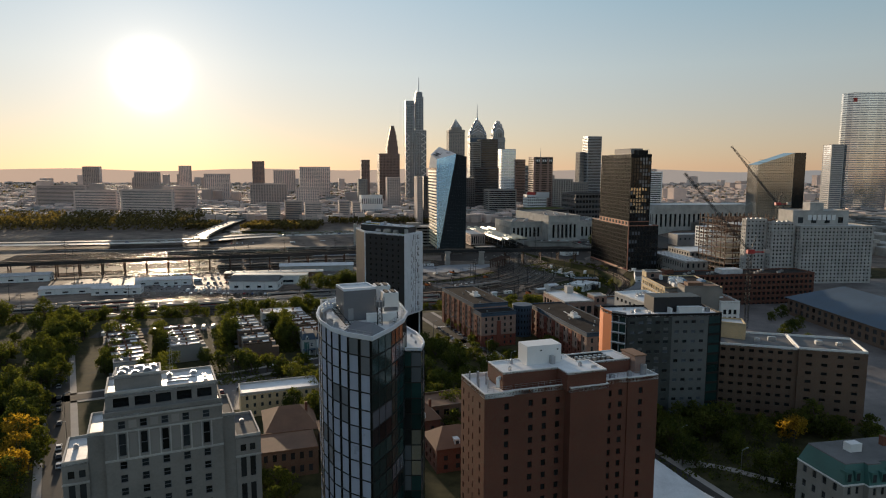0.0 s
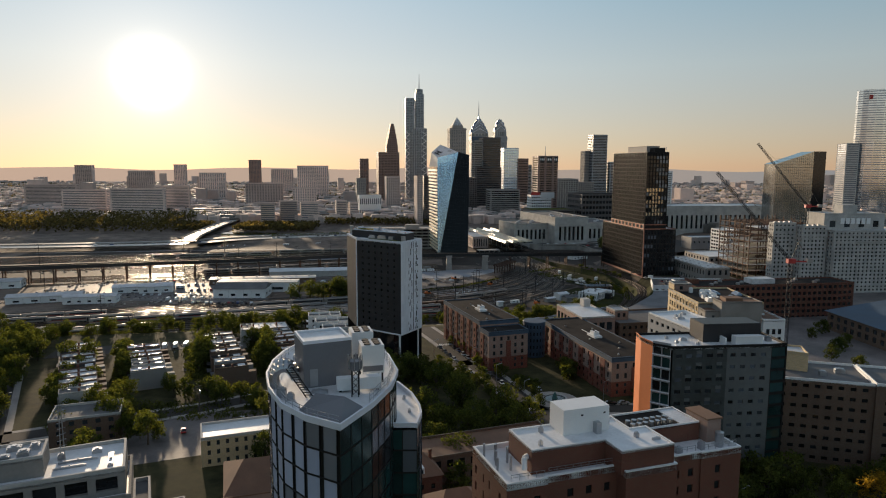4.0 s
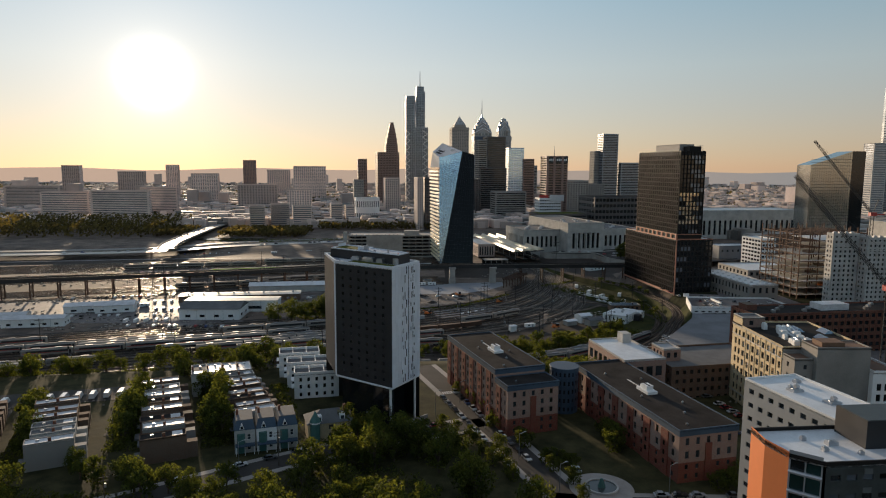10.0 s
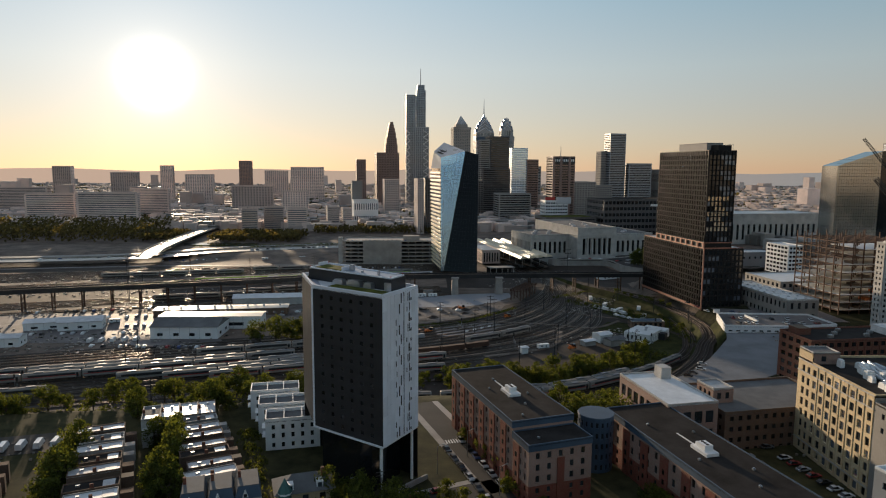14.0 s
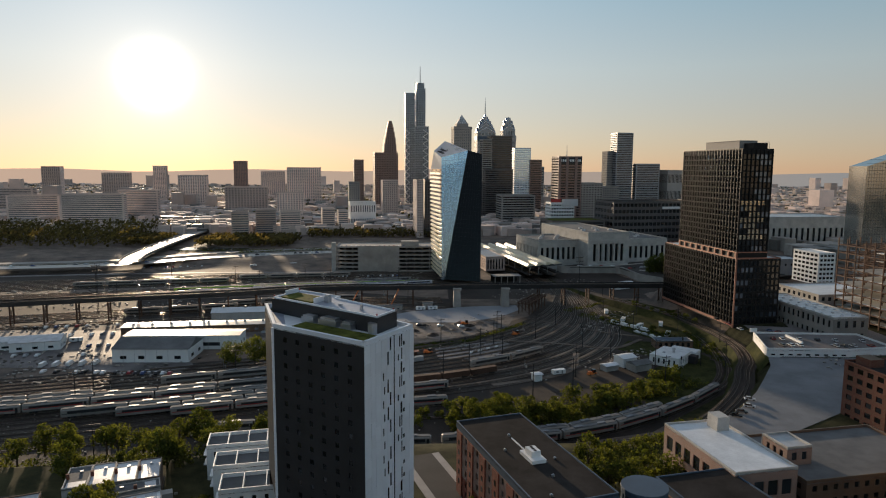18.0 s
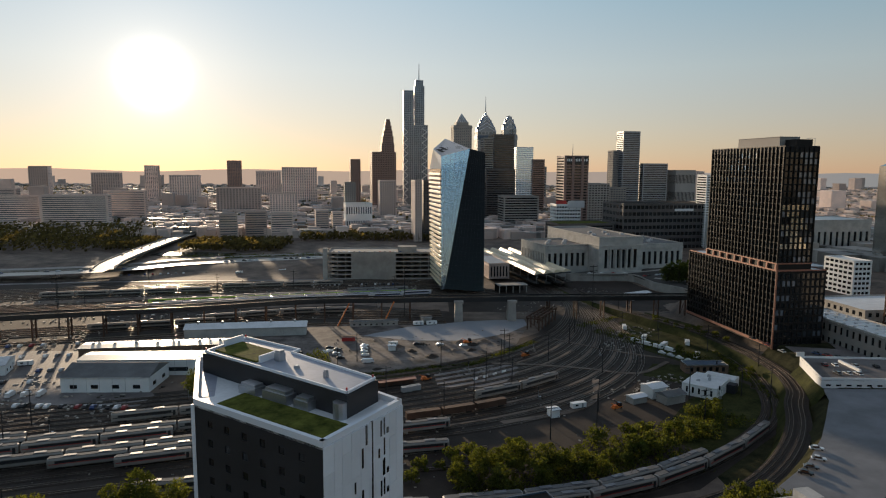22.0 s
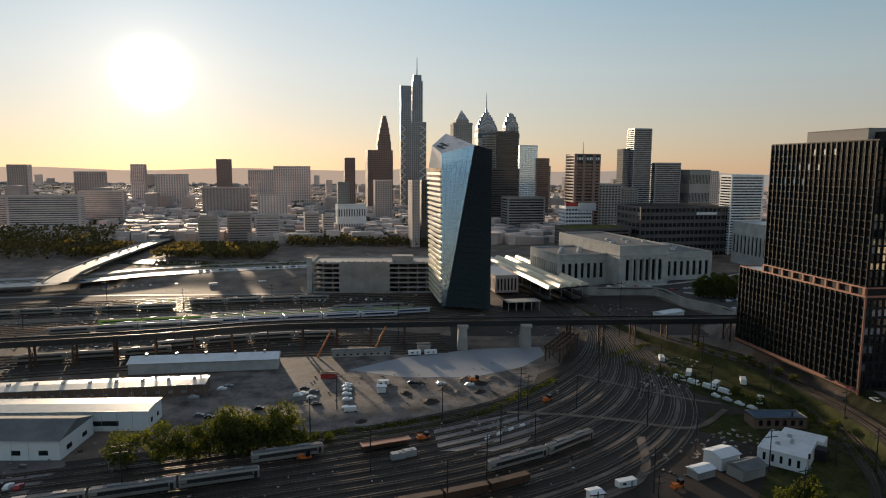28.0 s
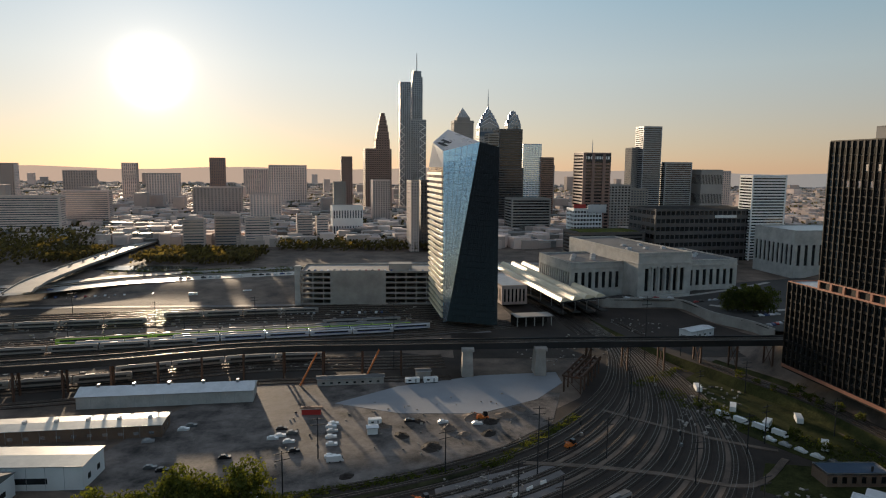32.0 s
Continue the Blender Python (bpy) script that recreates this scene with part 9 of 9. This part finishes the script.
for x, y in ((5.9, 608.5), (-46.5, 591.4), (42, 630.8), (37.8, 607.6), (65.2, 620), (84.4, 656.3), (93.5, 683.6), (118.8, 623.4), (122.2, 676.4), (-158.4, 505), (-163, 529.8), (6.1, 537.6), (43.5, 619.5),
             (39.5, 573.9), (47.5, 515), (68.5, 525.8), (114.6, 529.6), (146.3, 564.2), (130.4, 633.2), (27.9, 584.3), (-100, 548), (-60, 480), (-20, 470), (-230, 505), (-290, 470), (-120, 445), (-210, 420), (20, 555), (90, 600), (104, 720),
             (-90, 800), (-150, 790), (-210, 770), (-30, 815), (-260, 760), (150, 690), (162, 640), (138, 740), (74, 545), (100, 575), (-130, 700), (120, 560), (-20, 560), (-330, 520), (-40, 620), (158, 560), (172, 600), (-180, 820), (-250, 850), (-120, 840)):
    copy_thing(MA, pose(x, y, min(-8, terrain(x, y)), 0, 0, RC.uniform(10, 30)))
for x, y in ((-18.4, 730), (-243, 694), (-240, 690), (-300, 560), (120, 745), (-350, 640)):
    copy_thing(MB, pose(x, y, -11, 0, 0, 20)).scale = (1, 1, 1.5)


def lamp_proto():
    t = thing("street_lamp", 0, 0, -300, 0, "slim grey street lamp with a single arm", "street lamp", "street lamps")
    part("pole", tube(BM(), (0, 0, -.1), (0, 0, 9), .12, .07, n=6), "steel", t)
    part("arm", tube(BM(), (0, 0, 8.8), (1.8, 0, 9.3), .06, n=5), "steel", t)
    part("lamp_head", box(BM(), 1.6, -.18, 9.2, 2.5, .18, 9.4), "steel", t)
    return t


LP = lamp_proto()
for x, y in ((12, 378), (20, 352), (29, 326), (2, 366), (38, 304), (54, 282), (70, 303), (-60, 320), (-20, 345), (-140, 250), (-160, 290), (-124, 222), (96, 196), (84, 214)):
    copy_thing(LP, pose(x, y, .1, 0, 0, RC.choice((20, 200))))


def wood_pole():
    t = thing("utility_pole", 0, 0, -300, 0, "weathered wooden utility pole with crossbars", "pole", "utility poles")
    part("pole", tube(BM(), (0, 0, -.3), (0, 0, 12), .2, .12, n=6), "timber", t)
    for z in (11.2, 10.2):
        part("crossbar", box(BM(), -1.3, -.07, z, 1.3, .07, z + .14), "timber", t)
    part("transformer", tube(BM(), (.35, 0, 8.4), (.35, 0, 9.5), .3, n=8), "steel", t)
    return t


UP = wood_pole()
for x, y in ((-135, 214), (-146, 236), (-158, 258), (-170, 282), (-182, 306), (-120, 188), (-48, 322), (-88, 292), (-14, 344)):
    copy_thing(UP, pose(x, y, 0, 0, 0, 27))
for ob in (MA, MB, LP, UP):
    for o in (*ob.children_recursive, ob):
        bpy.data.objects.remove(o)
bm = BM()
for (xa, ya), (xb, yb) in zip(((-120, 188), (-135, 214), (-146, 236), (-158, 258), (-170, 282)), ((-135, 214), (-146, 236), (-158, 258), (-170, 282), (-182, 306))):
    for o in (-1.1, 0, 1.1):
        tube(bm, (xa + o, ya, 11.3), ((xa + xb) / 2 + o, (ya + yb) / 2, 10.6), .03, n=3); tube(bm, ((xa + xb) / 2 + o, (ya + yb) / 2, 10.6), (xb + o, yb, 11.3), .03, n=3)
me = bpy.data.meshes.new("overhead_wires")
bm.to_mesh(me); bm.free()
me.materials.append(MAT["rubber"])
tagged(new("overhead_wires", me), "thin dark overhead wires between the wooden poles", "wire", kind="stuff")


# ---- tower cranes ----
def crane(x, y, z0, z1, tip, label):
    t = thing("tower_crane", x, y, z0, 0, label, "crane", "tower cranes")
    h = z1 - z0

    def lattice(p, q, w, n, name, m):
        p, q = Vector(p), Vector(q)
        e = (q - p).normalized()
        u = e.orthogonal().normalized(); v = e.cross(u)
        cs = [u * w + v * w, u * w - v * w, -u * w - v * w, -u * w + v * w]
        bm = BM()
        for c in cs:
            tube(bm, p + c, q + c, .14, n=4)
        for k in range(n):
            a, b = p.lerp(q, k / n), p.lerp(q, (k + 1) / n)
            for i in range(4):
                tube(bm, a + cs[i], b + cs[(i + 1) % 4], .07, n=3)
        part(name, bm, m, t)
    lattice((0, 0, 0), (0, 0, h), .9, 18, "tower", "dark_steel")
    tip = Vector((tip[0] - x, tip[1] - y, tip[2] - z0))
    lattice((0, 0, h + 1), tip, .55, 20, "jib", "dark_steel")
    part("cab", box(BM(), -2, -1.4, h, 2, 1.4, h + 2.4), "red", t, "red crane cab and slewing deck")
    back = Vector((-tip.x, -tip.y, 0)).normalized() * 9
    part("counterweight", box(BM(), back.x - 1.4, back.y - 1.4, h + .4, back.x + 1.4, back.y + 1.4, h + 2.6), "concrete", t)
    part("counter_jib", tube(BM(), (0, 0, h + 1), (back.x, back.y, h + 1), .5, n=4), "red", t)
    apex = Vector((back.x * .35, back.y * .35, h + 11))
    bm = tube(BM(), (0, 0, h + 1), apex, .22, n=4); tube(bm, (back.x, back.y, h + 2), apex, .1, n=4); tube(bm, apex, tip, .06, n=3)
    part("mast_frame", bm, "dark_steel", t)


crane(189, 386, 0, 45, (150, 392, 92), "red and dark lattice tower crane with a raised jib")
crane(292, 552, 0, 64, (252, 556, 113), "red and dark lattice tower crane with a raised jib")


# ---- yard gear ----
def yard_gear():
    """Crates, cable drums, sleepers and pallets strewn over the yard, too many to count."""
    rnd = random.Random(77)
    verts, faces = [], []
    for x0, y0, x1, y1, wide, n, z, big in ((-330, 580, -130, 556, 60, 420, -10.92, 2.4), (-330, 640, -200, 670, 50, 220, -10.92, 2.6), (-400, 760, 0, 850, 60, 420, -10.9, 3.2), (-300, 920, 40, 985, 40, 300, -10.9, 3.2),
                                            (-60, 640, 40, 660, 60, 60, -10.9, 1.2), (4, 596, 42, 604, 14, 50, -10.8, 1.4), (-420, 700, -40, 740, 24, 260, -10.95, 2.4), (110, 640, 140, 700, 24, 110, -10.85, 2.2), (80, 560, 130, 590, 20, 80, -10.9, 1.8),
                                            (-300, 440, 60, 540, 90, 420, -10.95, 1.0), (60, 740, 150, 840, 40, 160, -10.86, 2.0), (186, 540, 250, 560, 40, 80, .2, 1.8), (-180, 372, -70, 400, 20, 70, 0, 1.2), (104, 380, 180, 440, 30, 90, 0, 1.6)):
        dx, dy = x1 - x0, y1 - y0
        L = math.hypot(dx, dy)
        for _ in range(n):
            f, o = rnd.random(), rnd.uniform(-wide / 2, wide / 2)
            cx, cy = x0 + dx * f - dy / L * o, y0 + dy * f + dx / L * o
            w, d, h = rnd.uniform(.4, big), rnd.uniform(.3, big * .5), rnd.uniform(.15, .4 + big * .18)
            a = math.atan2(dy, dx) + rnd.choice((0, 0, 1.57)) + rnd.gauss(0, .15)
            c, s = math.cos(a), math.sin(a)
            i = len(verts)
            for zz in (z, z + h):
                verts += [(cx + (px * c - py * s) / 2, cy + (px * s + py * c) / 2, zz) for px, py in ((-w, -d), (w, -d), (w, d), (-w, d))]
            faces += [(i, i + 1, i + 5, i + 4), (i + 1, i + 2, i + 6, i + 5), (i + 2, i + 3, i + 7, i + 6), (i + 3, i, i + 4, i + 7), (i + 4, i + 5, i + 6, i + 7)]
    me = bpy.data.meshes.new("yard_gear")
    me.from_pydata(verts, [], faces)
    me.materials.append(MAT["clutter"])
    tagged(new("yard_gear", me), "crates, sleepers and pallets strewn over the rail yard", "clutter", kind="stuff")


yard_gear()


def trailer(x, y, turn, w=7, d=2.6, h=2.7, wall="white_paint", z=-10.85):
    t = thing("site_trailer", x, y, z, turn, "small white site trailer standing beside the tracks", "trailer", "site trailers")
    bm = box(BM(), -w / 2, -d / 2, .5, w / 2, d / 2, h)
    bmesh.ops.bevel(bm, geom=bm.edges[:], offset=.08, segments=1)
    part("body", bm, wall, t)
    part("window", box(BM(), -w * .3, -d / 2 - .03, 1.4, -w * .1, -d / 2 - .004, 2.1), "glass_dark", t)
    part("door", box(BM(), w * .15, -d / 2 - .03, .6, w * .28, -d / 2 - .004, 2.4), "grey_panel", t)
    part("chassis", box(BM(), -w * .45, -d * .4, 0, w * .45, d * .4, .5), "dark_steel", t)


for x, y, a in ((134, 668, 64), (140, 650, 50), (151, 628, 60), (129, 694, 80), (66, 549, 20), (-8, 704, 10), (1, 705, 10), (-120, 640, 12), (156, 655, 70), (-215, 612, 14), (-260, 606, 14), (-150, 930, 15), (-190, 918, 15)):
    trailer(x, y, a)


trailer(-22, 651, 12, 5.4, 2.6, 2.9)
t = thing("wagon_shed", -16, 579, -10.9, 22, "long open brown lean-to shed beside the tracks", "shed")
for k in range(6):
    part("post", box(BM(), -9 + k * 3.5, -1.6, 0, -8.75 + k * 3.5, -1.35, 3), "timber", t)
part("back_wall", box(BM(), -9.2, 1.4, 0, 9.2, 1.6, 3.4), "rust", t)
part("roof", prism(BM(), [(-9.6, -2), (9.6, -2), (9.6, 1.9), (-9.6, 1.9)], 3.0, 3.25), "copper", t)
for x, y in ((-11, 570.3), (-7, 572.6)):
    t = thing("storage_tank", x, y, -10.9, 22, "pale box-shaped storage tank on skids", "tank", "storage tanks")
    bm = box(BM(), -2.6, -1.3, .35, 2.6, 1.3, 2.7)
    bmesh.ops.bevel(bm, geom=bm.edges[:], offset=.2, segments=2)
    part("body", bm, "grey_panel", t)
    part("skid", box(BM(), -2.6, -1.1, 0, 2.6, 1.1, .35), "dark_steel", t)
    part("hatch", prism(BM(), disc_ring(.8, 0, .5, 10), 2.7, 2.95), "steel", t)
for k in range(4):
    t = thing("barrier", 23 + k * 5.2, 588 + k * 4.2, -10.8, 39, "white concrete traffic barrier", "barrier", "white barriers")
    part("body", prism(BM(), [(-1.4, -.35), (1.4, -.35), (1.4, .35), (-1.4, .35)], 0, 1.1, ring1=[(-1.4, -.12), (1.4, -.12), (1.4, .12), (-1.4, .12)]), "white_paint", t)
for x, y, a in ((-45, 570.5, 10), (54, 630, 40), (83, 548, 30), (22.6, 658, 15), (-2, 588, 25)):
    t = thing("track_machine", x, y, -10.8, a, "small orange track maintenance machine", "machine", "track machines")
    part("chassis", box(BM(), -2.6, -1, .4, 2.6, 1, 1.1), "orange_paint", t)
    part("cab", box(BM(), .6, -.9, 1.1, 2.2, .9, 2.7), "glass_dark", t)
    part("engine_box", box(BM(), -2.2, -.8, 1.1, -.2, .8, 1.9), "orange_paint", t)
    part("boom", tube(BM(), (.2, 0, 1.5), (-3.6, 0, 3.2), .16, n=6), "orange_paint", t)
    for wx in (-1.8, 1.8):
        part("wheel", tube(BM(), (wx, -1.05, .42), (wx, 1.05, .42), .42, n=10), "rubber", t)
t = thing("old_trestle", 76, 706, -10.9, 62, "rusty old steel trestle stub below the viaduct", "bridge")
for i in range(6):
    for j in (-4, 4):
        part("leg", box(BM(), -18 + i * 7, j - .35, 0, -17.4 + i * 7, j + .35, 7.4), "rust", t)
    part("cross_beam", box(BM(), -18.2 + i * 7, -5, 7.4, -17.2 + i * 7, 5, 8.1), "rust", t)
    part("brace", tube(BM(), (-17.7 + i * 7, -4, .4), (-17.7 + i * 7, 4, 7.2), .16, n=4), "rust", t)
for j in (-4.4, -1.5, 1.5, 4.4):
    part("girder", box(BM(), -19, j - .25, 8.1, 19, j + .25, 9.1), "rust", t)


def signal_proto():
    t = thing("signal_post", 0, 0, -300, 0, "slim railway signal post with a dark head", "signal", "railway signals")
    part("pole", tube(BM(), (0, 0, -.2), (0, 0, 6), .1, n=6), "steel", t)
    part("signal_head", box(BM(), -.35, -.2, 4.6, .35, .2, 6.4), "rubber", t)
    part("cabinet", box(BM(), .5, -.4, -.1, 1.3, .4, 1.4), "steel", t)
    return t


SG = signal_proto()
for x, y in ((-70, 470), (-150, 520), (-10, 520), (50, 560), (96, 630), (110, 700), (60, 640), (20, 600), (-110, 560), (-200, 480), (134, 560), (150, 600), (-40, 760), (-140, 744), (-240, 720), (90, 770)):
    copy_thing(SG, pose(x, y, -10.9, 0, 0, 20))
for o in (*SG.children_recursive, SG):
    bpy.data.objects.remove(o)


# ---- plaza and fountain ----
t = thing("fountain", 51, 306.5, .05, 0, "round stone plaza fountain with a bronze centrepiece", "fountain")
part("plaza", prism(BM(), disc_ring(0, 0, 9.5, 32), 0, .28), "concrete", t)
bm = BM()
o, i = disc_ring(0, 0, 5, 28), disc_ring(0, 0, 4.4, 28)
for k in range(28):
    j = (k + 1) % 28
    v = [bm.verts.new((*p, z)) for z in (.28, 1) for p in (o[k], o[j], i[j], i[k])]
    for f in ((0, 1, 5, 4), (2, 3, 7, 6), (4, 5, 6, 7)):
        bm.faces.new([v[q] for q in f])
part("basin", bm, "limestone", t)
part("water", prism(BM(), i, .28, .7), "water", t)
part("centrepiece", prism(BM(), disc_ring(0, 0, 1.2, 10), .7, 3.2, ring1=disc_ring(0, 0, .4, 10)), "teal", t)
t = thing("round_terrace", 84, 206, 0, 0, "pale oval paved terrace in the park", "terrace")
part("paving", prism(BM(), disc_ring(0, 0, 5, 24, 3), 0, .25), "concrete", t)
t = thing("tented_canopy", 60, 199, 0, -62, "white curved canopy roof beside the brick tower", "canopy")
bm = BM()
rows = [[bm.verts.new((x, y, 6 + 1.6 * math.cos(x / 9) - .02 * y * y)) for y in (-9, -5, -1, 3, 7)] for x in (0, 5, 10, 15, 20, 25, 30)]
for r, s in zip(rows, rows[1:]):
    for k in range(4):
        bm.faces.new((r[k], s[k], s[k + 1], r[k + 1]))
part("roof", bm, "roof_white", t, smooth=True)
for x in (1, 15, 29):
    part("post", tube(BM(), (x, -4, 0), (x, -4, 6.2), .2), "steel", t)


# ---- the far city ----
def far_carpet():
    rnd = random.Random(21)

    def boxes(name, n, pick, material, label, h0, h1, s0, s1, category):
        verts, faces = [], []
        for _ in range(n):
            x, y, ground = pick()
            w, d, h = rnd.uniform(s0, s1), rnd.uniform(s0, s1), rnd.uniform(h0, h1) ** 1.0
            a = radians(12)
            c, s = math.cos(a), math.sin(a)
            i = len(verts)
            for z in (ground - 1, ground + h):
                for px, py in ((-w, -d), (w, -d), (w, d), (-w, d)):
                    verts.append((x + (px * c - py * s) / 2, y + (px * s + py * c) / 2, z))
            faces += [(i, i + 1, i + 5, i + 4), (i + 1, i + 2, i + 6, i + 5), (i + 2, i + 3, i + 7, i + 6), (i + 3, i, i + 4, i + 7), (i + 4, i + 5, i + 6, i + 7)]
        me = bpy.data.meshes.new(name)
        me.from_pydata(verts, [], faces)
        me.materials.append(MAT[material])
        tagged(new(name, me), label, category, kind="stuff")

    def wide(y0, y1, k=1.0, river=True):
        def pick():
            while True:
                y = y0 + (y1 - y0) * rnd.random() ** 1.3
                x = rnd.uniform(-.75, .75) * y * k
                if not (river and -900 < x < 520 and 990 < y < 1185) and not (y < 1000 and x < 330):
                    return x, y, terrain(x, y)
        return pick
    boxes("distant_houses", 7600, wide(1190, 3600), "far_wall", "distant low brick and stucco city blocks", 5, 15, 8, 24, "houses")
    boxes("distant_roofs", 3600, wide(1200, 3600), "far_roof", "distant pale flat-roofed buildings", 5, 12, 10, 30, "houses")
    boxes("distant_towers", 90, wide(1700, 3600), "far_wall", "distant apartment and office blocks in haze-paled colour", 24, 62, 20, 40, "buildings")
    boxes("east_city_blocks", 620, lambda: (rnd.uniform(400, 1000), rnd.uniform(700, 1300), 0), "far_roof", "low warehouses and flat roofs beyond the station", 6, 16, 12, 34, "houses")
    boxes("west_houses", 240, lambda: (rnd.uniform(-800, -300), rnd.uniform(40, 330), 0), "far_roof", "low houses of the next blocks", 7, 10, 8, 16, "houses")
    # woods as many small clumps
    verts, faces = [], []
    for _ in range(38000):
        r = rnd.random()
        if r < .28:
            x, y = rnd.uniform(-900, -395), rnd.uniform(1035, 1240)
        elif r < .40:
            x, y = rnd.uniform(-395, -180), rnd.uniform(1050, 1130)
        elif r < .48:
            x, y = rnd.uniform(-180, 60), rnd.uniform(1150, 1230)
        else:
            y = rnd.uniform(1250, 3500); x = rnd.uniform(-.7, .7) * y
        if -350 < x < -300 and y < 1300:
            continue
        g = terrain(x, y)
        h = rnd.uniform(2, 18 if x < -395 and y < 1250 else 10)
        p = Vector((x, y, g + h))
        u = Vector((rnd.gauss(0, 1), rnd.gauss(0, 1), rnd.gauss(0, .7))).normalized()
        w = u.orthogonal().normalized(); q = u.cross(w)
        s = rnd.uniform(1.2, 3.0) * (1 if y < 1250 else 1.7)
        i = len(verts)
        verts += [tuple(p - w * s), tuple(p + q * s * .7), tuple(p + w * s), tuple(p - q * s * .7)]
        faces.append((i, i + 1, i + 2, i + 3))
    me = bpy.data.meshes.new("riverside_woods")
    me.from_pydata(verts, [], faces)
    me.materials.append(MAT["far_leaf"])
    tagged(new("riverside_woods", me), "dense dark green woods along the river", "woods", kind="stuff")
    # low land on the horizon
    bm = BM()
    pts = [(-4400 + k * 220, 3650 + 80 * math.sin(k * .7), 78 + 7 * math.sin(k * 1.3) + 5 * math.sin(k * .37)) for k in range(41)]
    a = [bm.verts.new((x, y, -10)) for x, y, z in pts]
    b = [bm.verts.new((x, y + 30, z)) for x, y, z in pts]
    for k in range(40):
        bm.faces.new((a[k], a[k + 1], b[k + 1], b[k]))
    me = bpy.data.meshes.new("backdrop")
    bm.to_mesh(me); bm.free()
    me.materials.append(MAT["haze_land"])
    tagged(new("backdrop", me), "low far land on the horizon with painted haze glow", "horizon", kind="structure")


far_carpet()
